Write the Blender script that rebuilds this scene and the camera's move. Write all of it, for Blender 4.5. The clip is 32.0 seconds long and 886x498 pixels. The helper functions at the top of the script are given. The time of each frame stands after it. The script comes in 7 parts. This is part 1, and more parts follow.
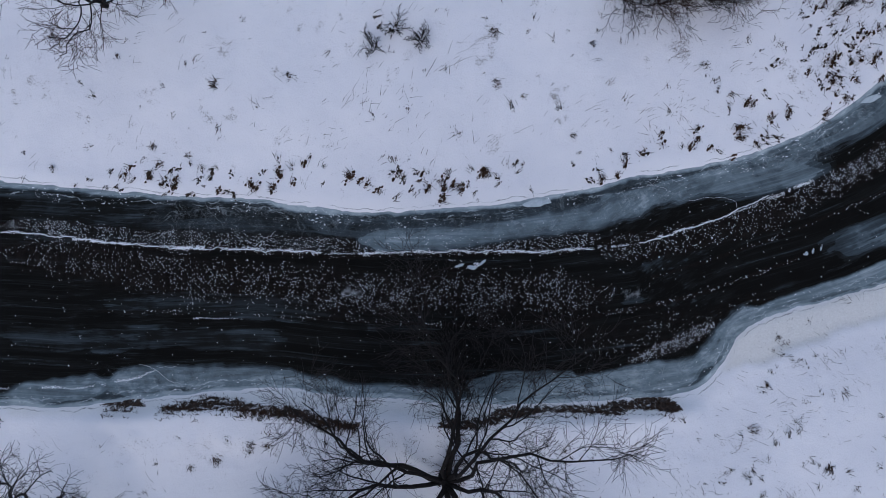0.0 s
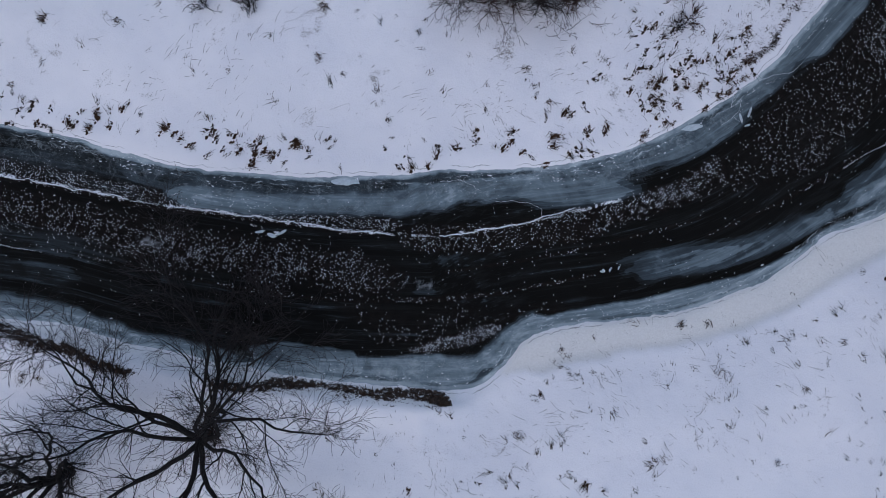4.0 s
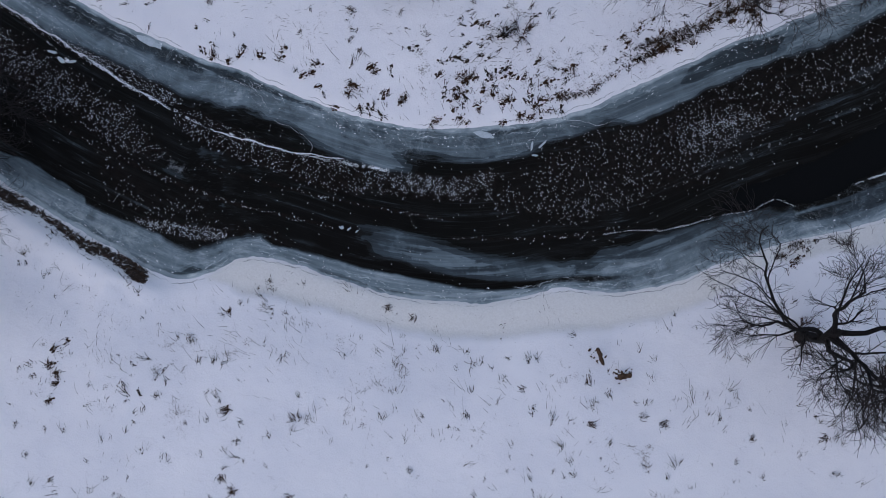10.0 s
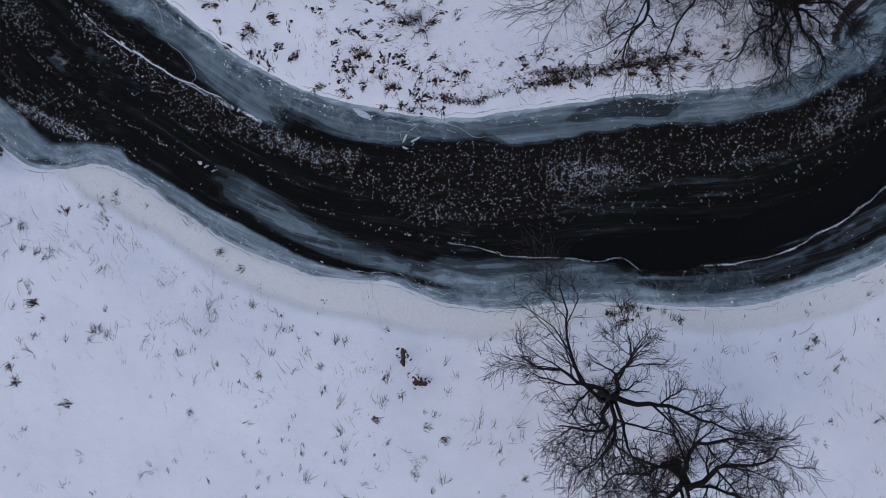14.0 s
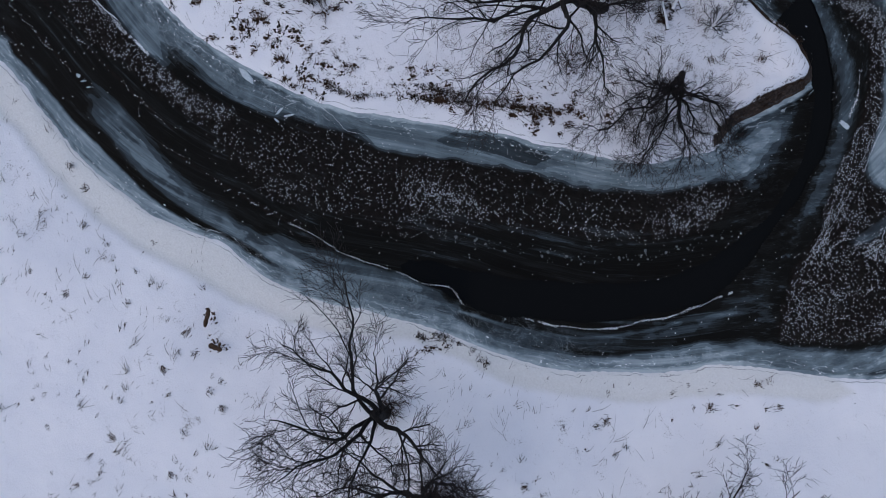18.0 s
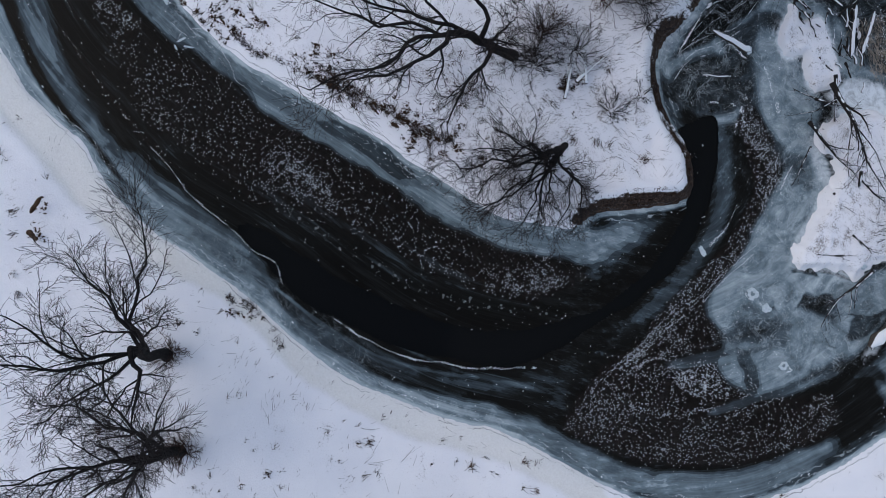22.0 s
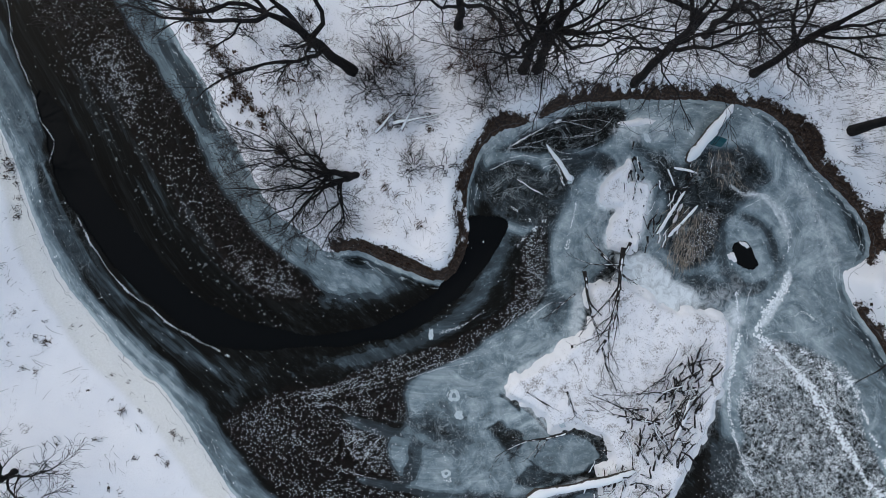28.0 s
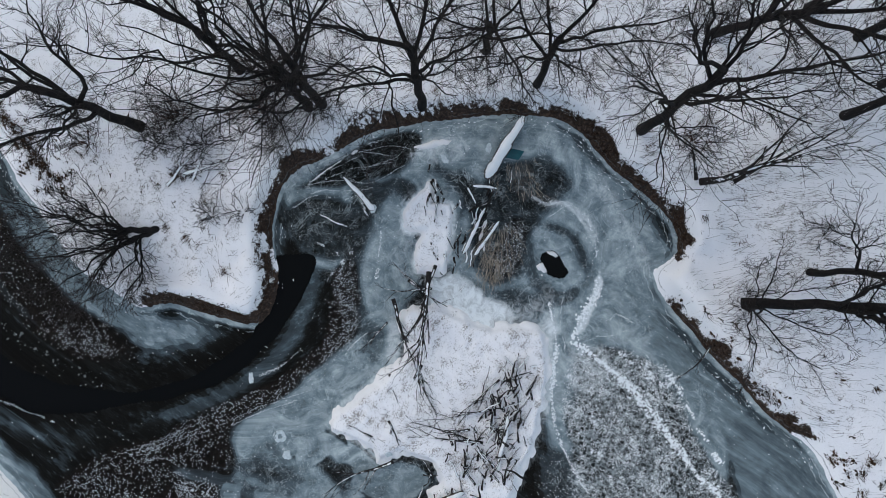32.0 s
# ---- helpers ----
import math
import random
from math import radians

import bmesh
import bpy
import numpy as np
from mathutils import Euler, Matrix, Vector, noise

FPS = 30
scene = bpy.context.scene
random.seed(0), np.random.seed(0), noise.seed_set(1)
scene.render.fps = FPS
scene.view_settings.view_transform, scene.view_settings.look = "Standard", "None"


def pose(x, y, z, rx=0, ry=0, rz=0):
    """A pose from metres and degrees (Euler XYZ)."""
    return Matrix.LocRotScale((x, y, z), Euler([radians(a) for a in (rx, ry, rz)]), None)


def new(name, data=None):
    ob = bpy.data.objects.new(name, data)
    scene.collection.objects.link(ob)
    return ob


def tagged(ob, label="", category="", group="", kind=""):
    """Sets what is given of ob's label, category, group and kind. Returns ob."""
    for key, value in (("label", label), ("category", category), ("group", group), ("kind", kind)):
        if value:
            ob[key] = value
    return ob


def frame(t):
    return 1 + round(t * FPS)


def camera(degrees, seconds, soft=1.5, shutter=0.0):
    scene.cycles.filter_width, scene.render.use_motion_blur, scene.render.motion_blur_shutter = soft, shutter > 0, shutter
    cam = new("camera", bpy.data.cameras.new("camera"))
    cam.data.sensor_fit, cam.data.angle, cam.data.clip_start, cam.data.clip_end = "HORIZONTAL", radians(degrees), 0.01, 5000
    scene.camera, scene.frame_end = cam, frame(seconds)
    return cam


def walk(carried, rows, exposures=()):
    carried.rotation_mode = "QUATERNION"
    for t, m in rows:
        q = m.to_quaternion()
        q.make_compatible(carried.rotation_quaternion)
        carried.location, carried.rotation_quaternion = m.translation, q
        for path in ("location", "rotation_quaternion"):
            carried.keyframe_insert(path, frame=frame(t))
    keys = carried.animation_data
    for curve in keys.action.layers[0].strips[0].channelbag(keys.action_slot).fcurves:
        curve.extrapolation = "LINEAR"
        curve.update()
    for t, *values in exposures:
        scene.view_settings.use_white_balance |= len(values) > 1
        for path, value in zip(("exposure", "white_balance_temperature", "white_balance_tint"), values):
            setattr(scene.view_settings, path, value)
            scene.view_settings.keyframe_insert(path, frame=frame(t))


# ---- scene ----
import functools

cam = camera(74.0, 32.0, soft=0.8)
METRES, EYE, TILT, LEAN, TURN = 60.9, 25.0, 0.0, 0.0, 0.0
ROWS = [
    (0.0, 0.0, 0.0, 0.0, 0.7, -88.36, -0.02),
    (0.5, 0.017, -0.0005, 0.0002, 1.09, -88.39, 0.07),
    (1.0, 0.0345, -0.0003, 0.0005, 1.53, -88.49, 0.18),
    (1.5, 0.0525, -0.0015, 0.0006, 2.5, -88.39, 0.28),
    (2.0, 0.0707, -0.0021, 0.0009, 3.82, -88.39, 0.37),
    (2.5, 0.089, -0.0027, 0.001, 5.11, -88.35, 0.43),
    (3.0, 0.108, -0.0027, 0.0011, 6.4, -88.38, 0.49),
    (3.5, 0.1275, -0.0028, 0.0012, 7.7, -88.32, 0.55),
    (4.0, 0.1471, -0.0024, 0.0014, 9.22, -88.31, 0.6),
    (4.5, 0.1668, -0.0017, 0.0016, 11.15, -88.29, 0.66),
    (6.5, 0.2357, 0.0023, 0.0017, 19.58, -88.07, 0.7),
    (7.0, 0.2505, 0.0045, 0.0016, 21.56, -88.07, 0.67),
    (7.5, 0.2655, 0.007, 0.0013, 23.61, -88.02, 0.72),
    (8.0, 0.2796, 0.0102, 0.0009, 25.64, -88.01, 0.7),
    (8.5, 0.2932, 0.0145, 0.0006, 27.62, -88.09, 0.71),
    (9.0, 0.3071, 0.0191, 0.0002, 29.65, -88.07, 0.75),
    (9.5, 0.3205, 0.0241, -0.0003, 31.72, -88.02, 0.77),
    (10.0, 0.3333, 0.0298, -0.0008, 33.84, -88.02, 0.76),
    (10.5, 0.3457, 0.0362, -0.0012, 35.88, -88.02, 0.75),
    (11.0, 0.3578, 0.0433, -0.0016, 37.84, -88.04, 0.72),
    (11.5, 0.3697, 0.0512, -0.0018, 39.86, -88.08, 0.72),
    (12.0, 0.381, 0.0596, -0.0019, 42.01, -88.11, 0.68),
    (12.5, 0.3922, 0.0691, -0.0021, 44.15, -88.14, 0.7),
    (13.0, 0.4033, 0.0788, -0.0021, 46.3, -88.1, 0.73),
    (13.5, 0.4123, 0.0887, -0.002, 48.22, -88.2, 0.68),
    (14.0, 0.4221, 0.0997, -0.002, 50.26, -88.23, 0.7),
    (14.5, 0.4316, 0.1109, -0.0021, 52.33, -88.21, 0.7),
    (16.5, 0.463, 0.1587, -0.0016, 60.67, -88.06, 0.48),
    (17.0, 0.4692, 0.172, -0.0012, 62.62, -88.1, 0.46),
    (17.5, 0.4749, 0.1856, -0.001, 64.65, -88.13, 0.46),
    (18.0, 0.4794, 0.1992, -0.0007, 67.14, -88.24, 0.41),
    (18.5, 0.4842, 0.2132, -0.0005, 69.54, -88.22, 0.42),
    (19.0, 0.4881, 0.2275, -0.0003, 71.77, -88.27, 0.44),
    (19.5, 0.4915, 0.2417, -0.0003, 74.15, -88.27, 0.43),
    (20.0, 0.4945, 0.2565, -0.0003, 76.64, -88.28, 0.46),
    (20.5, 0.4968, 0.2711, 0.0, 79.31, -88.29, 0.45),
    (21.0, 0.4977, 0.2861, 0.0001, 82.04, -88.37, 0.47),
    (21.5, 0.4985, 0.3011, 0.0004, 84.98, -88.43, 0.47),
    (22.0, 0.4991, 0.3156, 0.0005, 87.92, -88.41, 0.45),
    (22.5, 0.4987, 0.3305, 0.0006, 90.83, -88.46, 0.49),
    (23.0, 0.4975, 0.3451, 0.0005, 93.88, -88.48, 0.47),
    (23.5, 0.4957, 0.3596, 0.0006, 96.9, -88.47, 0.46),
    (24.0, 0.4926, 0.3743, 0.0005, 99.91, -88.55, 0.49),
    (24.5, 0.489, 0.3889, 0.0005, 102.99, -88.61, 0.52),
    (25.0, 0.4847, 0.4028, 0.0005, 105.96, -88.65, 0.49),
    (25.5, 0.4802, 0.4167, 0.0005, 108.4, -88.61, 0.47),
    (27.5, 0.4551, 0.4684, 0.0001, 116.41, -88.57, 0.29),
    (28.0, 0.4468, 0.4808, 0.0, 116.48, -88.61, 0.31),
    (28.5, 0.438, 0.4929, 0.0, 116.5, -88.63, 0.31),
    (29.0, 0.4289, 0.505, 0.0, 116.52, -88.63, 0.33),
    (29.5, 0.4197, 0.5171, 0.0002, 116.24, -88.61, 0.38),
    (30.0, 0.4104, 0.529, 0.0003, 114.9, -88.61, 0.46),
    (30.5, 0.4011, 0.543, 0.0003, 113.7, -88.62, 0.53),
    (31.0, 0.3916, 0.5592, 0.0002, 112.52, -88.62, 0.61),
    (31.5, 0.382, 0.5773, 0.0001, 111.33, -88.65, 0.71),
    (32.0, 0.3724, 0.5968, -0.0001, 110.07, -88.66, 0.78),
]
EXPOSURES = [(0, -0.24, 5620, 9), (10, -0.27, 5700, 10), (19, -0.08, 5800, 9), (25, 0.20, 6030, 3), (32, 0.30, 6200, 1)]
walk(cam, [(t, pose(0, 0, EYE, TILT, LEAN, TURN) @ pose(METRES * x, METRES * y, METRES * z, 90 + pitch, roll, yaw)) for t, x, y, z, yaw, pitch, roll in ROWS], EXPOSURES)

# ---- overcast winter light ----
world = bpy.data.worlds.new("overcast_sky")
scene.world = world
world.use_nodes = True
wn, wl = world.node_tree.nodes, world.node_tree.links
sky = wn.new("ShaderNodeTexSky")
sky.sky_type = "NISHITA"
sky.sun_disc = False
sky.sun_elevation, sky.sun_rotation = radians(48), radians(200)
sky.air_density, sky.dust_density, sky.ozone_density = 1.0, 3.0, 1.0
wn["Background"].inputs["Strength"].default_value = 0.13
wl.new(sky.outputs["Color"], wn["Background"].inputs["Color"])
sun_data = bpy.data.lights.new("sun", "SUN")
sun_data.energy, sun_data.angle, sun_data.color = 0.6, radians(80), (1.0, 0.97, 0.94)
sun = new("sun", sun_data)
sun.matrix_world = Matrix.Translation((10, 20, 60)) @ pose(0, 0, 0, 42, 0, 160)


# ---- materials ----
def material(name, rough=0.8, spec=0.3):
    m = bpy.data.materials.new(name)
    m.use_nodes = True
    n, l = m.node_tree.nodes, m.node_tree.links
    b = n["Principled BSDF"]
    b.inputs["Roughness"].default_value = rough
    b.inputs["Specular IOR Level"].default_value = spec
    return m, n, l, b


def noise_tex(n, l, scale, detail=4.0, rough=0.6, stretch=None):
    co = n.new("ShaderNodeTexCoord")
    t = n.new("ShaderNodeTexNoise")
    t.inputs["Scale"].default_value, t.inputs["Detail"].default_value, t.inputs["Roughness"].default_value = scale, detail, rough
    if stretch:
        mp = n.new("ShaderNodeMapping")
        mp.inputs["Scale"].default_value = stretch
        l.new(co.outputs["Object"], mp.inputs["Vector"])
        l.new(mp.outputs["Vector"], t.inputs["Vector"])
    else:
        l.new(co.outputs["Object"], t.inputs["Vector"])
    return t.outputs["Fac"]


def ramp(n, l, fac, stops):
    r = n.new("ShaderNodeValToRGB")
    e = r.color_ramp.elements
    while len(e) < len(stops):
        e.new(0.5)
    for el, (p, c) in zip(e, stops):
        el.position, el.color = p, (*c, 1) if len(c) == 3 else c
    l.new(fac, r.inputs["Fac"])
    return r.outputs["Color"]


def mix(n, l, fac, a, b, kind="MIX"):
    m = n.new("ShaderNodeMix")
    m.data_type, m.blend_type = "RGBA", kind
    for sock, v in ((m.inputs[0], fac), (m.inputs[6], a), (m.inputs[7], b)):
        if hasattr(v, "is_linked"):
            l.new(v, sock)
        else:
            sock.default_value = v if isinstance(v, (int, float)) else (*v, 1)
    return m.outputs[2]


def calc(n, l, op, a, b, c=None, clamp=False):
    m = n.new("ShaderNodeMath")
    m.operation, m.use_clamp = op, clamp
    for sock, v in zip(m.inputs, (a, b, c)):
        if v is None:
            continue
        if hasattr(v, "is_linked"):
            l.new(v, sock)
        else:
            sock.default_value = v
    return m.outputs[0]


def attr(n, name):
    a = n.new("ShaderNodeAttribute")
    a.attribute_name = name
    return a.outputs["Fac"]


def bumped(n, l, b, height, strength, distance):
    bp = n.new("ShaderNodeBump")
    bp.inputs["Strength"].default_value, bp.inputs["Distance"].default_value = strength, distance
    l.new(height, bp.inputs["Height"])
    l.new(bp.outputs["Normal"], b.inputs["Normal"])


def snow_material():
    m, n, l, b = material("snow", 0.75, 0.2)
    fine = noise_tex(n, l, 14, 6, 0.65)
    broad = noise_tex(n, l, 0.35, 3)
    c = ramp(n, l, broad, [(0.3, (0.77, 0.76, 0.79)), (0.7, (0.85, 0.83, 0.845))])
    c = mix(n, l, calc(n, l, "MULTIPLY", attr(n, "cream"), 0.9), c, ramp(n, l, fine, [(0.3, (0.64, 0.62, 0.585)), (0.7, (0.75, 0.735, 0.705))]))
    speck = calc(n, l, "ADD", calc(n, l, "MULTIPLY", noise_tex(n, l, 17, 5, 0.8), 0.6), calc(n, l, "MULTIPLY", noise_tex(n, l, 2.0, 4, 0.7), 0.4))
    litter = ramp(n, l, calc(n, l, "ADD", speck, calc(n, l, "MULTIPLY", attr(n, "litter"), 0.16)), [(0.60, (0, 0, 0)), (0.66, (1, 1, 1))])
    c = mix(n, l, calc(n, l, "MULTIPLY", litter, 0.8), c, (0.13, 0.105, 0.085))
    patch = noise_tex(n, l, 6.0, 8, 0.8)
    e = calc(n, l, "ADD", attr(n, "earth"), calc(n, l, "MULTIPLY", calc(n, l, "SUBTRACT", patch, 0.5), 2.0))
    e = ramp(n, l, e, [(0.50, (0, 0, 0)), (0.60, (1, 1, 1))])
    soil = ramp(n, l, noise_tex(n, l, 9, 8, 0.75), [(0.3, (0.010, 0.007, 0.0055)), (0.5, (0.030, 0.019, 0.014)), (0.72, (0.15, 0.095, 0.065))])
    c = mix(n, l, e, c, soil)
    d = calc(n, l, "ADD", attr(n, "edge"), calc(n, l, "MULTIPLY", calc(n, l, "SUBTRACT", noise_tex(n, l, 1.6, 6, 0.7), 0.5), 0.45))
    crack = calc(n, l, "MULTIPLY", ramp(n, l, d, [(0.085, (0, 0, 0)), (0.095, (1, 1, 1)), (0.108, (1, 1, 1)), (0.118, (0, 0, 0))]), ramp(n, l, noise_tex(n, l, 0.7, 4), [(0.42, (0, 0, 0)), (0.52, (1, 1, 1))]))
    c = mix(n, l, calc(n, l, "MULTIPLY", crack, 0.75), c, (0.10, 0.10, 0.10))
    l.new(c, b.inputs["Base Color"])
    bumped(n, l, b, calc(n, l, "ADD", fine, calc(n, l, "MULTIPLY", noise_tex(n, l, 2.2, 5), 2.0)), 0.35, 0.05)
    return m


def ice_material():
    m, n, l, b = material("river_ice", 0.3, 0.02)
    cloud = noise_tex(n, l, 0.75, 7, 0.6)
    cloud.node.inputs["Distortion"].default_value = 1.6
    fine = noise_tex(n, l, 5, 7, 0.7)
    grain = noise_tex(n, l, 26, 4, 0.7)
    milk = attr(n, "milk")
    # layers drawn out along both banks
    cx = n.new("ShaderNodeCombineXYZ")
    l.new(calc(n, l, "MULTIPLY", attr(n, "north"), 2.6), cx.inputs[0])
    l.new(calc(n, l, "MULTIPLY", attr(n, "south"), 2.6), cx.inputs[1])
    l.new(calc(n, l, "MULTIPLY", cloud, 0.45), cx.inputs[2])
    flow = n.new("ShaderNodeTexNoise")
    flow.inputs["Scale"].default_value, flow.inputs["Detail"].default_value, flow.inputs["Roughness"].default_value = 0.8, 7, 0.62
    l.new(cx.outputs[0], flow.inputs["Vector"])
    vein = attr(n, "vein")
    ev = n.new("ShaderNodeMix")
    l.new(calc(n, l, "MULTIPLY", vein, 0.8), ev.inputs[0])
    l.new(flow.outputs["Fac"], ev.inputs[2])
    ev.inputs[3].default_value = 0.5
    streak = ev.outputs[0]
    # overlapping sheets: the milky ice steps down in crisp-edged layers
    raw = calc(n, l, "ADD", milk, calc(n, l, "ADD", calc(n, l, "MULTIPLY", calc(n, l, "SUBTRACT", cloud, 0.5), 0.10), calc(n, l, "MULTIPLY", calc(n, l, "SUBTRACT", streak, 0.5), 0.16)))
    sheets = 0.03
    for cut, rise in ((0.085, 0.075), (0.17, 0.10), (0.29, 0.15), (0.42, 0.13)):
        mr = n.new("ShaderNodeMapRange")
        mr.interpolation_type = "SMOOTHSTEP"
        mr.inputs["From Min"].default_value, mr.inputs["From Max"].default_value = cut - 0.007, cut + 0.007
        l.new(raw, mr.inputs["Value"])
        sheets = calc(n, l, "ADD", calc(n, l, "MULTIPLY", mr.outputs[0], rise), sheets)
    crisp = ramp(n, l, noise_tex(n, l, 0.33, 3), [(0.38, (0.15, 0.15, 0.15)), (0.55, (0.8, 0.8, 0.8))])
    mm = n.new("ShaderNodeMix")
    l.new(calc(n, l, "MULTIPLY", crisp, calc(n, l, "SUBTRACT", 1.0, calc(n, l, "MULTIPLY", vein, 0.55))), mm.inputs[0])
    l.new(milk, mm.inputs[2])
    l.new(sheets, mm.inputs[3])
    milk = mm.outputs[0]
    # hair-fine streaks drawn out by the current
    cf = n.new("ShaderNodeCombineXYZ")
    l.new(calc(n, l, "MULTIPLY", attr(n, "north"), 7.0), cf.inputs[0])
    l.new(calc(n, l, "MULTIPLY", attr(n, "south"), 7.0), cf.inputs[1])
    l.new(calc(n, l, "MULTIPLY", cloud, 0.8), cf.inputs[2])
    thread = n.new("ShaderNodeTexNoise")
    thread.inputs["Scale"].default_value, thread.inputs["Detail"].default_value, thread.inputs["Roughness"].default_value = 0.9, 5, 0.6
    l.new(cf.outputs[0], thread.inputs["Vector"])
    v = calc(n, l, "MULTIPLY", milk, calc(n, l, "ADD", calc(n, l, "MULTIPLY", cloud, 0.6), calc(n, l, "ADD", calc(n, l, "MULTIPLY", fine, 0.14), calc(n, l, "MULTIPLY", streak, 1.2))))
    swirl = noise_tex(n, l, 0.55, 8, 0.62)
    swirl.node.inputs["Distortion"].default_value = 2.6
    v = calc(n, l, "MULTIPLY", v, calc(n, l, "ADD", 1.0, calc(n, l, "MULTIPLY", vein, calc(n, l, "MULTIPLY", calc(n, l, "SUBTRACT", swirl, 0.48), 1.7))))
    v = calc(n, l, "ADD", v, calc(n, l, "MULTIPLY", calc(n, l, "MAXIMUM", calc(n, l, "SUBTRACT", streak, 0.5), 0.0), 0.40))
    v = calc(n, l, "ADD", v, calc(n, l, "MULTIPLY", calc(n, l, "MAXIMUM", calc(n, l, "SUBTRACT", thread.outputs["Fac"], 0.54), 0.0), 0.55))
    c = ramp(n, l, v, [(0.0, (0.0042, 0.0036, 0.0031)), (0.10, (0.0125, 0.0128, 0.0122)), (0.25, (0.053, 0.068, 0.078)), (0.45, (0.170, 0.212, 0.234)), (0.7, (0.39, 0.44, 0.46))])
    warm = calc(n, l, "MULTIPLY", attr(n, "warm"), ramp(n, l, noise_tex(n, l, 7, 8, 0.8), [(0.45, (0, 0, 0)), (0.6, (1, 1, 1))]))
    c = mix(n, l, warm, c, (0.16, 0.13, 0.11))
    # dark brown river bed seen through the clear ice under the frost
    bed = ramp(n, l, noise_tex(n, l, 3.2, 6, 0.7), [(0.3, (0.0048, 0.0038, 0.0034)), (0.7, (0.0165, 0.0128, 0.0112))])
    c = mix(n, l, calc(n, l, "MULTIPLY", calc(n, l, "MULTIPLY", attr(n, "frost"), 2.4, clamp=True), calc(n, l, "SUBTRACT", 1.0, calc(n, l, "MULTIPLY", milk, 3.0, clamp=True))), c, bed)
    # frost bloom: fine white grains where frost is dense
    fr = calc(n, l, "MULTIPLY", attr(n, "frost"), ramp(n, l, noise_tex(n, l, 30, 5, 0.8), [(0.5, (0, 0, 0)), (0.72, (1, 1, 1))]))
    c = mix(n, l, calc(n, l, "MULTIPLY", fr, 0.02), c, (0.55, 0.58, 0.62))
    # pale hairline cracks that follow the shore
    dd = calc(n, l, "ADD", attr(n, "edge"), calc(n, l, "MULTIPLY", calc(n, l, "SUBTRACT", noise_tex(n, l, 0.9, 8, 0.68), 0.5), 0.9))
    gate = ramp(n, l, noise_tex(n, l, 1.3, 4), [(0.48, (0, 0, 0)), (0.58, (1, 1, 1))])
    for off in (0.20, 0.42):
        q = calc(n, l, "ABSOLUTE", calc(n, l, "ADD", dd, off), 0.0)
        k = calc(n, l, "MULTIPLY", ramp(n, l, q, [(0.0, (1, 1, 1)), (0.014, (0.8, 0.8, 0.8)), (0.024, (0, 0, 0))]), gate)
        c = mix(n, l, calc(n, l, "MULTIPLY", k, 0.55), c, (0.60, 0.66, 0.68))
    # thin pale veins and grains in the milky ice
    for scale, cut, amount in ((0.9, 0.022, 0.40), (2.6, 0.030, 0.30)):
        w = noise_tex(n, l, scale, 7, 0.6)
        w.node.inputs["Distortion"].default_value = 1.8
        q = ramp(n, l, calc(n, l, "ABSOLUTE", calc(n, l, "SUBTRACT", w, 0.5), 0.0), [(0.0, (1, 1, 1)), (cut, (0, 0, 0))])
        gate2 = ramp(n, l, noise_tex(n, l, scale * 0.8, 3), [(0.48, (0, 0, 0)), (0.6, (1, 1, 1))])
        c = mix(n, l, calc(n, l, "MULTIPLY", calc(n, l, "MULTIPLY", q, gate2), calc(n, l, "MULTIPLY", vein, amount)), c, (0.62, 0.68, 0.70))
    sp = ramp(n, l, calc(n, l, "ADD", calc(n, l, "MULTIPLY", grain, 0.7), calc(n, l, "MULTIPLY", fine, 0.35)), [(0.60, (0, 0, 0)), (0.68, (1, 1, 1))])
    c = mix(n, l, calc(n, l, "MULTIPLY", sp, calc(n, l, "MULTIPLY", vein, 0.4)), c, (0.66, 0.70, 0.72))
    # feathered hoar frost
    vo = n.new("ShaderNodeTexVoronoi")
    vo.feature, vo.inputs["Scale"].default_value = "DISTANCE_TO_EDGE", 4.5
    co = n.new("ShaderNodeTexCoord")
    wob = n.new("ShaderNodeTexNoise")
    wob.inputs["Scale"].default_value, wob.inputs["Detail"].default_value = 2.2, 6
    l.new(co.outputs["Object"], wob.inputs["Vector"])
    l.new(mix(n, l, 0.35, co.outputs["Object"], wob.outputs["Color"], "ADD"), vo.inputs["Vector"])
    edge = ramp(n, l, vo.outputs["Distance"], [(0.0, (1, 1, 1)), (0.14, (0, 0, 0))])
    f = calc(n, l, "ADD", calc(n, l, "MULTIPLY", edge, 0.40), calc(n, l, "MULTIPLY", fine, 1.1))
    f = calc(n, l, "MULTIPLY", ramp(n, l, calc(n, l, "MULTIPLY", f, calc(n, l, "ADD", grain, 0.5)), [(0.55, (0, 0, 0)), (0.95, (1, 1, 1))]), attr(n, "feather"))
    c = mix(n, l, calc(n, l, "MULTIPLY", f, 0.40), c, (0.60, 0.65, 0.67))
    blotch = noise_tex(n, l, 2.4, 8, 0.72)
    blotch.node.inputs["Distortion"].default_value = 1.2
    wf = calc(n, l, "MULTIPLY", calc(n, l, "ADD", attr(n, "white"), calc(n, l, "MULTIPLY", calc(n, l, "SUBTRACT", blotch, 0.55), 2.2)), calc(n, l, "MULTIPLY", attr(n, "white"), 2.5, clamp=True), clamp=True)
    c = mix(n, l, wf, c, (0.72, 0.75, 0.77))
    l.new(c, b.inputs["Base Color"])
    l.new(ramp(n, l, v, [(0.0, (0.12, 0.12, 0.12)), (0.4, (0.6, 0.6, 0.6))]), b.inputs["Roughness"])
    bumped(n, l, b, fine, 0.12, 0.03)
    return m


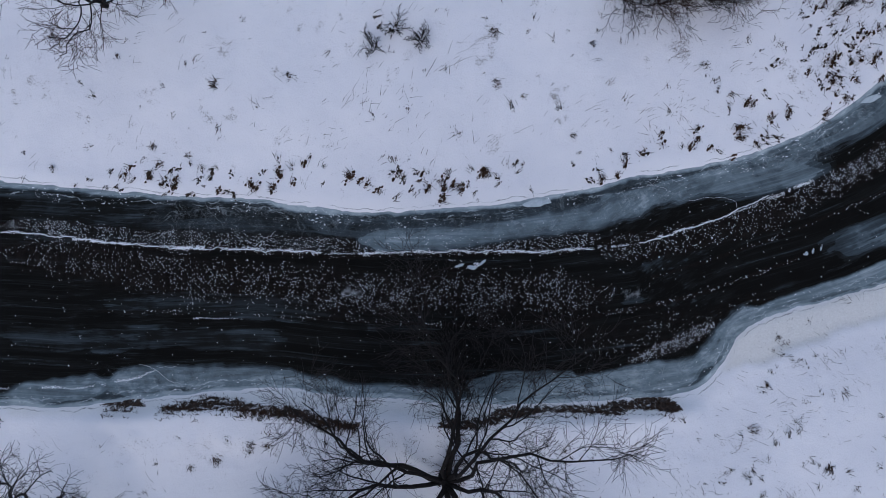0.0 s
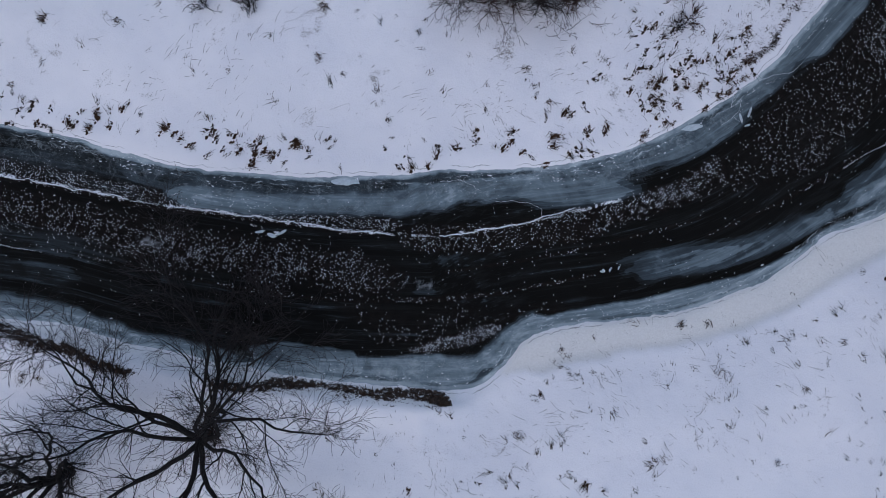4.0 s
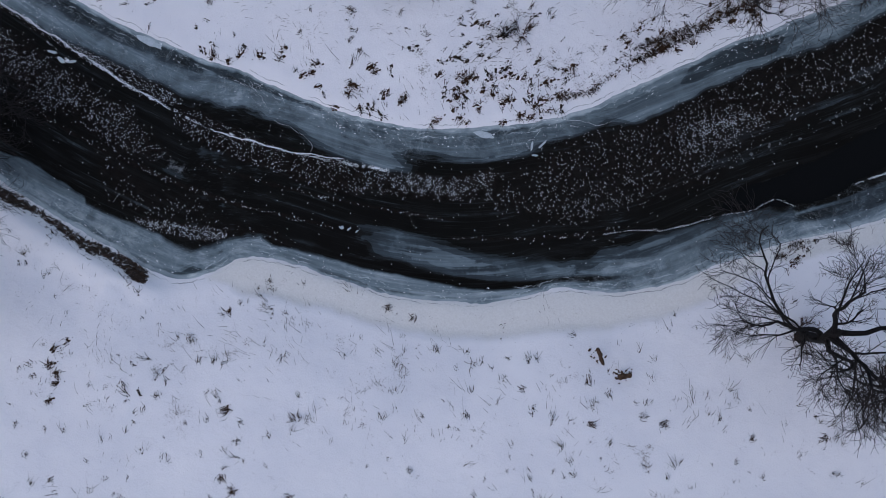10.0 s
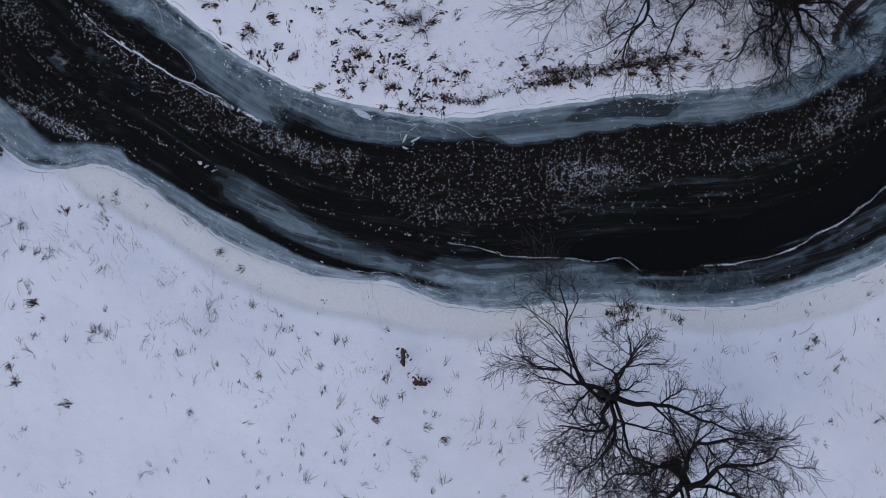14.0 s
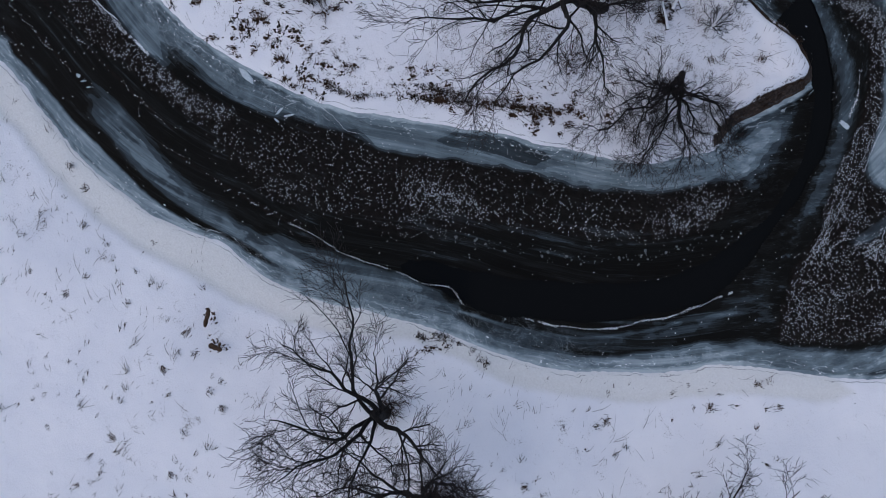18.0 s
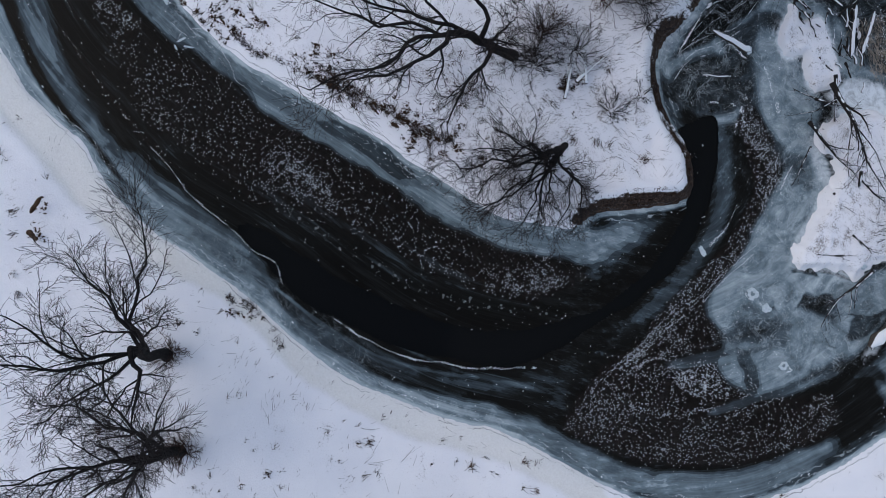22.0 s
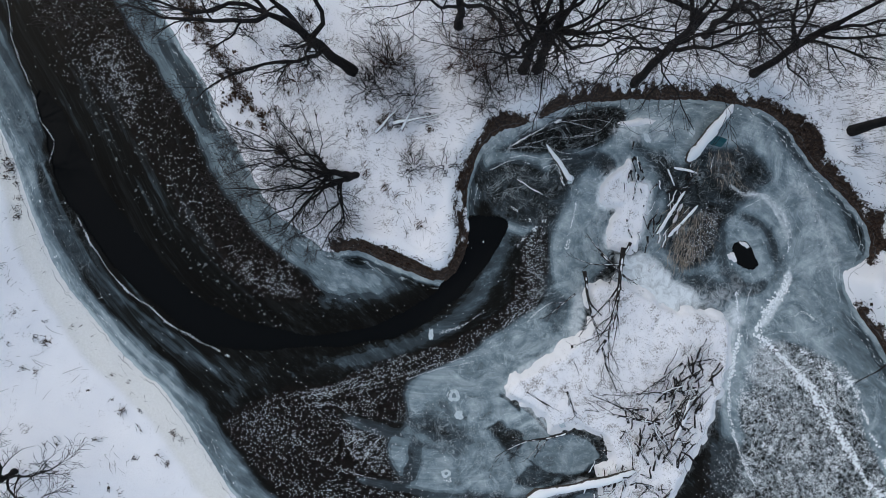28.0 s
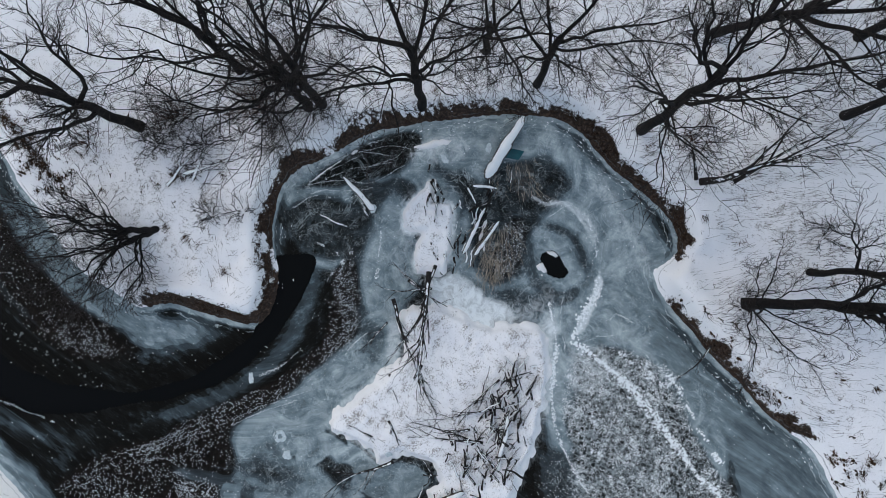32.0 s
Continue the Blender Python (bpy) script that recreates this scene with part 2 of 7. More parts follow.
def plain(name, lo, hi, scale=8, rough=0.85, spec=0.2, bump=0.3, stretch=None):
    m, n, l, b = material(name, rough, spec)
    f = noise_tex(n, l, scale, 6, 0.7, stretch)
    oi = n.new("ShaderNodeObjectInfo")
    c = ramp(n, l, f, [(0.3, lo), (0.7, hi)])
    c = mix(n, l, calc(n, l, "MULTIPLY", oi.outputs["Random"], 0.25), c, lo)
    l.new(c, b.inputs["Base Color"])
    bumped(n, l, b, f, bump, 0.03)
    return m


def snowy_wood(name, lo, hi, cover):
    """Wood with snow lying on the faces that look up."""
    m, n, l, b = material(name, 0.85, 0.15)
    f = noise_tex(n, l, 9, 6, 0.7)
    g = n.new("ShaderNodeNewGeometry")
    sep = n.new("ShaderNodeSeparateXYZ")
    l.new(g.outputs["Normal"], sep.inputs[0])
    up = calc(n, l, "ADD", sep.outputs["Z"], calc(n, l, "MULTIPLY", calc(n, l, "SUBTRACT", noise_tex(n, l, 4, 5), 0.5), 1.2))
    k = ramp(n, l, up, [(max(0.0, 1 - cover), (0, 0, 0)), (min(1.0, 1 - cover + 0.08), (1, 1, 1))])
    l.new(mix(n, l, k, ramp(n, l, f, [(0.3, lo), (0.7, hi)]), (0.80, 0.81, 0.83)), b.inputs["Base Color"])
    bumped(n, l, b, f, 0.4, 0.03)
    return m


SNOW = snow_material()
ICE = ice_material()
WATER, wa, wb, wc = material("open_water", 0.05, 0.03)
wc.inputs["Base Color"].default_value = (0.0046, 0.0050, 0.0054, 1)
bumped(wa, wb, wc, noise_tex(wa, wb, 2.5, 3), 0.05, 0.02)
FROST = plain("frost_crystals", (0.74, 0.77, 0.80), (0.90, 0.91, 0.92), 20, 0.7, 0.3, 0.1)
BARK = plain("dark_bark", (0.006, 0.0055, 0.0055), (0.026, 0.022, 0.021), 7, 0.9, 0.15, 0.6, (1, 1, 0.3))
TWIG = plain("twig_bark", (0.012, 0.010, 0.010), (0.040, 0.032, 0.030), 4, 0.9, 0.1, 0.1)
REDTWIG = plain("reddish_twigs", (0.028, 0.015, 0.012), (0.10, 0.058, 0.044), 4, 0.9, 0.1, 0.1)
GRASS_DARK = plain("dead_dark_grass", (0.016, 0.012, 0.010), (0.085, 0.062, 0.045), 3, 0.9, 0.1, 0.1)
GRASS_PALE = plain("dead_straw", (0.045, 0.038, 0.030), (0.13, 0.105, 0.08), 3, 0.9, 0.1, 0.1)
TURF = plain("hanging_turf", (0.013, 0.008, 0.006), (0.105, 0.062, 0.040), 5, 0.95, 0.05, 0.2)
BANK_TURF = plain("bank_turf", (0.009, 0.0062, 0.0048), (0.070, 0.043, 0.029), 5, 0.95, 0.05, 0.2)
LOG_SNOW = snowy_wood("snow_covered_log", (0.03, 0.025, 0.022), (0.10, 0.085, 0.075), 0.55)
LOG_BARE = snowy_wood("driftwood", (0.008, 0.007, 0.007), (0.035, 0.030, 0.028), 0.06)
ROTTEN = plain("rotten_wood", (0.022, 0.014, 0.010), (0.13, 0.080, 0.052), 9, 0.95, 0.1, 0.6)
REED = plain("pale_reeds", (0.20, 0.165, 0.13), (0.48, 0.41, 0.34), 3, 0.9, 0.1, 0.1)
BUBBLE = plain("trapped_bubbles", (0.05, 0.055, 0.055), (0.16, 0.17, 0.17), 9, 0.6, 0.2, 0.1)
PALE_ICE = plain("pale_ice", (0.34, 0.40, 0.43), (0.62, 0.67, 0.70), 14, 0.5, 0.3, 0.2)
TEAL = plain("teal_plastic", (0.004, 0.05, 0.065), (0.008, 0.085, 0.10), 6, 0.5, 0.4, 0.2)


# ---- the plan: river banks, upstream to downstream ----
NORTH_A = [(-26, 4.0), (-18.94, 3.4), (-15.31, 3.16), (-11.69, 2.86), (-8.07, 2.76), (-4.45, 2.35), (-2.0, 2.3), (0, 2.45), (1.92, 2.67), (4.32, 3.1), (6.71, 3.55), (9.09, 4.12), (11.48, 4.54), (13.85, 5.23), (16.11, 6.29), (17.75, 7.41), (19.33, 8.68), (20.46, 9.78), (21.51, 11.11), (22.6, 12.9), (23.78, 14.86), (24.8, 16.5), (25.73, 17.6), (26.95, 19.5), (28.3, 21.5), (28.92, 23.87)]
NORTH_B = [(28.81, 24.85), (28.34, 25.65), (28.22, 27.61), (28.09, 29.08), (27.53, 29.75), (26.05, 29.69), (24.75, 29.0), (23.23, 28.48), (21.55, 28.6), (20.11, 29.9), (18.69, 31.09), (18.11, 31.89), (16.98, 34.03), (15.98, 36.22), (15.31, 38.29), (15.56, 39.72), (16.6, 41.5), (17.14, 43.19), (17.79, 44.53), (19.03, 45.27), (20.05, 44.5), (21.08, 45.4), (21.78, 46.7), (22.46, 47.79), (23.2, 49.4), (23.97, 50.9), (24.69, 52.86), (25.76, 54.35), (27.56, 56.21), (29.76, 58.94), (33, 64)]
SOUTH_A = [(-26, -6.8), (-18.62, -6.17), (-16.23, -6.23), (-13.85, -5.97), (-11.47, -5.66), (-9.09, -5.39), (-6.71, -5.24), (-5.27, -5.41), (-3.36, -5.6), (0, -5.75), (2.51, -5.81), (4.9, -5.76), (7.28, -5.55), (9.66, -5.34), (10.84, -5.07), (11.97, -3.92), (12.62, -2.8), (14.01, -1.92), (16.6, -1.22), (19.3, -0.3), (21.55, 0.91), (23.13, 2.12), (24.39, 3.52), (25.4, 4.1), (27.0, 5.09), (28.5, 6.64)]
SOUTH_B = [(29.86, 8.6), (31.31, 10.48), (32.4, 11.6), (33.9, 13.28), (35.34, 15.2), (36.2, 17.2), (36.95, 19.2), (37.6, 21.39), (38.88, 23.6), (40.13, 25.8), (40.65, 27.16), (41.01, 29.25), (41.01, 31.16), (40.49, 32.91), (39.3, 35.6), (37.82, 38.33), (37.2, 40.5), (36.9, 44), (37.2, 48), (38, 54), (40, 64)]


def smooth_line(points, step=0.25):
    """A smooth line through plan points, with points about every step metres."""
    p = np.array(points, float)
    q = np.vstack([2 * p[0] - p[1], p, 2 * p[-1] - p[-2]])
    out = []
    for i in range(1, len(q) - 2):
        k = max(2, int(np.linalg.norm(q[i + 1] - q[i]) / step))
        t = np.linspace(0, 1, k, endpoint=False)[:, None]
        a, b, c, d = q[i - 1], q[i], q[i + 1], q[i + 2]
        out.append(0.5 * (2 * b + (c - a) * t + (2 * a - 5 * b + 4 * c - d) * t**2 + (3 * b - a - 3 * c + d) * t**3))
    return np.vstack(out + [p[-1:]])


@functools.lru_cache(maxsize=None)
def noise_table(seed):
    return np.random.RandomState(seed).rand(256, 256)


def vnoise(x, y, cell, seed):
    """Smooth random field in -1..1 with features about cell metres wide."""
    r = noise_table(seed)
    u, v = x / cell + 1000, y / cell + 1000
    i, j = np.floor(u).astype(int), np.floor(v).astype(int)
    f, g = u - i, v - j
    f, g = f * f * (3 - 2 * f), g * g * (3 - 2 * g)
    i0, j0, i1, j1 = i % 256, j % 256, (i + 1) % 256, (j + 1) % 256
    return 2 * ((r[i0, j0] * (1 - f) + r[i1, j0] * f) * (1 - g) + (r[i0, j1] * (1 - f) + r[i1, j1] * f) * g) - 1


def fbm(x, y, cell, seed, octaves=4):
    return sum(vnoise(x, y, cell / 2**k, seed + k) / 2**k for k in range(octaves)) / 1.6


def smooth(a, b, x):
    t = np.clip((x - a) / (b - a), 0, 1)
    return t * t * (3 - 2 * t)


def line_distance(x, y, line):
    """Distance of the points x, y from a polyline."""
    best = np.full(x.shape, 1e9)
    for (ax, ay), (bx, by) in zip(line[:-1], line[1:]):
        dx, dy = bx - ax, by - ay
        t = np.clip(((x - ax) * dx + (y - ay) * dy) / (dx * dx + dy * dy + 1e-12), 0, 1)
        best = np.minimum(best, (x - ax - t * dx) ** 2 + (y - ay - t * dy) ** 2)
    return np.sqrt(best)


def inside(x, y, poly):
    c = np.zeros(x.shape, bool)
    for (ax, ay), (bx, by) in zip(poly, np.roll(poly, -1, axis=0)):
        if ay != by:
            c ^= ((ay > y) != (by > y)) & (x < (bx - ax) * (y - ay) / (by - ay) + ax)
    return c


BANK_N, BANK_S = smooth_line(NORTH_A + NORTH_B, 0.5), smooth_line(SOUTH_A + SOUTH_B, 0.5)
RIVER = np.vstack([BANK_N, BANK_S[::-1]])


class Sheet:
    """A grid of plan points with named fields on it."""

    def __init__(self, xs, ys):
        self.xs, self.ys = xs, ys
        self.x, self.y = [a.T.copy() for a in np.meshgrid(xs, ys)]
        self.field = {}

    def part(self, line, reach):
        lo, hi = np.min(line, axis=0) - reach, np.max(line, axis=0) + reach
        i0, i1 = np.searchsorted(self.xs, (lo[0], hi[0]))
        j0, j1 = np.searchsorted(self.ys, (lo[1], hi[1]))
        return slice(i0, i1), slice(j0, j1)

    def near(self, s, line, reach):
        """Distance from a line over the part s, worked out within reach of it only."""
        xs, ys = self.xs[s[0]], self.ys[s[1]]
        best = np.full((len(xs), len(ys)), 1e6)
        for a, b in zip(line[:-1], line[1:]):
            i0, i1 = np.searchsorted(xs, (min(a[0], b[0]) - reach, max(a[0], b[0]) + reach))
            j0, j1 = np.searchsorted(ys, (min(a[1], b[1]) - reach, max(a[1], b[1]) + reach))
            x, y = xs[i0:i1, None], ys[None, j0:j1]
            dx, dy = b[0] - a[0], b[1] - a[1]
            t = np.clip(((x - a[0]) * dx + (y - a[1]) * dy) / (dx * dx + dy * dy + 1e-12), 0, 1)
            best[i0:i1, j0:j1] = np.minimum(best[i0:i1, j0:j1], (x - a[0] - t * dx) ** 2 + (y - a[1] - t * dy) ** 2)
        return np.sqrt(best)

    def lay(self, channel, where, mask, weight, value):
        f = self.field.setdefault(channel, np.zeros(self.x.shape))
        v = f[where]
        v[mask] += (value - v[mask]) * weight

    def band(self, channel, width, soft, value, line, rough=1.0):
        """Lay a band of a field along a line; its edges are frayed and it thins out at both ends."""
        line = smooth_line(line, 0.4)
        reach = 0.75 * width + soft + 0.15
        s = self.part(line, reach)
        if not self.x[s].size:
            return
        d = self.near(s, line, reach)
        m = d < reach
        x, y, d = self.x[s][m], self.y[s][m], d[m]
        d = d + rough * (0.22 * width * fbm(x, y, 1.6, 11, 3) + 0.05 * fbm(x, y, 0.35, 17, 2))
        tip = np.minimum(np.hypot(x - line[0][0], y - line[0][1]), np.hypot(x - line[-1][0], y - line[-1][1]))
        w = 1 - smooth(width / 2 - soft / 2, width / 2 + soft / 2, d + 0.4 * width * (1 - smooth(0, 1.2 * width, tip)))
        self.lay(channel, s, m, w, value)

    def area(self, channel, soft, value, line, rough=1.0):
        line = smooth_line(list(line) + [line[0]], 0.3)
        reach = soft + 0.5
        s = self.part(line, reach)
        if not self.x[s].size:
            return
        d = np.minimum(self.near(s, line, reach), 9.0) * np.where(inside(self.x[s], self.y[s], line), -1, 1)
        m = d < reach
        x, y, d = self.x[s][m], self.y[s][m], d[m]
        d = d + rough * (0.12 * fbm(x, y, 0.9, 23, 3) + 0.3 * soft * fbm(x, y, 2.0, 29, 3))
        self.lay(channel, s, m, 1 - smooth(-soft / 2, soft / 2, d), value)


def finer(sheet, step, work):
    """Fields worked out on a coarse grid over the sheet, then spread over its own points."""
    xs = np.arange(sheet.xs[0], sheet.xs[-1] + 2 * step, step)
    ys = np.arange(sheet.ys[0], sheet.ys[-1] + 2 * step, step)
    gx, gy = [a.T.copy() for a in np.meshgrid(xs, ys)]
    u, v = (sheet.xs - xs[0]) / step, (sheet.ys - ys[0]) / step
    i, j = u.astype(int), v.astype(int)
    f, g = (u - i)[:, None], (v - j)[None, :]
    out = []
    for F in work(gx, gy):
        a = F[i] * (1 - f) + F[i + 1] * f
        out.append(a[:, j] * (1 - g) + a[:, j + 1] * g)
    return out


def shore(x, y):
    """Distances from both banks, the signed distance from the nearer one and the way along the north bank."""
    best, along, run = np.full(x.shape, 1e9), np.zeros(x.shape), 0.0
    for (ax, ay), (bx, by) in zip(BANK_N[:-1], BANK_N[1:]):
        dx, dy = bx - ax, by - ay
        L = math.hypot(dx, dy)
        t = np.clip(((x - ax) * dx + (y - ay) * dy) / (L * L + 1e-12), 0, 1)
        d = (x - ax - t * dx) ** 2 + (y - ay - t * dy) ** 2
        along = np.where(d < best, run + t * L, along)
        best = np.minimum(best, d)
        run += L
    north, south = np.sqrt(best), line_distance(x, y, BANK_S)
    d = np.minimum(north, south)
    return north, south, np.where(inside(x, y, RIVER), -d, d), along


def frayed(d, x, y):
    return d + np.exp(-(d / 2.0) ** 2) * (0.10 * fbm(x, y, 1.3, 5, 4) + 0.05 * fbm(x, y, 0.3, 9, 2))


def bank_distance(x, y):
    """Metres from the river's edge: positive on land."""
    d = np.minimum(line_distance(x, y, BANK_N), line_distance(x, y, BANK_S))
    return frayed(np.where(inside(x, y, RIVER), -d, d), x, y)


def stretch_axis(lo, hi, step, far):
    """Even steps from lo to hi, then ever longer ones out to the horizon."""
    out = [d for d in (3, 8, 20, 60, 200, 700, far)]
    return np.array([lo - d for d in out[::-1]] + list(np.arange(lo, hi, step)) + [hi + d for d in out])


def sheet_mesh(name, sheet, z, mask, attrs, mat, parent=None):
    """A mesh of the sheet's cells whose four corners lie in mask."""
    nx, ny = sheet.x.shape
    q = mask[:-1, :-1] & mask[1:, :-1] & mask[1:, 1:] & mask[:-1, 1:]
    i, j = np.nonzero(q)
    ids = np.arange(nx * ny).reshape(nx, ny)
    quads = np.stack([ids[i, j], ids[i + 1, j], ids[i + 1, j + 1], ids[i, j + 1]], 1)
    used, flat = np.unique(quads, return_inverse=True)
    me = bpy.data.meshes.new(name)
    me.vertices.add(len(used))
    co = np.stack([sheet.x.ravel()[used], sheet.y.ravel()[used], z.ravel()[used]], 1)
    me.vertices.foreach_set("co", co.astype(np.float32).ravel())
    me.loops.add(quads.size)
    me.loops.foreach_set("vertex_index", flat.astype(np.int32).ravel())
    me.polygons.add(len(quads))
    me.polygons.foreach_set("loop_start", np.arange(0, quads.size, 4, dtype=np.int32))
    me.polygons.foreach_set("use_smooth", np.ones(len(quads), bool))
    me.update(calc_edges=True)
    for k, f in attrs.items():
        a = me.attributes.new(k, "FLOAT", "POINT")
        a.data.foreach_set("value", f.ravel()[used].astype(np.float32))
    me.materials.append(mat)
    ob = new(name, me)
    ob.parent = parent
    return ob


def mesh_of(name, verts, faces, mat, parent=None, label="", flat=False):
    """One mesh object from arrays; faces all of one size."""
    me = bpy.data.meshes.new(name)
    verts, faces = np.asarray(verts, np.float32), np.asarray(faces, np.int32)
    k = faces.shape[1]
    me.vertices.add(len(verts))
    me.vertices.foreach_set("co", verts.ravel())
    me.loops.add(faces.size)
    me.loops.foreach_set("vertex_index", faces.ravel())
    me.polygons.add(len(faces))
    me.polygons.foreach_set("loop_start", np.arange(0, faces.size, k, dtype=np.int32))
    me.polygons.foreach_set("use_smooth", np.full(len(faces), not flat))
    me.update(calc_edges=True)
    me.materials.append(mat)
    ob = new(name, me)
    ob.parent = parent
    if label:
        ob["label"] = label
    return ob


# ---- snow ground with the river bed sunk into it ----
land = Sheet(stretch_axis(-25, 57, 0.18, 2500), stretch_axis(-26, 63, 0.18, 2500))
edge = land.band
edge('cream', 1.35, 0.34, 1.0, [(11.96, -4.23), (12.88, -3.3), (14.38, -2.5), (16.22, -1.92), (18.47, -1.08), (20.66, -0.11), (22.71, 1.21), (24.66, 2.81), (26.64, 4.31), (28.53, 6.04), (30.28, 8.17)])
edge('cream', 1.11, 0.29, 1.0, [(12.49, -3.92), (14.83, -2.61), (17.61, -1.66), (20.24, -0.62), (22.67, 0.57), (24.52, 2.18), (26.51, 3.67), (28.19, 5.38), (29.24, 6.67)])
edge('cream', 0.91, 0.29, 1.0, [(29.56, 7.48), (30.87, 9.49), (32.51, 11.32), (34.42, 13.01), (35.74, 14.99), (36.78, 17.12), (37.58, 19.38), (38.16, 21.74), (39.94, 25.29)])
edge('cream', 0.91, 0.29, 1.0, [(33.8, 12.76), (35.38, 14.48), (36.65, 16.72), (37.53, 19.0), (38.23, 21.3), (39.35, 23.53), (40.6, 25.73)])
edge('cream', 0.96, 0.29, 0.9, [(34.28, 13.53), (36.15, 16.6), (37.36, 19.47), (38.52, 22.31), (39.58, 24.6)])
edge('cream', 0.62, 0.34, 0.6, [(-18.61, -6.22), (-13.85, -6.02), (-9.09, -5.58), (-4.31, -5.64), (0.46, -5.98), (5.23, -5.93), (10.01, -5.49)])
edge('cream', 0.38, 0.19, 0.9, [(29.25, 24.97), (28.8, 26.23), (28.74, 27.79), (28.34, 29.21), (27.05, 29.71), (25.64, 29.32)])
edge('cut', 3.60, 2.64, 0.8, [(-14.36, -6.14), (-11.45, -6.18), (-9.53, -5.96), (-7.1, -6.13), (-4.65, -6.58), (0.15, -6.49), (3.01, -6.2), (6.83, -5.99), (9.93, -5.82)])
edge('cut', 3.60, 2.64, 1.0, [(28.42, 24.39), (28.04, 25.54), (27.87, 26.74), (27.89, 27.99), (27.84, 29.22), (27.08, 29.51), (26.03, 29.26)])
edge('cut', 3.60, 2.64, 1.0, [(24.94, 28.66), (22.55, 28.24), (21.25, 28.37), (20.16, 29.07), (18.88, 30.47), (17.92, 31.2)])
edge('cut', 3.60, 2.64, 1.0, [(24.94, 28.54), (23.74, 28.25), (22.17, 28.18), (20.99, 28.43), (19.69, 29.96), (18.35, 30.67), (17.69, 31.7), (16.56, 33.84), (15.6, 36.05), (15.0, 38.15), (15.18, 39.55), (16.17, 41.44), (16.77, 43.02), (17.47, 44.65), (18.47, 45.35), (19.44, 45.53)])
edge('cut', 3.60, 2.64, 1.0, [(20.35, 45.28), (21.35, 46.51), (22.14, 47.9), (22.73, 49.46), (23.52, 51.11), (23.89, 51.99)])
edge('earth', 0.52, 0.30, 0.72, [(-14.37, -6.05), (-13.41, -5.93), (-12.43, -6.01)])
edge('earth', 0.52, 0.30, 0.72, [(-11.94, -6.07), (-10.74, -5.99), (-9.3, -5.8), (-7.11, -6.03), (-5.9, -6.09), (-4.66, -6.49), (-2.96, -6.61)])
edge('earth', 0.52, 0.30, 0.72, [(-0.33, -6.48), (1.35, -6.46), (3.01, -6.1), (4.91, -5.93), (6.35, -5.97), (8.49, -5.64), (9.93, -5.77)])
edge('earth', 0.53, 0.24, 0.95, [(9.21, -5.68), (9.98, -5.82)])
edge('earth', 0.36, 0.19, 0.9, [(28.5, 24.47), (28.09, 25.55), (27.85, 26.73), (27.84, 27.98), (27.79, 29.21), (27.21, 29.5)])
edge('earth', 0.19, 0.14, 0.8, [(26.97, 29.48), (26.01, 29.31), (24.89, 28.85)])
edge('earth', 0.31, 0.19, 0.9, [(24.19, 28.65), (22.53, 28.28), (21.25, 28.37), (20.23, 29.09)])
edge('earth', 0.29, 0.19, 0.6, [(25.81, 28.95), (24.01, 28.24), (22.13, 28.16), (20.95, 28.41), (19.69, 29.96), (18.3, 30.65), (17.66, 31.69), (16.56, 33.84), (15.62, 36.06), (15.0, 38.15), (15.2, 39.56), (16.19, 41.45), (16.79, 43.03), (17.52, 44.54), (18.52, 45.24), (19.38, 45.42)])
edge('earth', 0.29, 0.19, 0.5, [(20.83, 45.37), (21.51, 46.45), (22.24, 47.69), (22.88, 49.4), (23.67, 51.17), (24.11, 52.91)])
edge('earth', 0.34, 0.24, 0.5, [(21.56, 13.86), (22.62, 15.46), (23.62, 16.82), (24.28, 17.83), (25.04, 19.36)])
edge('earth', 0.29, 0.24, 0.5, [(19.76, 10.34), (20.98, 11.35), (21.7, 13.16), (22.84, 15.02), (23.67, 17.03), (24.62, 18.44), (25.47, 20.17)])
edge('earth', 0.29, 0.24, 0.5, [(22.34, 14.8), (23.46, 16.12), (24.08, 17.5), (24.82, 18.38)])
edge('earth', 0.48, 0.24, 0.5, [(22.82, 24.28), (22.92, 25.48)])
edge('earth', 0.19, 0.19, 0.5, [(31.28, 9.55), (31.86, 10.59), (32.54, 11.58), (33.88, 12.22)])
edge('earth', 0.34, 0.24, 0.7, [(23.18, 23.97), (23.3, 24.7)])
edge('litter', 4.81, 2.88, 0.5, [(22.14, 15.38), (19.31, 19.58), (15.91, 26.15), (12.62, 35.3), (8.68, 44.1), (5.83, 49.88)])
edge('litter', 3.60, 2.40, 0.5, [(17.15, 29.21), (13.18, 38.06), (14.84, 46.27), (17.73, 52.3)])
edge('litter', 1.92, 1.44, 0.35, [(14.53, 6.74), (18.1, 10.13), (21.45, 13.64), (23.82, 17.88)])
edge('litter', 1.44, 1.44, 0.4, [(0.4, -9.51), (-1.38, -10.52), (-6.02, -12.02)])
edge('litter', 1.44, 1.20, 0.3, [(8.36, -9.26), (9.12, -11.03)])
edge('litter', 0.96, 0.72, 0.3, [(-14.23, -7.62), (-9.4, -7.53), (0.22, -7.34), (9.8, -7.63), (14.49, -6.36)])
edge('tuft', 1.35, 0.96, 0.55, [(-15.23, 3.74), (-12.77, 3.56), (-10.31, 3.48), (-7.87, 3.49), (-5.44, 3.65), (-3.0, 3.61), (0.41, 3.45), (4.26, 3.94), (6.66, 4.25), (9.03, 5.09), (11.41, 5.68), (13.78, 6.52), (16.15, 7.3)])
edge('tuft', 2.64, 1.68, 0.75, [(13.65, 8.76), (15.39, 8.01), (16.8, 8.72), (18.43, 9.92), (20.07, 11.01)])
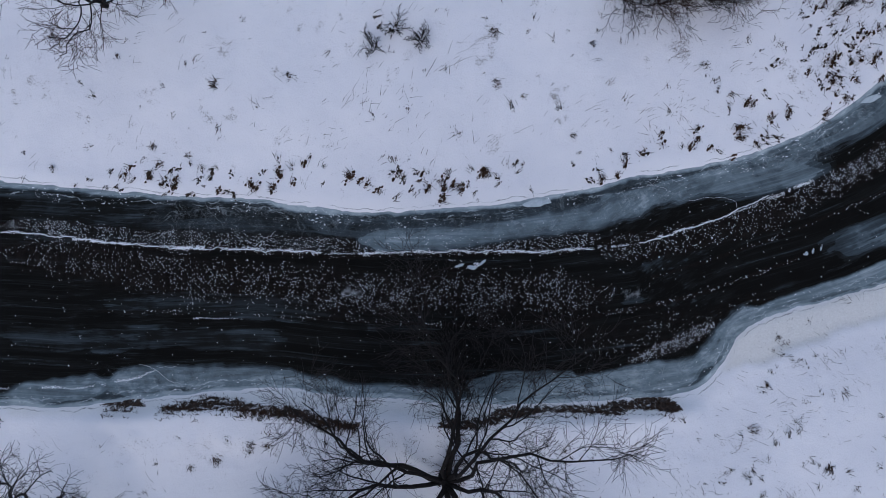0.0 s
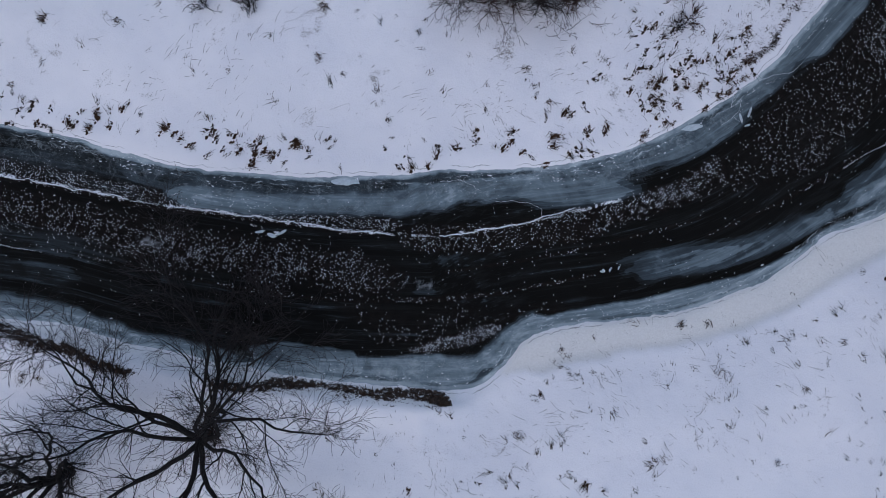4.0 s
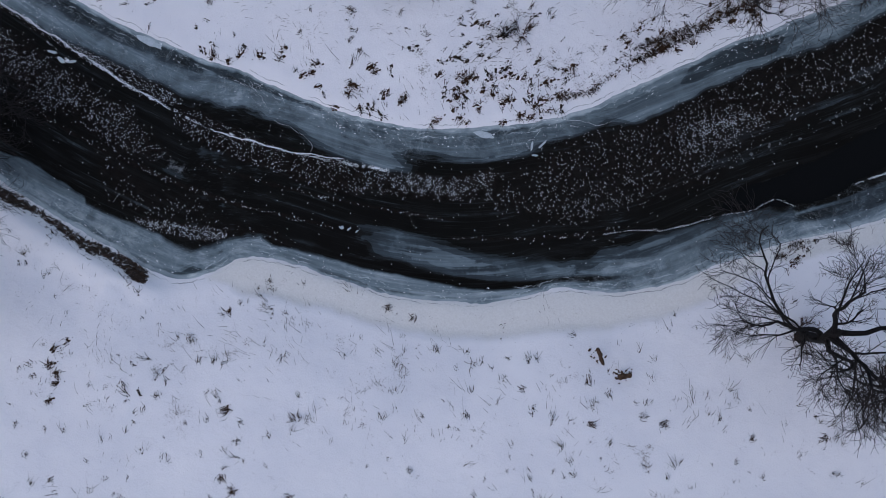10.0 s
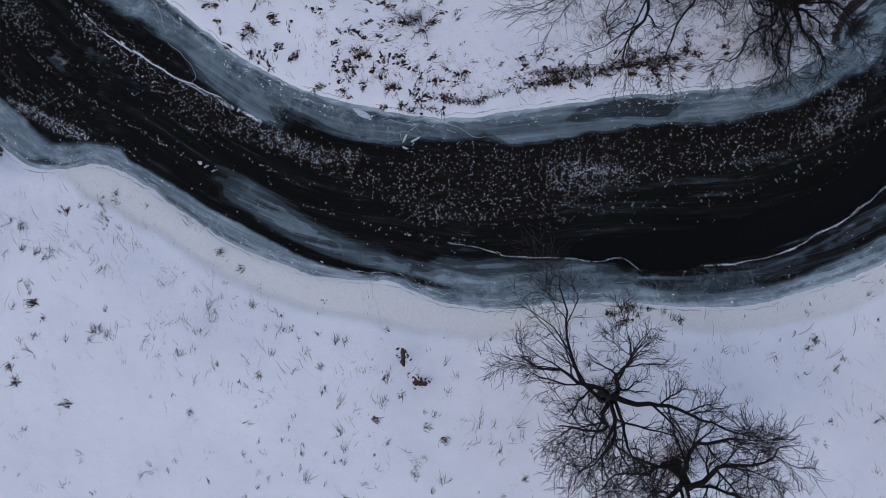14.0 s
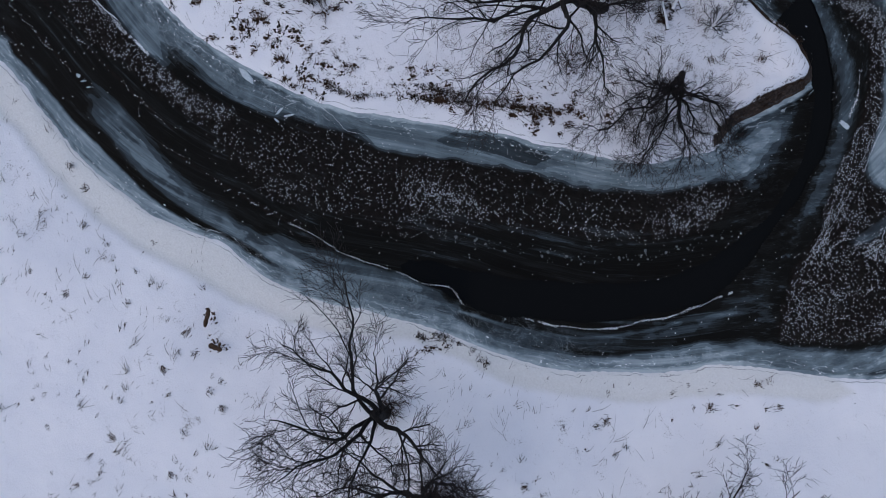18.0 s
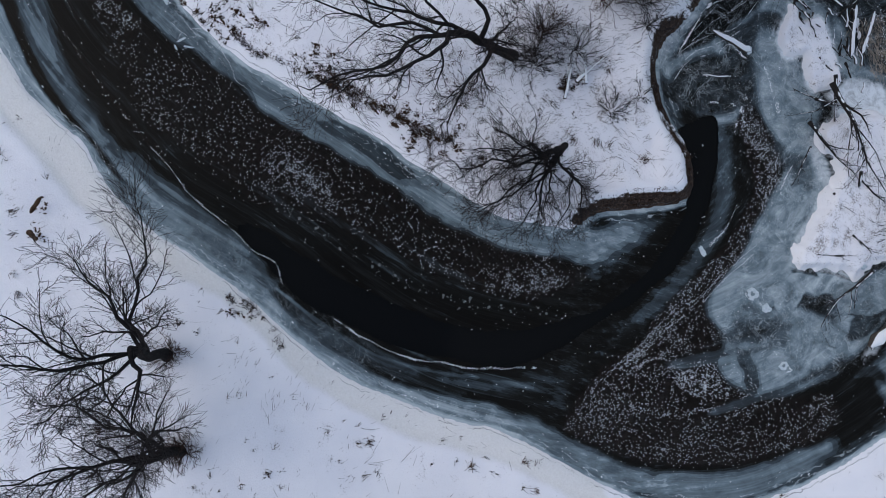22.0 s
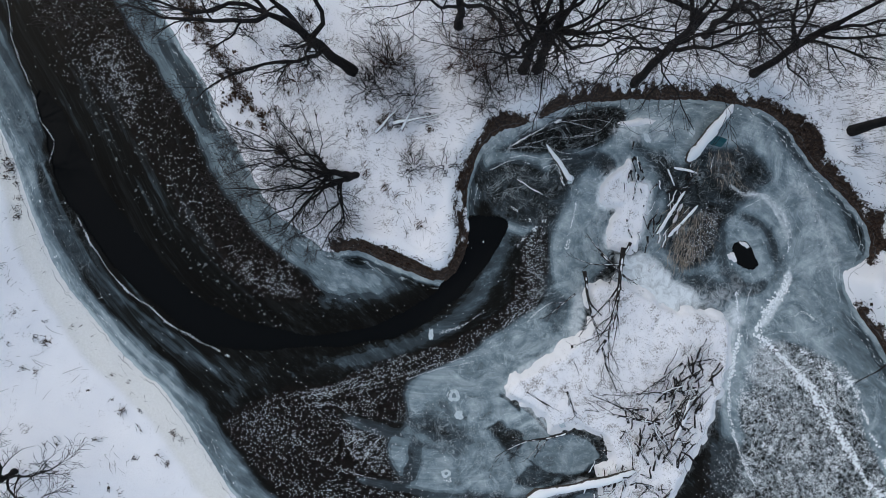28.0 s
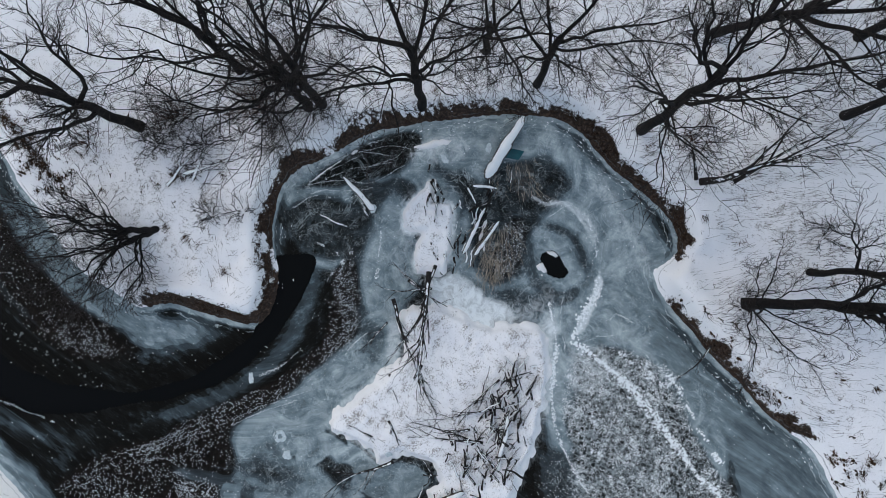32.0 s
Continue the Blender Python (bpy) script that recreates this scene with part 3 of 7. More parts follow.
edge('tuft', 1.92, 1.20, 0.8, [(9.75, 5.2), (13.09, 6.24), (16.38, 7.81), (18.31, 9.32), (20.05, 11.15)])
edge('tuft', 2.88, 2.16, 0.45, [(13.17, 8.54), (16.47, 10.11), (17.98, 12.37), (20.45, 12.92)])
edge('tuft', 1.44, 0.96, 0.9, [(21.62, 13.29), (22.34, 14.49), (23.64, 16.12)])
edge('tuft', 1.44, 0.72, 0.9, [(15.82, 7.6), (17.78, 8.53), (19.86, 10.6)])
edge('tuft', 1.30, 0.72, 0.9, [(21.05, 12.73), (22.14, 14.93), (23.52, 16.9), (24.96, 19.42), (26.42, 21.93)])
edge('tuft', 0.82, 0.48, 1.0, [(19.66, 10.39), (21.55, 12.96), (23.18, 16.2), (25.02, 19.32)])
edge('tuft', 1.20, 0.72, 0.8, [(19.25, 10.55), (21.34, 12.98), (22.34, 14.8), (24.21, 17.24), (26.04, 19.42)])
edge('tuft', 0.96, 0.72, 0.7, [(7.9, -8.97), (9.09, -10.5), (9.61, -11.84)])
edge('tuft', 1.44, 0.96, 0.6, [(9.31, -7.06), (11.45, -6.4), (12.97, -6.13)])
edge('tuft', 2.40, 1.68, 0.3, [(10.25, -8.18), (12.65, -8.46), (11.34, -10.03)])
edge('tuft', 1.44, 1.20, 0.3, [(24.15, 24.26), (24.59, 25.56), (26.75, 28.25)])
edge('tuft', 1.44, 0.96, 0.6, [(21.12, 45.89), (21.82, 47.76), (24.24, 50.39)])
edge('tuft', 0.96, 0.72, 0.5, [(31.21, 9.23), (32.85, 11.44), (34.23, 12.71)])
edge('tuft', 0.96, 0.72, 0.5, [(-3.6, 9.44), (-2.16, 10.2), (-0.69, 9.48)])
edge('stem', 2.88, 1.92, 0.5, [(-6.77, 4.98), (-2.66, 5.49), (1.72, 5.53)])
edge('stem', 3.84, 2.16, 0.6, [(6.51, 6.58), (11.31, 7.38), (16.06, 8.91)])
edge('stem', 6.25, 2.88, 0.5, [(9.12, -11.03), (14.68, -6.2), (21.16, -3.04), (25.52, -1.08)])
edge('stem', 2.40, 1.44, 0.6, [(18.65, -2.86), (19.98, -2.33)])
edge('stem', 3.36, 2.16, 0.8, [(12.23, 7.73), (16.47, 10.11), (20.33, 13.13)])
edge('stem', 2.88, 1.44, 0.8, [(25.34, 25.67), (26.75, 27.72)])
edge('stem', 5.29, 2.40, 0.9, [(16.74, 43.16), (17.96, 46.11), (17.86, 49.85)])
edge('stem', 6.25, 2.88, 0.5, [(19.31, 19.58), (15.54, 28.62), (11.8, 37.57)])
edge('stem', 2.88, 1.92, 0.4, [(33.3, 9.33), (35.28, 11.91), (37.08, 16.86)])
edge('rim', 2.16, 0.24, 1.0, [(28.68, 24.34), (28.2, 25.58), (27.99, 26.77), (28.01, 28.02), (28.02, 29.28), (27.16, 29.68), (25.97, 29.45)])
edge('rim', 2.16, 0.24, 1.0, [(24.17, 28.74), (22.52, 28.33), (21.21, 28.49), (20.2, 29.21), (19.07, 30.52), (18.03, 31.23)])
edge('rim', 2.16, 0.24, 1.0, [(25.74, 29.1), (23.97, 28.33), (22.15, 28.23), (21.08, 28.53), (19.78, 30.0), (18.46, 30.72), (17.84, 31.77), (16.74, 33.92), (15.78, 36.13), (15.13, 38.21), (15.38, 39.64), (16.4, 41.47), (16.97, 42.98), (17.68, 44.48), (18.56, 45.16), (19.25, 45.36)])
edge('rim', 2.16, 0.24, 0.9, [(20.97, 45.35), (21.62, 46.5), (22.35, 47.74), (22.99, 49.45), (23.74, 51.2), (24.32, 53.01)])
edge('tuft', 1.92, 1.20, 0.9, [(24.76, 53.01), (24.86, 54.78), (25.25, 56.4)])
edge('tuft', 1.44, 1.20, 0.5, [(21.88, 46.5), (22.93, 49.13), (24.34, 52.12)])
edge('litter', 6.01, 3.60, 0.35, [(18.63, 46.35), (21.89, 51.26), (24.01, 55.72)])
edge('litter', 4.81, 2.88, 0.35, [(13.38, 43.23), (12.89, 48.11), (12.67, 52.25)])
edge('litter', 3.84, 2.40, 0.4, [(20.22, 21.2), (21.98, 24.25), (24.38, 27.61)])
edge('litter', 3.36, 2.16, 0.4, [(20.46, 18.99), (22.6, 23.58), (22.8, 28.43)])
edge('tuft', 2.88, 1.92, 0.35, [(21.54, 22.4), (22.41, 24.47), (20.25, 26.09)])
edge('stem', 1.44, 0.96, 0.6, [(16.93, 11.02), (19.0, 12.48)])
edge('litter', 4.81, 2.88, 0.45, [(20.73, 17.65), (22.08, 20.06), (24.46, 23.26), (26.13, 26.25)])
edge('litter', 2.88, 2.16, 0.45, [(19.28, 15.5), (21.4, 18.5), (24.93, 22.09), (27.06, 27.23)])
edge('tuft', 3.84, 2.88, 0.22, [(21.6, 16.38), (23.09, 21.87), (25.67, 26.12)])
edge('stem', 4.81, 2.88, 0.8, [(21.2, 17.78), (23.56, 22.0), (26.23, 26.78)])


def ground_height(x, y, d, cream, cut):
    rise = 0.06 + 0.14 * smooth(0.0, 0.5, d) + 0.58 * smooth(0.3, 5, d)
    flat = 0.05 + 0.06 * smooth(0.0, 0.4, d) + 0.08 * smooth(1.3, 1.6, d) + 0.55 * smooth(1.2, 7, d)
    steep = 0.05 + 0.75 * smooth(0.05, 0.75, d)
    h = rise * (1 - cream) + flat * cream
    h = h * (1 - cut) + np.maximum(h, steep) * cut
    h += smooth(0.3, 3, d) * (0.10 * fbm(x, y, 6, 31, 3) + 0.025 * fbm(x, y, 0.8, 37, 3))
    return np.where(d > 0, h, np.maximum(-0.5, 0.06 + 1.2 * d))


LD = bank_distance(land.x, land.y)
zero = np.zeros(land.x.shape)
cream, earth, litter = (land.field.get(k, zero) for k in ("cream", "earth", "litter"))
cut = np.clip(1.5 * land.field.get("cut", zero), 0, 1)
smudge = 0.6 * np.clip(2.2 * (fbm(land.x, land.y, 1.0, 101, 3) - 0.30), 0, 1) * smooth(1.0, 2.5, LD) * (vnoise(land.x, land.y, 6, 103) > -0.3)
litter = np.maximum(litter, smudge)
rim = land.field["rim"] * smooth(-0.5, -0.3, LD) * (1 - smooth(0.22, 0.50, LD + 0.42 * fbm(land.x, land.y, 1.0, 91, 4) + 0.22 * fbm(land.x, land.y, 0.4, 127, 2)))
earth = np.maximum(earth, 0.95 * rim)
LZ = ground_height(land.x, land.y, LD, cream, cut)
ground = sheet_mesh("ground", land, LZ, np.ones(LD.shape, bool), {"cream": cream * smooth(-0.2, 0.1, LD), "earth": earth, "litter": litter, "edge": LD}, SNOW)
tagged(ground, "snow-covered flood plain with brown earth at the river bank", "snow", kind="structure")


def height_at(x, y):
    i = np.clip(np.searchsorted(land.xs, x), 1, len(land.xs) - 1)
    j = np.clip(np.searchsorted(land.ys, y), 1, len(land.ys) - 1)
    return LZ[i, j]


def edge_at(x, y):
    i = np.clip(np.searchsorted(land.xs, x), 1, len(land.xs) - 1)
    j = np.clip(np.searchsorted(land.ys, y), 1, len(land.ys) - 1)
    return LD[i, j]


# ---- river ice ----
ice = Sheet(np.arange(-25, 42, 0.06), np.arange(-9, 63, 0.06))
NORTH, SOUTH, ID, ALONG = finer(ice, 0.2, shore)
ID = frayed(ID, ice.x, ice.y)
for k in ("milk", "frost", "feather", "warm", "water", "snow", "white", "vein"):
    ice.field[k] = np.zeros(ice.x.shape)
ice.field["milk"] += 0.05 + 0.16 * smooth(-0.9, -0.1, ID)
band, area = ice.band, ice.area
band('milk', 1.68, 1.01, 0.13, [(-15.07, 1.87), (-12.61, 1.79), (-10.17, 1.83), (-7.73, 1.79), (-5.28, 1.54), (-4.05, 1.38)])
band('milk', 1.44, 1.01, 0.13, [(-18.89, 2.07), (-15.27, 1.76), (-11.66, 1.68), (-8.05, 1.6)])
band('milk', 0.82, 0.20, 0.42, [(-3.54, 1.1), (-0.42, 1.55), (1.98, 1.78), (4.38, 2.11), (6.76, 2.65), (9.14, 3.22), (11.52, 3.79), (13.88, 4.63), (16.02, 5.25)])
band('milk', 0.48, 0.35, 0.12, [(-3.36, 1.91), (-0.46, 2.08), (1.95, 2.33), (4.34, 2.66), (6.26, 3.03)])
band('milk', 1.06, 0.50, 0.32, [(13.87, 4.87), (16.23, 5.7), (18.58, 6.88), (19.73, 7.93), (20.85, 9.71), (22.23, 11.15)])
band('frost', 0.72, 0.38, 0.85, [(-14.99, 1.17), (-12.53, 1.04), (-10.08, 0.91), (-7.64, 0.86), (-5.21, 0.80), (-3.26, 0.73), (-0.36, 0.88), (2.06, 0.94), (4.46, 1.05), (6.39, 1.18)])
band('frost', 0.62, 0.38, 0.8, [(-18.87, 1.55), (-16.46, 1.41), (-14.05, 1.13), (-11.63, 0.85), (-9.23, 0.83)])
band('frost', 0.82, 0.58, 0.6, [(6.89, 0.58), (9.28, 0.93), (11.64, 1.77), (14.0, 2.57), (16.35, 3.53), (18.68, 4.94), (19.83, 6.04)])
band('frost', 1.68, 1.20, 0.42, [(-14.86, -0.43), (-12.42, -0.51), (-9.96, -0.71), (-7.52, -0.91), (-5.06, -1.23), (-2.64, -1.26)])
band('frost', 1.44, 0.96, 0.38, [(-18.84, 0.51), (-15.23, 0.19), (-11.61, -0.36), (-8.0, -0.68)])
band('frost', 1.59, 0.96, 0.5, [(-4.34, -1.18), (-1.43, -1.23), (2.19, -1.18), (4.6, -1.21), (6.99, -0.95)])
band('milk', 0.96, 0.76, 0.13, [(-14.75, -1.76), (-11.09, -1.76), (-7.44, -1.87), (-5.0, -2.07)])
band('milk', 0.72, 0.61, 0.13, [(-14.61, -3.37), (-12.19, -3.2), (-9.76, -3.23), (-6.61, -3.21)])
band('milk', 0.72, 0.61, 0.13, [(-18.72, -3.08), (-15.12, -3.28), (-11.53, -3.23), (-6.75, -3.29)])
band('frost', 0.14, 0.10, 0.35, [(-14.72, -2.12), (-9.85, -2.08), (-4.98, -2.31), (-0.13, -2.49), (4.67, -2.31), (8.24, -1.66), (11.79, -0.82)])
band('frost', 0.87, 0.72, 0.25, [(4.69, -2.5), (7.13, -3.06), (9.53, -3.13), (11.86, -2.02), (14.2, -1.14)])
band('milk', 1.11, 0.30, 0.42, [(-14.44, -5.23), (-12.04, -4.88), (-9.62, -4.86), (-7.19, -5.03), (-4.75, -5.34), (-2.32, -5.51), (-0.87, -5.65), (1.3, -5.7)])
band('milk', 1.11, 0.30, 0.42, [(-18.63, -5.7), (-16.25, -5.43), (-13.87, -5.16)])
area('milk', 0.09, 0.34, [(1.0, -4.86), (2.89, -4.44), (5.53, -4.41), (5.99, -4.76), (8.65, -4.48), (9.64, -5.03), (2.5, -5.76), (1.53, -5.59)])
band('milk', 0.96, 0.30, 0.42, [(2.49, -5.52), (6.05, -4.94), (8.42, -4.5), (10.55, -4.14)])
band('milk', 0.96, 0.40, 0.45, [(10.57, -4.45), (11.69, -3.27), (12.59, -2.21), (14.22, -1.38), (16.56, -0.55), (18.91, 0.25), (21.25, 1.25), (22.84, 2.08)])
band('frost', 0.38, 0.19, 0.9, [(8.14, -3.85), (9.53, -3.18), (11.52, -2.33)])
band('milk', 0.72, 0.76, 0.13, [(7.72, -0.98), (8.22, -1.3)])
band('milk', 1.20, 0.35, 0.45, [(6.51, -4.97), (8.98, -4.59), (10.43, -4.32), (11.4, -3.48)])
band('milk', 0.58, 0.30, 0.45, [(12.23, -2.32), (14.04, -1.65), (15.83, -0.94), (18.16, -0.28), (20.35, 0.69), (22.44, 1.93), (24.35, 3.61), (26.32, 5.16)])
band('milk', 1.11, 0.66, 0.3, [(16.43, 0.84), (18.7, 1.64), (20.98, 2.38), (23.1, 3.53), (25.11, 4.97), (27.06, 6.59), (28.94, 8.37)])
band('milk', 0.48, 0.45, 0.1, [(8.22, -0.13), (10.07, 0.47)])
band('milk', 0.38, 0.20, 0.01, [(12.93, -1.47), (15.68, -0.54), (17.93, 0.3), (21.24, 1.71), (23.29, 3.04), (25.26, 4.59), (26.4, 5.61)])
band('milk', 0.96, 0.50, 0.36, [(26.18, 5.52), (28.08, 7.25), (29.74, 9.64), (30.89, 11.21)])
band('milk', 0.29, 0.20, 0.1, [(27.26, 6.05), (29.11, 7.91), (31.12, 10.57)])
band('milk', 0.96, 0.40, 0.18, [(-6.46, 1.86), (-3.66, 1.62), (-1.01, 1.7), (1.53, 2.0), (4.02, 2.4), (6.47, 2.88)])
band('milk', 0.87, 0.40, 0.4, [(-3.39, 0.98), (-0.76, 1.08), (1.79, 1.36), (4.26, 1.8), (6.73, 2.24), (9.13, 2.82)])
band('milk', 0.96, 0.61, 0.34, [(9.02, 3.07), (10.97, 3.44), (13.01, 3.58), (14.93, 4.0), (16.34, 4.37)])
band('milk', 0.72, 0.45, 0.3, [(12.22, 4.24), (14.97, 5.22), (17.01, 5.97)])
band('milk', 0.53, 0.35, 0.3, [(16.85, 6.38), (18.95, 7.67)])
band('milk', 1.25, 0.40, 0.34, [(20.07, 8.79), (21.32, 10.25), (22.52, 11.85), (24.25, 14.1), (25.44, 16.42)])
band('frost', 0.62, 0.43, 0.7, [(19.82, 6.39), (18.67, 5.03), (17.42, 4.25), (15.66, 3.45), (13.37, 2.65)])
band('frost', 0.96, 0.48, 0.45, [(6.71, 0.98), (8.76, 1.13), (10.75, 1.39), (13.59, 2.11), (15.75, 3.22)])
band('frost', 3.12, 1.44, 0.28, [(20.16, 6.52), (21.78, 7.68), (23.27, 9.18), (24.63, 11.02), (25.99, 12.86), (27.68, 15.23), (28.78, 16.97)])
band('frost', 0.87, 0.62, 0.9, [(21.37, 7.39), (23.14, 9.52), (24.52, 11.32), (26.23, 13.61), (27.94, 15.91)])
band('frost', 0.12, 0.07, 0.3, [(8.85, -0.41), (12.55, 0.79), (15.92, 2.12), (19.22, 3.6)])
band('frost', 0.10, 0.07, 0.3, [(19.5, 2.88), (21.96, 4.5), (23.94, 6.06), (25.82, 7.84)])
band('frost', 0.14, 0.10, 0.4, [(7.36, -1.91), (10.7, -1.11), (15.24, 0.56)])
band('frost', 1.20, 0.96, 0.2, [(6.55, -3.79), (8.72, -2.67), (11.06, -2.0)])
band('frost', 0.48, 0.29, 0.8, [(7.94, -3.97), (9.76, -3.3), (11.37, -2.45)])
band('milk', 1.35, 0.45, 0.38, [(21.95, 10.81), (23.29, 12.21), (24.38, 14.4), (25.65, 16.44), (27.01, 18.41), (28.28, 20.45), (29.33, 22.66), (29.73, 25.38)])
band('frost', 1.92, 1.44, 0.35, [(20.96, 5.5), (22.52, 6.73), (23.99, 8.63), (25.36, 10.59), (26.44, 12.18)])
band('frost', 0.72, 0.48, 0.9, [(21.6, 7.43), (22.38, 8.05), (23.0, 9.08)])
band('frost', 1.20, 0.96, 0.9, [(22.88, 9.48), (24.54, 11.23), (25.82, 13.27), (27.1, 15.3), (28.25, 17.43), (29.26, 19.67), (30.15, 21.99), (31.01, 24.35)])
band('frost', 2.88, 1.44, 0.28, [(22.85, 9.51), (24.51, 11.26), (25.59, 13.45), (26.87, 15.48), (27.95, 17.67), (29.07, 19.82), (29.97, 22.14), (30.63, 24.65)])
band('frost', 1.44, 1.20, 0.3, [(19.3, 4.94), (21.06, 6.03), (22.14, 7.02)])
band('milk', 1.35, 0.76, 0.11, [(26.56, 11.48), (28.6, 14.12), (29.83, 16.17), (30.91, 18.35), (31.8, 20.67)])
band('milk', 0.82, 0.35, 0.26, [(24.77, 5.0), (26.42, 6.75), (28.03, 8.52), (29.52, 10.38), (30.9, 11.7)])
band('milk', 0.82, 0.35, 0.42, [(23.64, 2.84), (26.56, 5.13), (28.81, 7.91), (30.19, 9.85), (31.79, 11.61), (33.53, 13.25), (34.86, 15.2), (35.85, 17.42), (37.01, 21.56)])
band('milk', 0.62, 0.30, 0.09, [(31.33, 11.67), (33.05, 13.63), (34.19, 15.74), (35.0, 18.1), (35.55, 20.68)])
band('milk', 0.12, 0.10, 0.36, [(31.08, 11.86), (32.75, 13.87), (34.01, 15.88), (34.82, 18.25), (35.19, 20.37)])
band('frost', 0.12, 0.07, 0.3, [(19.57, 2.92), (21.72, 4.31), (23.76, 5.78), (25.46, 7.19)])
band('milk', 1.35, 0.50, 0.45, [(26.91, 17.59), (28.25, 19.84), (29.32, 22.6), (29.84, 24.94), (29.56, 26.92), (28.81, 28.49)])
band('milk', 1.06, 0.86, 0.3, [(30.94, 25.5), (30.46, 27.27), (29.56, 28.61), (28.69, 29.35)])
band('milk', 0.96, 0.50, 0.25, [(23.9, 13.61), (25.08, 15.9), (26.74, 18.11)])
band('frost', 1.44, 1.06, 0.85, [(24.76, 11.05), (26.3, 13.29), (27.6, 15.55), (29.13, 17.77), (30.3, 20.03), (31.1, 22.34), (31.25, 24.25)])
band('frost', 2.88, 1.44, 0.28, [(25.82, 13.35), (27.12, 15.62), (28.65, 17.84), (29.7, 20.12), (30.63, 22.41)])
area('frost', 0.48, 0.3, [(21.66, 6.54), (21.38, 9.78), (23.21, 10.52), (24.83, 11.53), (25.9, 10.41), (24.25, 7.44)])
band('milk', 0.48, 0.35, 0.06, [(27.13, 12.2), (28.97, 14.88), (30.56, 17.57), (31.6, 19.84), (32.17, 22.18)])
band('milk', 0.67, 0.25, 0.42, [(25.12, 4.88), (27.07, 6.59), (29.05, 8.54), (30.51, 10.29), (32.74, 12.42), (34.68, 14.58), (35.9, 16.82), (36.69, 19.12), (37.3, 21.43)])
band('milk', 0.96, 0.50, 0.3, [(26.35, 6.69), (28.1, 8.66), (29.8, 10.39), (30.95, 11.69)])
band('milk', 0.62, 0.86, 0.2, [(32.27, 12.49), (33.66, 14.72), (34.7, 16.99), (35.38, 19.3), (35.59, 21.68), (35.43, 23.15)])
band('milk', 1.11, 0.50, 0.4, [(37.11, 21.46), (38.25, 23.69), (39.5, 25.9), (40.06, 28.21), (40.15, 30.58), (39.42, 33.08), (38.6, 34.84)])
area('frost', 0.72, 0.45, [(34.82, 25.65), (33.73, 28.22), (32.85, 30.52), (34.3, 30.54), (35.43, 31.8), (36.63, 33.53), (36.38, 35.19), (38.01, 34.93), (39.03, 31.95), (39.13, 28.35), (37.95, 24.94), (37.22, 23.97)])
area('milk', 0.31, 0.04, [(35.63, 24.56), (34.71, 26.62), (33.63, 29.2), (33.32, 30.45), (34.8, 30.7), (36.43, 32.12), (35.91, 35.27), (38.01, 34.93), (39.03, 31.95), (39.13, 28.35), (37.95, 24.94), (37.22, 23.97)])
band('milk', 0.58, 0.76, 0.12, [(36.7, 23.68), (35.54, 23.97), (34.42, 24.5)])
area('milk', 0.47, 0.46, [(31.71, 30.31), (30.03, 31.82), (27.89, 33.21), (26.28, 34.5), (27.9, 34.95), (29.41, 34.87), (30.88, 34.04), (31.54, 35.21), (31.53, 36.93), (31.14, 38.3), (31.69, 38.94), (32.71, 37.99), (34.31, 36.71), (35.52, 35.08), (36.4, 32.86), (36.28, 31.59), (35.11, 30.52), (34.0, 30.95), (32.95, 30.29)])
area('milk', 0.12, 0.56, [(30.52, 32.71), (28.29, 33.57), (28.42, 34.84), (29.47, 34.64), (30.95, 33.81), (31.54, 35.21), (31.67, 36.48), (32.36, 34.94), (32.29, 33.44)])
area('milk', 0.12, 0.56, [(32.65, 35.64), (31.6, 36.71), (31.02, 38.02), (31.39, 38.74), (32.48, 37.93), (33.31, 36.93), (33.41, 35.97)])
band('milk', 0.72, 0.76, 0.26, [(24.67, 30.95), (26.47, 31.21), (28.44, 30.88), (30.33, 29.92), (31.89, 28.37), (33.22, 26.76)])
band('milk', 0.82, 0.50, 0.3, [(23.76, 32.82), (25.22, 33.84), (26.35, 34.27), (28.22, 33.8)])
band('milk', 0.72, 0.35, 0.04, [(24.49, 32.02), (26.24, 32.88), (28.03, 32.75), (30.28, 31.4), (32.2, 29.46)])
band('frost', 1.06, 0.34, 0.7, [(24.72, 32.09), (26.24, 32.88), (28.03, 32.75), (30.28, 31.4), (32.2, 29.46), (34.24, 27.55)])
band('frost', 0.72, 0.48, 0.9, [(35.36, 28.36), (35.01, 30.0), (35.6, 30.54), (35.8, 28.98)])
band('frost', 0.34, 0.24, 0.8, [(36.1, 27.09), (35.22, 27.58), (34.85, 29.71), (35.14, 31.27), (36.31, 30.61), (36.62, 28.72)])
area('milk', 0.41, 0.5, [(21.67, 28.15), (18.87, 30.8), (15.87, 36.84), (16.33, 40.0), (18.19, 42.75), (19.38, 44.12), (22.72, 45.45), (23.93, 48.34), (27.8, 50.18), (30.64, 44.52), (23.99, 40.77), (24.09, 38.43), (23.01, 36.31), (20.51, 33.75), (22.02, 32.35), (24.71, 31.8), (24.27, 29.98)])
area('milk', 0.31, 0.16, [(20.93, 31.28), (20.07, 33.01), (20.4, 33.97), (22.02, 33.43), (23.96, 33.31), (24.07, 32.02), (22.23, 31.38)])
band('milk', 1.44, 0.61, 0.55, [(17.09, 40.63), (18.73, 42.74), (21.0, 43.57), (22.39, 43.97), (23.37, 46.28), (24.36, 48.54)])
band('milk', 1.44, 0.61, 0.55, [(17.49, 35.49), (16.31, 37.59), (17.09, 40.1)])
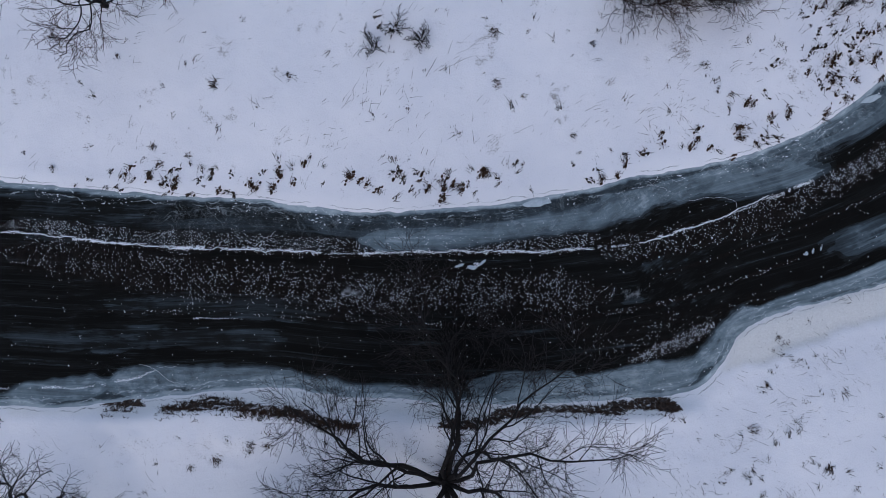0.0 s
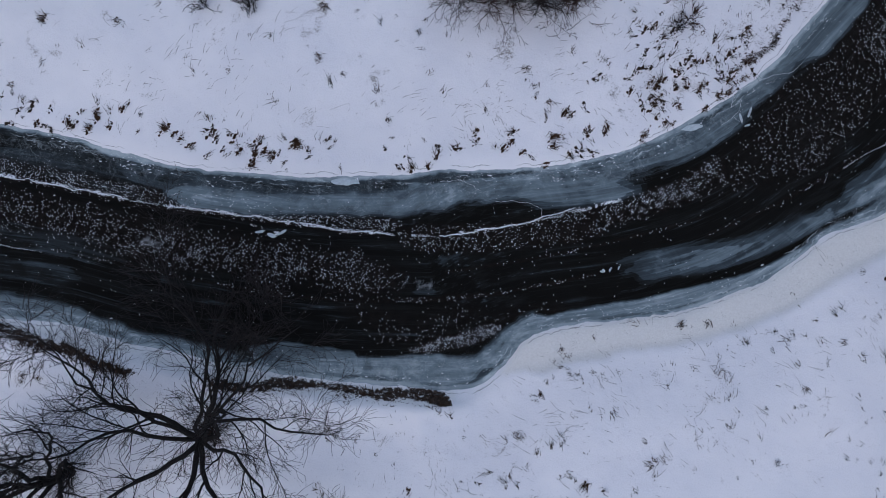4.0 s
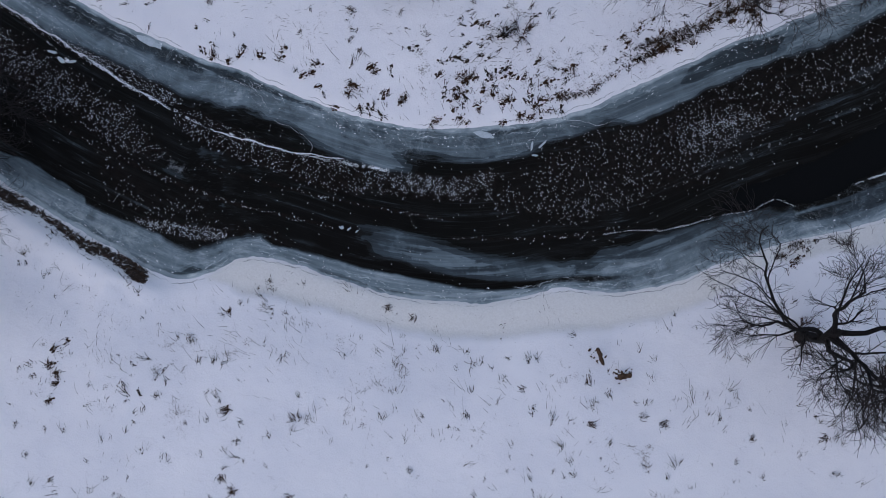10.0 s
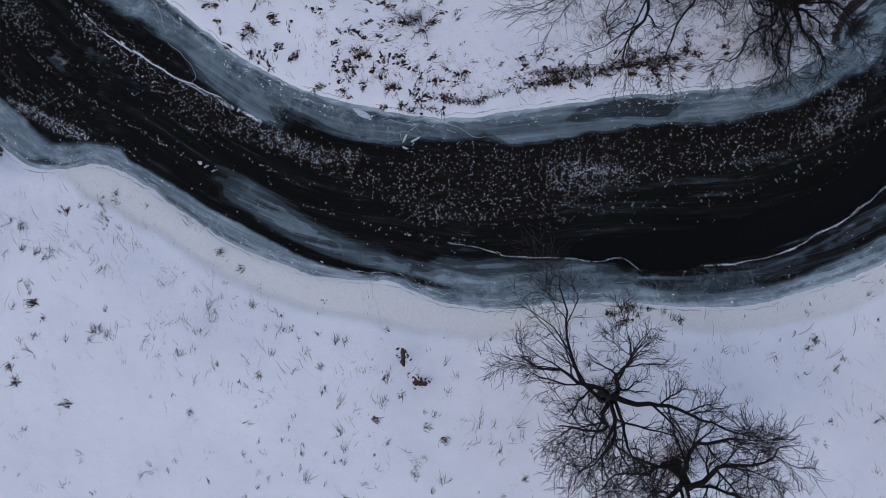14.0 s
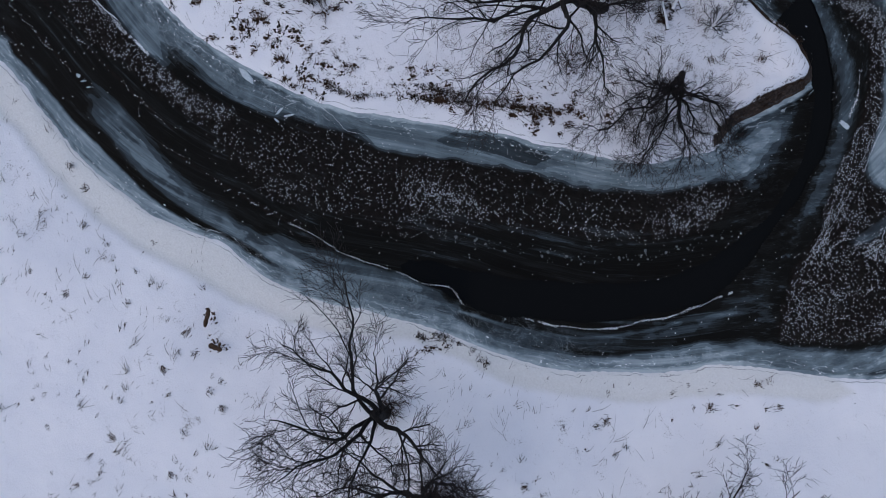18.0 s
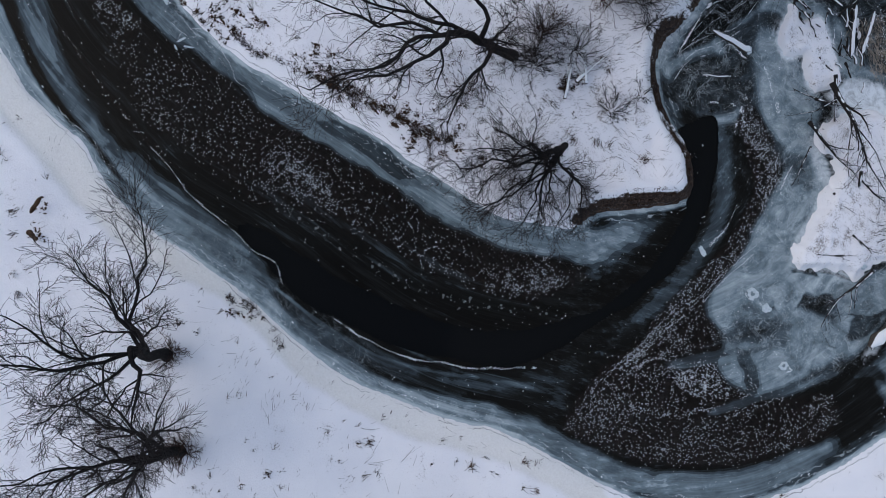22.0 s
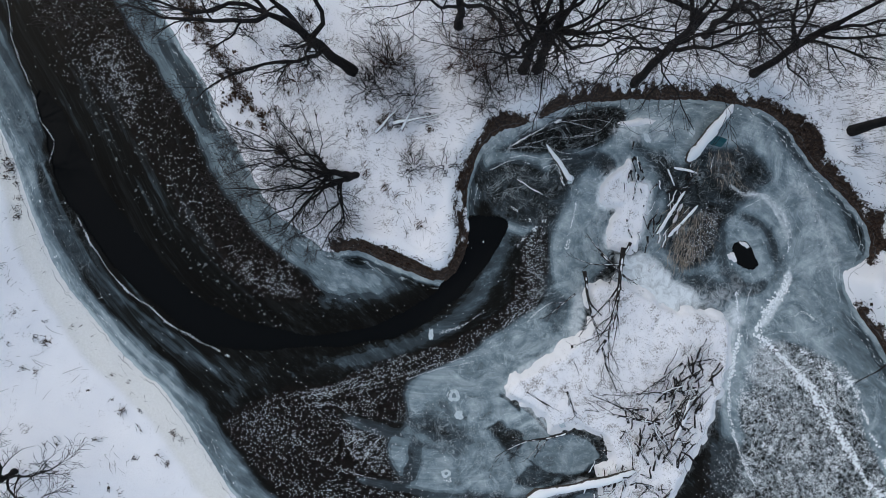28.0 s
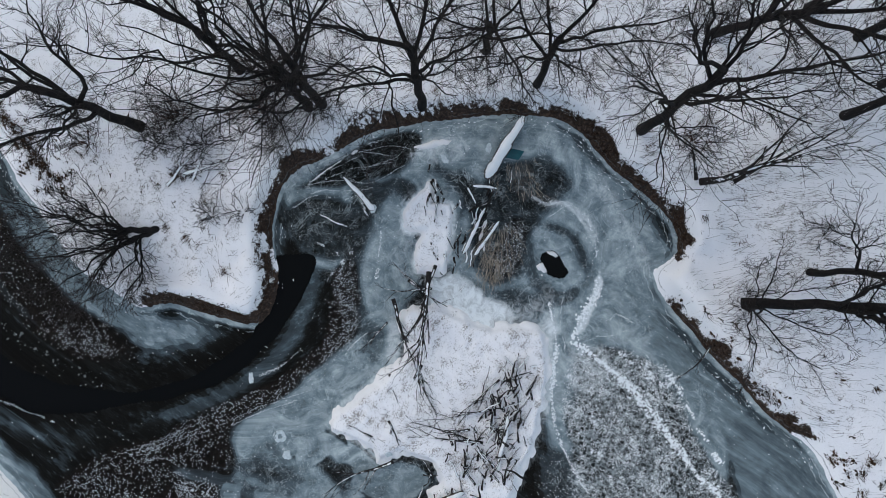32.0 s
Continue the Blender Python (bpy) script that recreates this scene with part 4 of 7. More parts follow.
area('milk', 0.37, 0.06, [(21.96, 29.1), (20.81, 29.88), (19.3, 31.02), (18.33, 32.15), (17.97, 33.32), (18.99, 33.28), (20.18, 32.52), (21.19, 30.87)])
area('milk', 0.53, 0.15, [(20.09, 36.22), (18.04, 36.83), (17.08, 38.5), (17.63, 40.09), (18.92, 39.65), (20.22, 39.21), (21.73, 39.41), (22.91, 38.66), (22.47, 37.38)])
band('milk', 0.96, 0.66, 0.13, [(19.11, 34.41), (19.44, 35.91), (20.74, 36.01)])
area('warm', 0.29, 0.3, [(22.73, 38.04), (21.72, 37.81), (20.53, 38.04), (20.45, 38.48), (21.46, 38.88), (22.64, 38.66)])
area('warm', 0.29, 0.5, [(18.02, 37.41), (17.57, 37.93), (18.16, 38.49), (19.13, 38.42), (18.75, 37.84)])
area('milk', 0.22, 0.5, [(20.11, 39.43), (19.36, 40.4), (19.64, 41.46), (21.2, 42.08), (22.92, 41.85), (23.02, 40.57), (21.84, 39.73)])
area('milk', 0.22, 0.36, [(23.34, 38.33), (22.48, 39.51), (22.49, 40.58), (23.45, 40.78), (23.98, 39.18)])
area('feather', 0.58, 1.0, [(24.53, 42.62), (23.68, 43.8), (23.79, 46.49), (25.61, 48.14), (27.42, 50.31), (29.11, 51.64), (32.23, 45.42), (28.77, 43.93), (26.67, 42.86)])
area('milk', 0.37, 0.10, [(24.53, 42.62), (23.68, 43.8), (23.79, 46.49), (25.61, 48.14), (27.42, 50.31), (29.11, 51.64), (32.23, 45.42), (28.77, 43.93), (26.67, 42.86)])
area('milk', 0.78, 0.06, [(29.17, 42.62), (28.58, 43.52), (29.48, 44.62), (30.21, 45.36), (31.86, 46.16), (33.03, 43.83), (30.6, 42.92)])
area('frost', 1.20, 0.4, [(29.17, 42.62), (28.58, 43.52), (29.48, 44.62), (30.21, 45.36), (31.86, 46.16), (33.03, 43.83), (30.6, 42.92)])
area('milk', 0.16, 0.02, [(26.86, 30.19), (24.6, 30.14), (24.38, 30.57), (25.78, 30.73), (27.5, 30.51)])
band('milk', 1.44, 0.76, 0.32, [(23.84, 29.23), (22.87, 30.09), (23.63, 31.27)])
band('milk', 1.68, 1.77, 0.01, [(29.56, 12.89), (31.22, 15.65), (32.47, 18.54), (33.07, 21.23), (32.82, 23.66), (32.02, 25.92), (30.81, 27.57), (29.49, 28.69), (28.14, 29.31), (26.77, 29.3)])
band('frost', 1.92, 1.68, 0.0, [(29.56, 12.89), (31.22, 15.65), (32.47, 18.54), (33.07, 21.23), (32.82, 23.66), (32.02, 25.92), (30.81, 27.57), (29.49, 28.69), (28.14, 29.31)])
area('water', 0.12, 1.0, [(24.97, 29.29), (24.42, 30.76), (25.81, 30.9), (27.4, 30.59), (29.34, 29.89), (30.96, 28.61), (32.24, 26.98), (33.16, 25.25), (33.88, 23.96), (34.53, 22.65), (34.82, 21.23), (34.31, 19.08), (33.69, 16.89), (32.66, 14.82), (31.84, 13.31), (30.68, 12.08), (29.85, 11.45), (28.71, 10.29), (28.31, 10.79), (29.68, 12.92), (31.4, 15.71), (32.7, 18.61), (33.3, 21.29), (33.05, 23.72), (32.25, 25.99), (31.04, 27.63), (29.72, 28.76), (28.34, 29.49), (26.93, 29.59)])
area('water', 0.07, 1.0, [(21.04, 39.83), (20.76, 40.28), (21.14, 40.86), (21.37, 41.1), (21.66, 40.84), (21.71, 40.41), (21.43, 40.01)])
band('milk', 0.72, 0.40, 0.5, [(26.12, 34.37), (27.56, 35.21), (29.22, 34.56), (30.71, 33.7)])
band('milk', 0.96, 0.76, 0.4, [(24.18, 32.88), (24.61, 34.16), (25.36, 34.8)])
band('milk', 1.20, 0.50, 0.45, [(30.61, 31.78), (29.64, 32.64), (28.15, 33.5), (27.19, 33.83)])
area('white', 1.11, 0.75, [(27.59, 35.68), (26.44, 35.86), (25.69, 35.22), (25.04, 35.44), (24.62, 36.57), (24.69, 37.66), (24.73, 38.48), (24.31, 39.87), (23.94, 40.88), (24.79, 41.3), (26.15, 41.77), (27.6, 42.05), (29.33, 42.3), (30.92, 42.28), (32.08, 42.06), (32.92, 42.47), (36.36, 40.16), (34.51, 39.82), (32.92, 39.34), (31.95, 38.75), (31.68, 39.07), (31.11, 38.73), (30.83, 38.12), (30.96, 37.02), (31.46, 36.33), (31.03, 34.92), (31.19, 34.07), (30.92, 33.81), (29.64, 34.51), (28.68, 35.1)])
area('white', 0.62, 1.0, [(23.53, 35.58), (22.95, 36.37), (23.21, 37.41), (23.57, 38.62), (23.5, 39.91), (23.32, 41.14), (24.19, 41.53), (25.3, 39.15), (25.34, 36.8)])
area('milk', 0.53, 0.14, [(23.16, 28.64), (21.9, 29.92), (21.85, 31.76), (22.74, 32.7), (24.13, 32.02), (24.5, 30.07)])
band('frost', 1.11, 0.62, 0.85, [(23.97, 32.34), (25.43, 32.62), (26.89, 32.9), (28.33, 32.64)])
band('white', 0.34, 0.19, 0.85, [(20.9, 42.39), (21.87, 42.57), (23.1, 42.47), (23.84, 42.29)])
band('white', 0.24, 0.19, 0.7, [(23.47, 40.83), (25.16, 41.71), (27.47, 42.36)])
area('milk', 0.78, 0.2, [(29.01, 42.41), (28.51, 43.49), (29.87, 45.14), (31.06, 43.6)])
area('white', 0.34, 0.3, [(17.91, 34.09), (17.37, 34.9), (18.03, 35.49), (18.78, 34.78), (19.1, 33.87)])
area('snow', 0.77, 1.0, [(27.59, 35.68), (26.44, 35.86), (25.69, 35.22), (25.04, 35.44), (24.62, 36.57), (24.69, 37.66), (24.73, 38.48), (24.31, 39.87), (23.94, 40.88), (24.79, 41.3), (26.15, 41.77), (27.6, 42.05), (29.33, 42.3), (30.92, 42.28), (32.08, 42.06), (32.92, 42.47), (36.36, 40.16), (34.51, 39.82), (32.92, 39.34), (31.95, 38.75), (31.68, 39.07), (31.11, 38.73), (30.83, 38.12), (30.96, 37.02), (31.46, 36.33), (31.13, 35.77), (31.03, 34.92), (31.19, 34.07), (30.92, 33.81), (30.5, 33.86), (29.64, 34.51), (28.68, 35.1)])
area('snow', 0.12, 0.5, [(21.56, 39.76), (21.34, 40.02), (21.73, 40.37), (21.93, 40.31), (21.84, 40.0)])
area('snow', 0.10, 0.4, [(20.82, 39.83), (20.74, 40.21), (20.87, 40.59), (21.09, 40.8), (21.04, 40.57), (20.91, 40.19)])
band('snow', 0.17, 0.10, 0.5, [(21.46, 37.15), (20.85, 37.13), (20.44, 37.14)])
band('snow', 0.10, 0.07, 0.45, [(20.25, 35.9), (20.24, 36.24), (20.57, 36.35)])
band('milk', 0.17, 0.10, 0.12, [(31.09, 34.16), (31.08, 35.08), (31.36, 36.02), (31.57, 36.65), (31.22, 37.14), (31.19, 38.05), (31.51, 38.72), (32.0, 38.64), (32.85, 37.68), (33.34, 37.13)])
area('milk', 0.12, 0.16, [(32.73, 34.17), (32.21, 34.84), (32.25, 35.4), (32.73, 35.5), (32.79, 34.73)])
area('milk', 0.12, 0.18, [(34.05, 36.02), (33.2, 36.4), (33.2, 37.46), (33.74, 37.06), (34.15, 36.46)])
area('milk', 0.09, 0.5, [(31.14, 34.71), (31.29, 35.72), (31.58, 36.47), (32.13, 35.74), (31.83, 35.19)])
band('milk', 1.44, 0.76, 0.3, [(31.77, 31.81), (33.21, 31.97), (33.86, 33.14), (35.16, 33.75)])
band('milk', 0.48, 0.40, 0.12, [(34.39, 31.31), (35.24, 31.79), (36.21, 31.82)])
band('milk', 0.58, 0.35, 0.1, [(32.72, 32.82), (32.44, 34.23), (33.2, 35.42)])
band('milk', 0.62, 0.40, 0.15, [(36.7, 32.7), (35.65, 34.62), (34.85, 36.12)])
band('milk', 0.72, 0.40, 0.05, [(37.37, 31.9), (36.57, 34.14), (35.64, 36.34), (34.3, 38.43)])
band('frost', 0.62, 0.38, 0.3, [(37.85, 29.56), (37.46, 31.92), (36.64, 34.16)])
area('frost', 0.48, 0.35, [(35.19, 26.82), (33.74, 28.4), (32.37, 29.75), (33.64, 30.48), (34.72, 30.17), (35.82, 31.46), (37.36, 30.41), (38.08, 27.9), (36.82, 26.3)])
area('frost', 0.19, 1.0, [(35.56, 28.54), (35.13, 29.17), (35.13, 30.03), (35.83, 30.6), (36.19, 30.21), (36.11, 29.2)])
band('milk', 0.96, 0.76, 0.3, [(25.85, 33.39), (26.97, 34.69), (28.39, 34.96)])
band('milk', 2.40, 1.01, 0.40, [(20.1, 43.72), (21.84, 45.22), (23.28, 47.5), (24.71, 49.75), (26.06, 52.22), (27.03, 54.3), (28.44, 56.52)])
band('milk', 0.38, 0.25, 0.2, [(21.67, 45.67), (22.89, 47.86), (24.39, 50.64), (26.23, 53.77)])
band('milk', 0.62, 0.35, 0.55, [(25.58, 34.37), (26.76, 35.22), (28.31, 35.05), (29.75, 34.29), (31.03, 33.59)])
band('white', 0.53, 0.38, 0.5, [(25.36, 34.8), (26.74, 35.26), (27.72, 35.42)])
band('white', 0.38, 0.29, 0.5, [(30.43, 33.83), (29.22, 34.56), (28.04, 35.32)])
band('white', 0.34, 0.24, 0.6, [(23.88, 40.99), (25.62, 41.77), (27.5, 42.26)])
band('milk', 1.44, 1.01, 0.5, [(23.45, 40.78), (25.49, 42.03), (27.73, 42.85)])
band('white', 0.72, 0.62, 0.35, [(17.15, 40.53), (18.19, 42.22), (19.38, 43.59), (20.59, 44.38)])
band('white', 1.44, 1.20, 0.3, [(24.52, 39.71), (22.92, 40.78), (22.92, 41.85)])
band('white', 0.72, 0.48, 0.4, [(18.02, 34.14), (17.81, 35.11), (17.92, 35.7)])
band('white', 0.58, 0.48, 0.35, [(21.78, 28.48), (21.03, 29.18), (19.95, 30.26), (19.08, 30.91)])
band('white', 0.48, 0.38, 0.5, [(19.03, 39.17), (18.71, 40.08), (18.99, 41.15), (19.96, 41.88)])
area('white', 0.48, 0.4, [(24.31, 42.25), (23.68, 43.53), (24.64, 44.26), (25.81, 43.51), (25.71, 42.66)])
band('milk', 1.44, 0.66, 0.5, [(17.21, 41.48), (18.46, 43.28), (19.6, 44.22), (21.02, 44.58)])
area('milk', 0.47, 0.45, [(21.91, 32.57), (20.72, 33.32), (23.54, 35.24), (25.26, 35.01), (26.22, 34.15), (24.71, 32.88), (23.21, 32.67)])
area('milk', 0.37, 0.3, [(22.79, 36.74), (23.12, 38.23), (22.91, 39.72), (23.56, 40.57), (24.2, 38.75), (24.08, 37.37)])
area('white', 0.40, 0.22, [(19.58, 34.0), (19.84, 35.28), (21.31, 36.14), (22.96, 36.56), (23.78, 35.21), (23.92, 34.23), (22.81, 33.77), (21.11, 33.46)])
area('white', 0.25, 0.95, [(19.62, 34.23), (19.85, 34.63), (20.46, 34.73), (20.19, 35.5), (21.34, 36.08), (22.28, 36.31), (23.09, 36.23), (23.55, 35.12), (22.91, 34.8), (22.02, 34.75), (22.14, 34.27), (22.05, 33.85), (21.27, 33.71), (20.53, 33.92), (20.18, 34.14)])
area('snow', 0.30, 0.80, [(19.71, 34.21), (19.91, 34.6), (20.59, 34.73), (20.29, 35.46), (21.37, 35.99), (22.32, 36.22), (23.22, 36.23), (23.54, 35.17), (22.87, 34.89), (21.89, 34.74), (21.96, 34.26), (21.85, 33.9), (21.28, 33.82), (20.58, 34.0)])
band('snow', 0.35, 0.20, 0.6, [(18.6, 33.21), (18.17, 33.94), (17.76, 34.61)])
band('white', 0.70, 0.40, 0.6, [(18.92, 33.2), (18.17, 33.94), (17.69, 34.66)])
band('snow', 0.12, 0.08, 0.5, [(21.58, 29.48), (20.5, 30.2), (19.52, 30.97)])
band('milk', 0.50, 0.45, 0.22, [(20.78, 39.3), (21.72, 39.55), (22.4, 40.4), (22.39, 41.37), (21.62, 41.96)])
band('milk', 0.50, 0.45, 0.20, [(19.85, 39.35), (19.73, 40.29), (20.23, 41.27), (21.25, 41.94)])
band('milk', 0.60, 0.40, 0.2, [(23.22, 38.74), (23.14, 39.87), (22.84, 40.91)])
band('milk', 0.50, 0.30, 0.42, [(20.43, 39.54), (20.17, 40.47), (20.76, 41.22)])
band('frost', 0.35, 0.20, 0.8, [(18.85, 38.63), (18.77, 39.9), (19.12, 40.81), (19.84, 41.57), (20.69, 42.02)])
band('white', 0.12, 0.10, 0.8, [(18.85, 38.63), (18.95, 39.33), (18.63, 39.97), (19.0, 40.77), (19.41, 41.35)])
area('frost', 0.30, 0.9, [(20.42, 37.98), (19.92, 38.56), (20.88, 39.08), (22.21, 38.98), (22.78, 38.56), (22.31, 38.11)])
band('frost', 0.14, 0.10, 0.95, [(35.49, 26.46), (34.9, 27.2), (34.3, 28.55)])
band('frost', 0.16, 0.10, 0.95, [(36.56, 26.64), (36.94, 27.91), (36.94, 29.24), (36.74, 30.77)])
band('frost', 0.22, 0.15, 0.95, [(35.16, 28.33), (34.83, 29.36), (35.12, 30.33), (35.75, 30.84), (36.49, 30.73)])
area('frost', 0.30, 0.95, [(35.47, 28.75), (35.12, 29.9), (35.69, 30.47), (36.3, 30.45), (36.23, 29.48)])
band('milk', 0.45, 0.60, 0.28, [(35.0, 28.43), (34.66, 30.06), (34.52, 31.96), (33.97, 33.68)])
band('milk', 0.55, 0.65, 0.16, [(34.0, 30.55), (33.68, 32.07), (33.42, 33.83)])
band('milk', 0.30, 0.40, 0.22, [(34.59, 31.54), (35.2, 31.88), (36.15, 31.95)])
band('milk', 0.35, 0.20, 0.28, [(37.03, 29.98), (36.6, 31.59), (36.09, 33.66), (35.48, 35.72)])
band('milk', 0.60, 0.30, 0.05, [(37.24, 31.21), (36.64, 33.51), (35.87, 35.55), (35.04, 36.85)])
area('milk', 0.08, 0.5, [(28.07, 33.32), (27.51, 34.44), (28.77, 34.16), (30.27, 33.87), (31.11, 33.52), (31.44, 34.4), (32.67, 33.95), (32.87, 33.14), (31.73, 32.71), (30.45, 32.86), (29.43, 33.18)])
band('milk', 0.10, 0.08, 0.16, [(31.18, 33.82), (31.18, 34.91), (31.48, 35.92), (31.73, 36.56)])
band('milk', 0.13, 0.08, 0.14, [(31.73, 36.56), (31.08, 37.54), (31.2, 38.51), (31.68, 38.9), (32.57, 38.61), (33.17, 37.39), (33.07, 36.05)])
area('milk', 0.10, 0.42, [(31.99, 36.48), (31.24, 37.56), (31.52, 38.45), (32.5, 38.36), (33.03, 37.37), (32.96, 36.16)])
area('milk', 0.60, 0.36, [(25.1, 49.37), (24.68, 50.99), (26.04, 54.56), (27.37, 56.1), (29.33, 53.85), (27.88, 51.25)])
band('white', 0.30, 0.5, 0.34, [(7.35, -1.07), (8.55, -1.09)])
band('white', 0.30, 0.5, 0.34, [(-4.25, -1.14), (-3.53, -1.17)])
area('milk', 0.45, 0.36, [(35.25, 37.0), (33.98, 38.12), (33.07, 39.17), (34.97, 39.94), (37.28, 40.31), (37.57, 38.69), (36.86, 37.38)])
band('white', 0.45, 0.30, 0.6, [(34.9, 36.59), (34.1, 37.42), (32.65, 38.86)])
band('milk', 0.40, 0.25, 0.12, [(35.67, 35.99), (35.48, 37.04), (36.12, 37.5)])
area('vein', 0.96, 1.0, [(21.46, 28.04), (18.97, 30.86), (15.98, 36.9), (16.44, 40.32), (18.84, 43.59), (23.04, 45.87), (24.36, 48.54), (28.82, 50.66), (31.86, 44.58), (24.63, 41.61), (24.62, 38.43), (25.9, 35.86), (28.9, 35.2), (31.24, 33.7), (30.71, 37.95), (33.15, 37.83), (35.27, 36.22), (35.91, 32.83), (34.23, 30.92), (32.1, 30.92), (29.11, 32.64), (25.68, 33.09), (24.49, 30.09)])
band('vein', 1.92, 1.20, 0.5, [(23.72, 2.79), (26.59, 5.11), (28.85, 7.88), (30.23, 9.82), (33.47, 13.29), (35.8, 17.47)])
band('vein', 1.44, 0.96, 0.6, [(1.58, 1.86), (6.52, 2.74), (11.25, 4.07), (15.81, 5.73), (18.88, 7.85), (21.59, 10.88)])
band('vein', 1.44, 0.96, 0.6, [(-12.65, 2.15), (-7.77, 2.23), (-2.88, 1.94), (1.96, 2.14), (6.73, 3.18), (11.49, 4.23)])
band('vein', 1.20, 0.96, 0.6, [(-14.44, -5.23), (-9.6, -5.15), (-4.73, -5.53), (2.49, -5.52), (7.25, -4.96), (10.79, -4.24)])
ice.field["milk"] = np.maximum(ice.field["milk"], 0.72 * smooth(-0.34, -0.08, ID + 0.12 * fbm(ice.x, ice.y, 2.0, 83, 3)))
ice.field["edge"] = ID
ice.field["north"], ice.field["south"] = NORTH, SOUTH
wet = ID < 0.45
ice.field["milk"] *= 1 - smooth(0.02, 0.4, ice.field["water"])
snow = ice.field["snow"]
IZ = 0.004 * fbm(ice.x, ice.y, 1.0, 41, 3)
water = ice.field["water"]
dry = wet & (water < 0.5)
river_ice = sheet_mesh("river_ice", ice, IZ, dry, {k: ice.field[k] for k in ("milk", "frost", "feather", "warm", "white", "edge", "north", "south", "vein")}, ICE)
tagged(river_ice, "dark clear river ice with milky bands and frost", "river ice", kind="structure")
near = (water > 0.02).astype(float)
for k in range(4):
    near[1:-1, 1:-1] = np.maximum.reduce([near[1:-1, 1:-1], near[:-2, 1:-1], near[2:, 1:-1], near[1:-1, :-2], near[1:-1, 2:]])
open_water = sheet_mesh("open_water", ice, np.full(ID.shape, -0.05), wet & (near > 0), {}, WATER)
tagged(open_water, "black open water between the ice sheets", "water", kind="structure")
loose = smooth(0, 0.3, snow) * (1 - smooth(0.6, 0.95, snow))
iz = -0.10 + 0.46 * smooth(0.05, 1.0, snow) + (0.07 + 0.20 * loose) * smooth(0, 0.2, snow) * (fbm(ice.x, ice.y, 0.75, 43, 4) + 0.5 * vnoise(ice.x, ice.y, 0.22, 97))
iz = np.where(iz > 0.03, 0.03 + (iz - 0.03) * (1 - 0.55 * loose), iz)
island = sheet_mesh("snow_island", ice, iz, wet & (snow > 0.004), {"cream": 0.35 * (1 - smooth(0.3, 0.9, snow)), "litter": 0.5 * smooth(0.5, 1, snow)}, SNOW)
tagged(island, "low snow-covered gravel bar frozen into the ice", "snow bar", kind="structure")


def flakes(name, x, y, z, size, mat, parent=None, long=1.0, turn=None, rng=None, sides=5, tall=0.45):
    """Small lumps of frost, five-sided and low, one after another in one mesh."""
    rng = rng or np.random.RandomState(3)
    n = len(x)
    a = rng.rand(n)[:, None] * 6.28 + np.arange(sides) * (2 * np.pi / sides) + rng.rand(n, sides) * 0.5
    r = size[:, None] * (0.6 + 0.6 * rng.rand(n, sides))
    u, v = r * np.cos(a) * long, r * np.sin(a)
    t = (turn if turn is not None else rng.rand(n) * 6.28)[:, None]
    px, py = x[:, None] + u * np.cos(t) - v * np.sin(t), y[:, None] + u * np.sin(t) + v * np.cos(t)
    ring = np.stack([px, py, np.repeat(z[:, None] + 0.002, sides, 1)], 2)
    top = np.stack([x, y, z + size * tall + 0.004], 1)[:, None]
    verts = np.concatenate([ring, top], 1).reshape(-1, 3)
    k = np.arange(sides)
    f = np.stack([k, (k + 1) % sides, np.full(sides, sides)], 1)
    faces = (f[None] + (sides + 1) * np.arange(n)[:, None, None]).reshape(-1, 3)
    return mesh_of(name, verts, faces, mat, parent, flat=True)


# ---- frost crystals strewn over the ice ----
rng = np.random.RandomState(7)
fr = np.clip(ice.field["frost"], 0, 1) ** 1.6
rows = np.clip(0.95 + 0.75 * vnoise(ALONG + 0.3 * NORTH, 0.33 * NORTH, 0.16, 109), 0.15, 1.7)
lanes = np.clip(0.9 + 0.4 * fbm(3.0 * NORTH, 3.0 * SOUTH, 2.2, 107, 3), 0.12, 1.6)
fr = (2.2 + 320 * fr * (1 - 0.85 * smooth(0.14, 0.28, ice.field["milk"])) * lanes * rows * np.clip(0.95 + 0.22 * fbm(ice.x, ice.y, 0.9, 47, 3), 0.1, 1.5)) * (dry & (ID < -0.12) & (snow < 0.1))
count = rng.poisson(np.clip(fr * 0.06**2, 0, 4.0).ravel())
pick = np.repeat(np.arange(fr.size), count)
fx, fy = ice.x.ravel()[pick] + rng.uniform(-0.03, 0.03, len(pick)), ice.y.ravel()[pick] + rng.uniform(-0.03, 0.03, len(pick))
drift = 2.1 + 0.5 * vnoise(fx, fy, 4.0, 53) + rng.normal(0, 0.35, len(pick))
frost_crystals = flakes("frost_crystals", fx, fy, np.zeros(len(pick)), 0.0118 + 0.014 * rng.rand(len(pick)) ** 2, FROST, long=1.3, turn=drift, rng=rng, sides=4, tall=0.25)
tagged(frost_crystals, "white frost crystals strewn over the dark ice", "frost", kind="stuff")

# hoar frost feathers, longer and lying every way
ft = np.where(dry & (ice.field["feather"] > 0.3), ice.field["feather"] * np.clip(0.7 + 1.0 * fbm(ice.x, ice.y, 0.5, 87, 3), 0.05, 2), 0)
p = ft.ravel() / ft.sum()
core = rng.choice(len(p), 2200, p=p)
spikes = np.repeat(core, 12)
reach = np.repeat(rng.uniform(0.04, 0.13, len(core)) * rng.uniform(0.6, 1.5, len(core)), 12) * rng.uniform(0.3, 1, len(spikes))
turn = np.repeat(rng.uniform(0, 6.28, len(core)), 12) + np.round(rng.uniform(0, 5, len(spikes))) * 1.047 + rng.normal(0, 0.2, len(spikes))
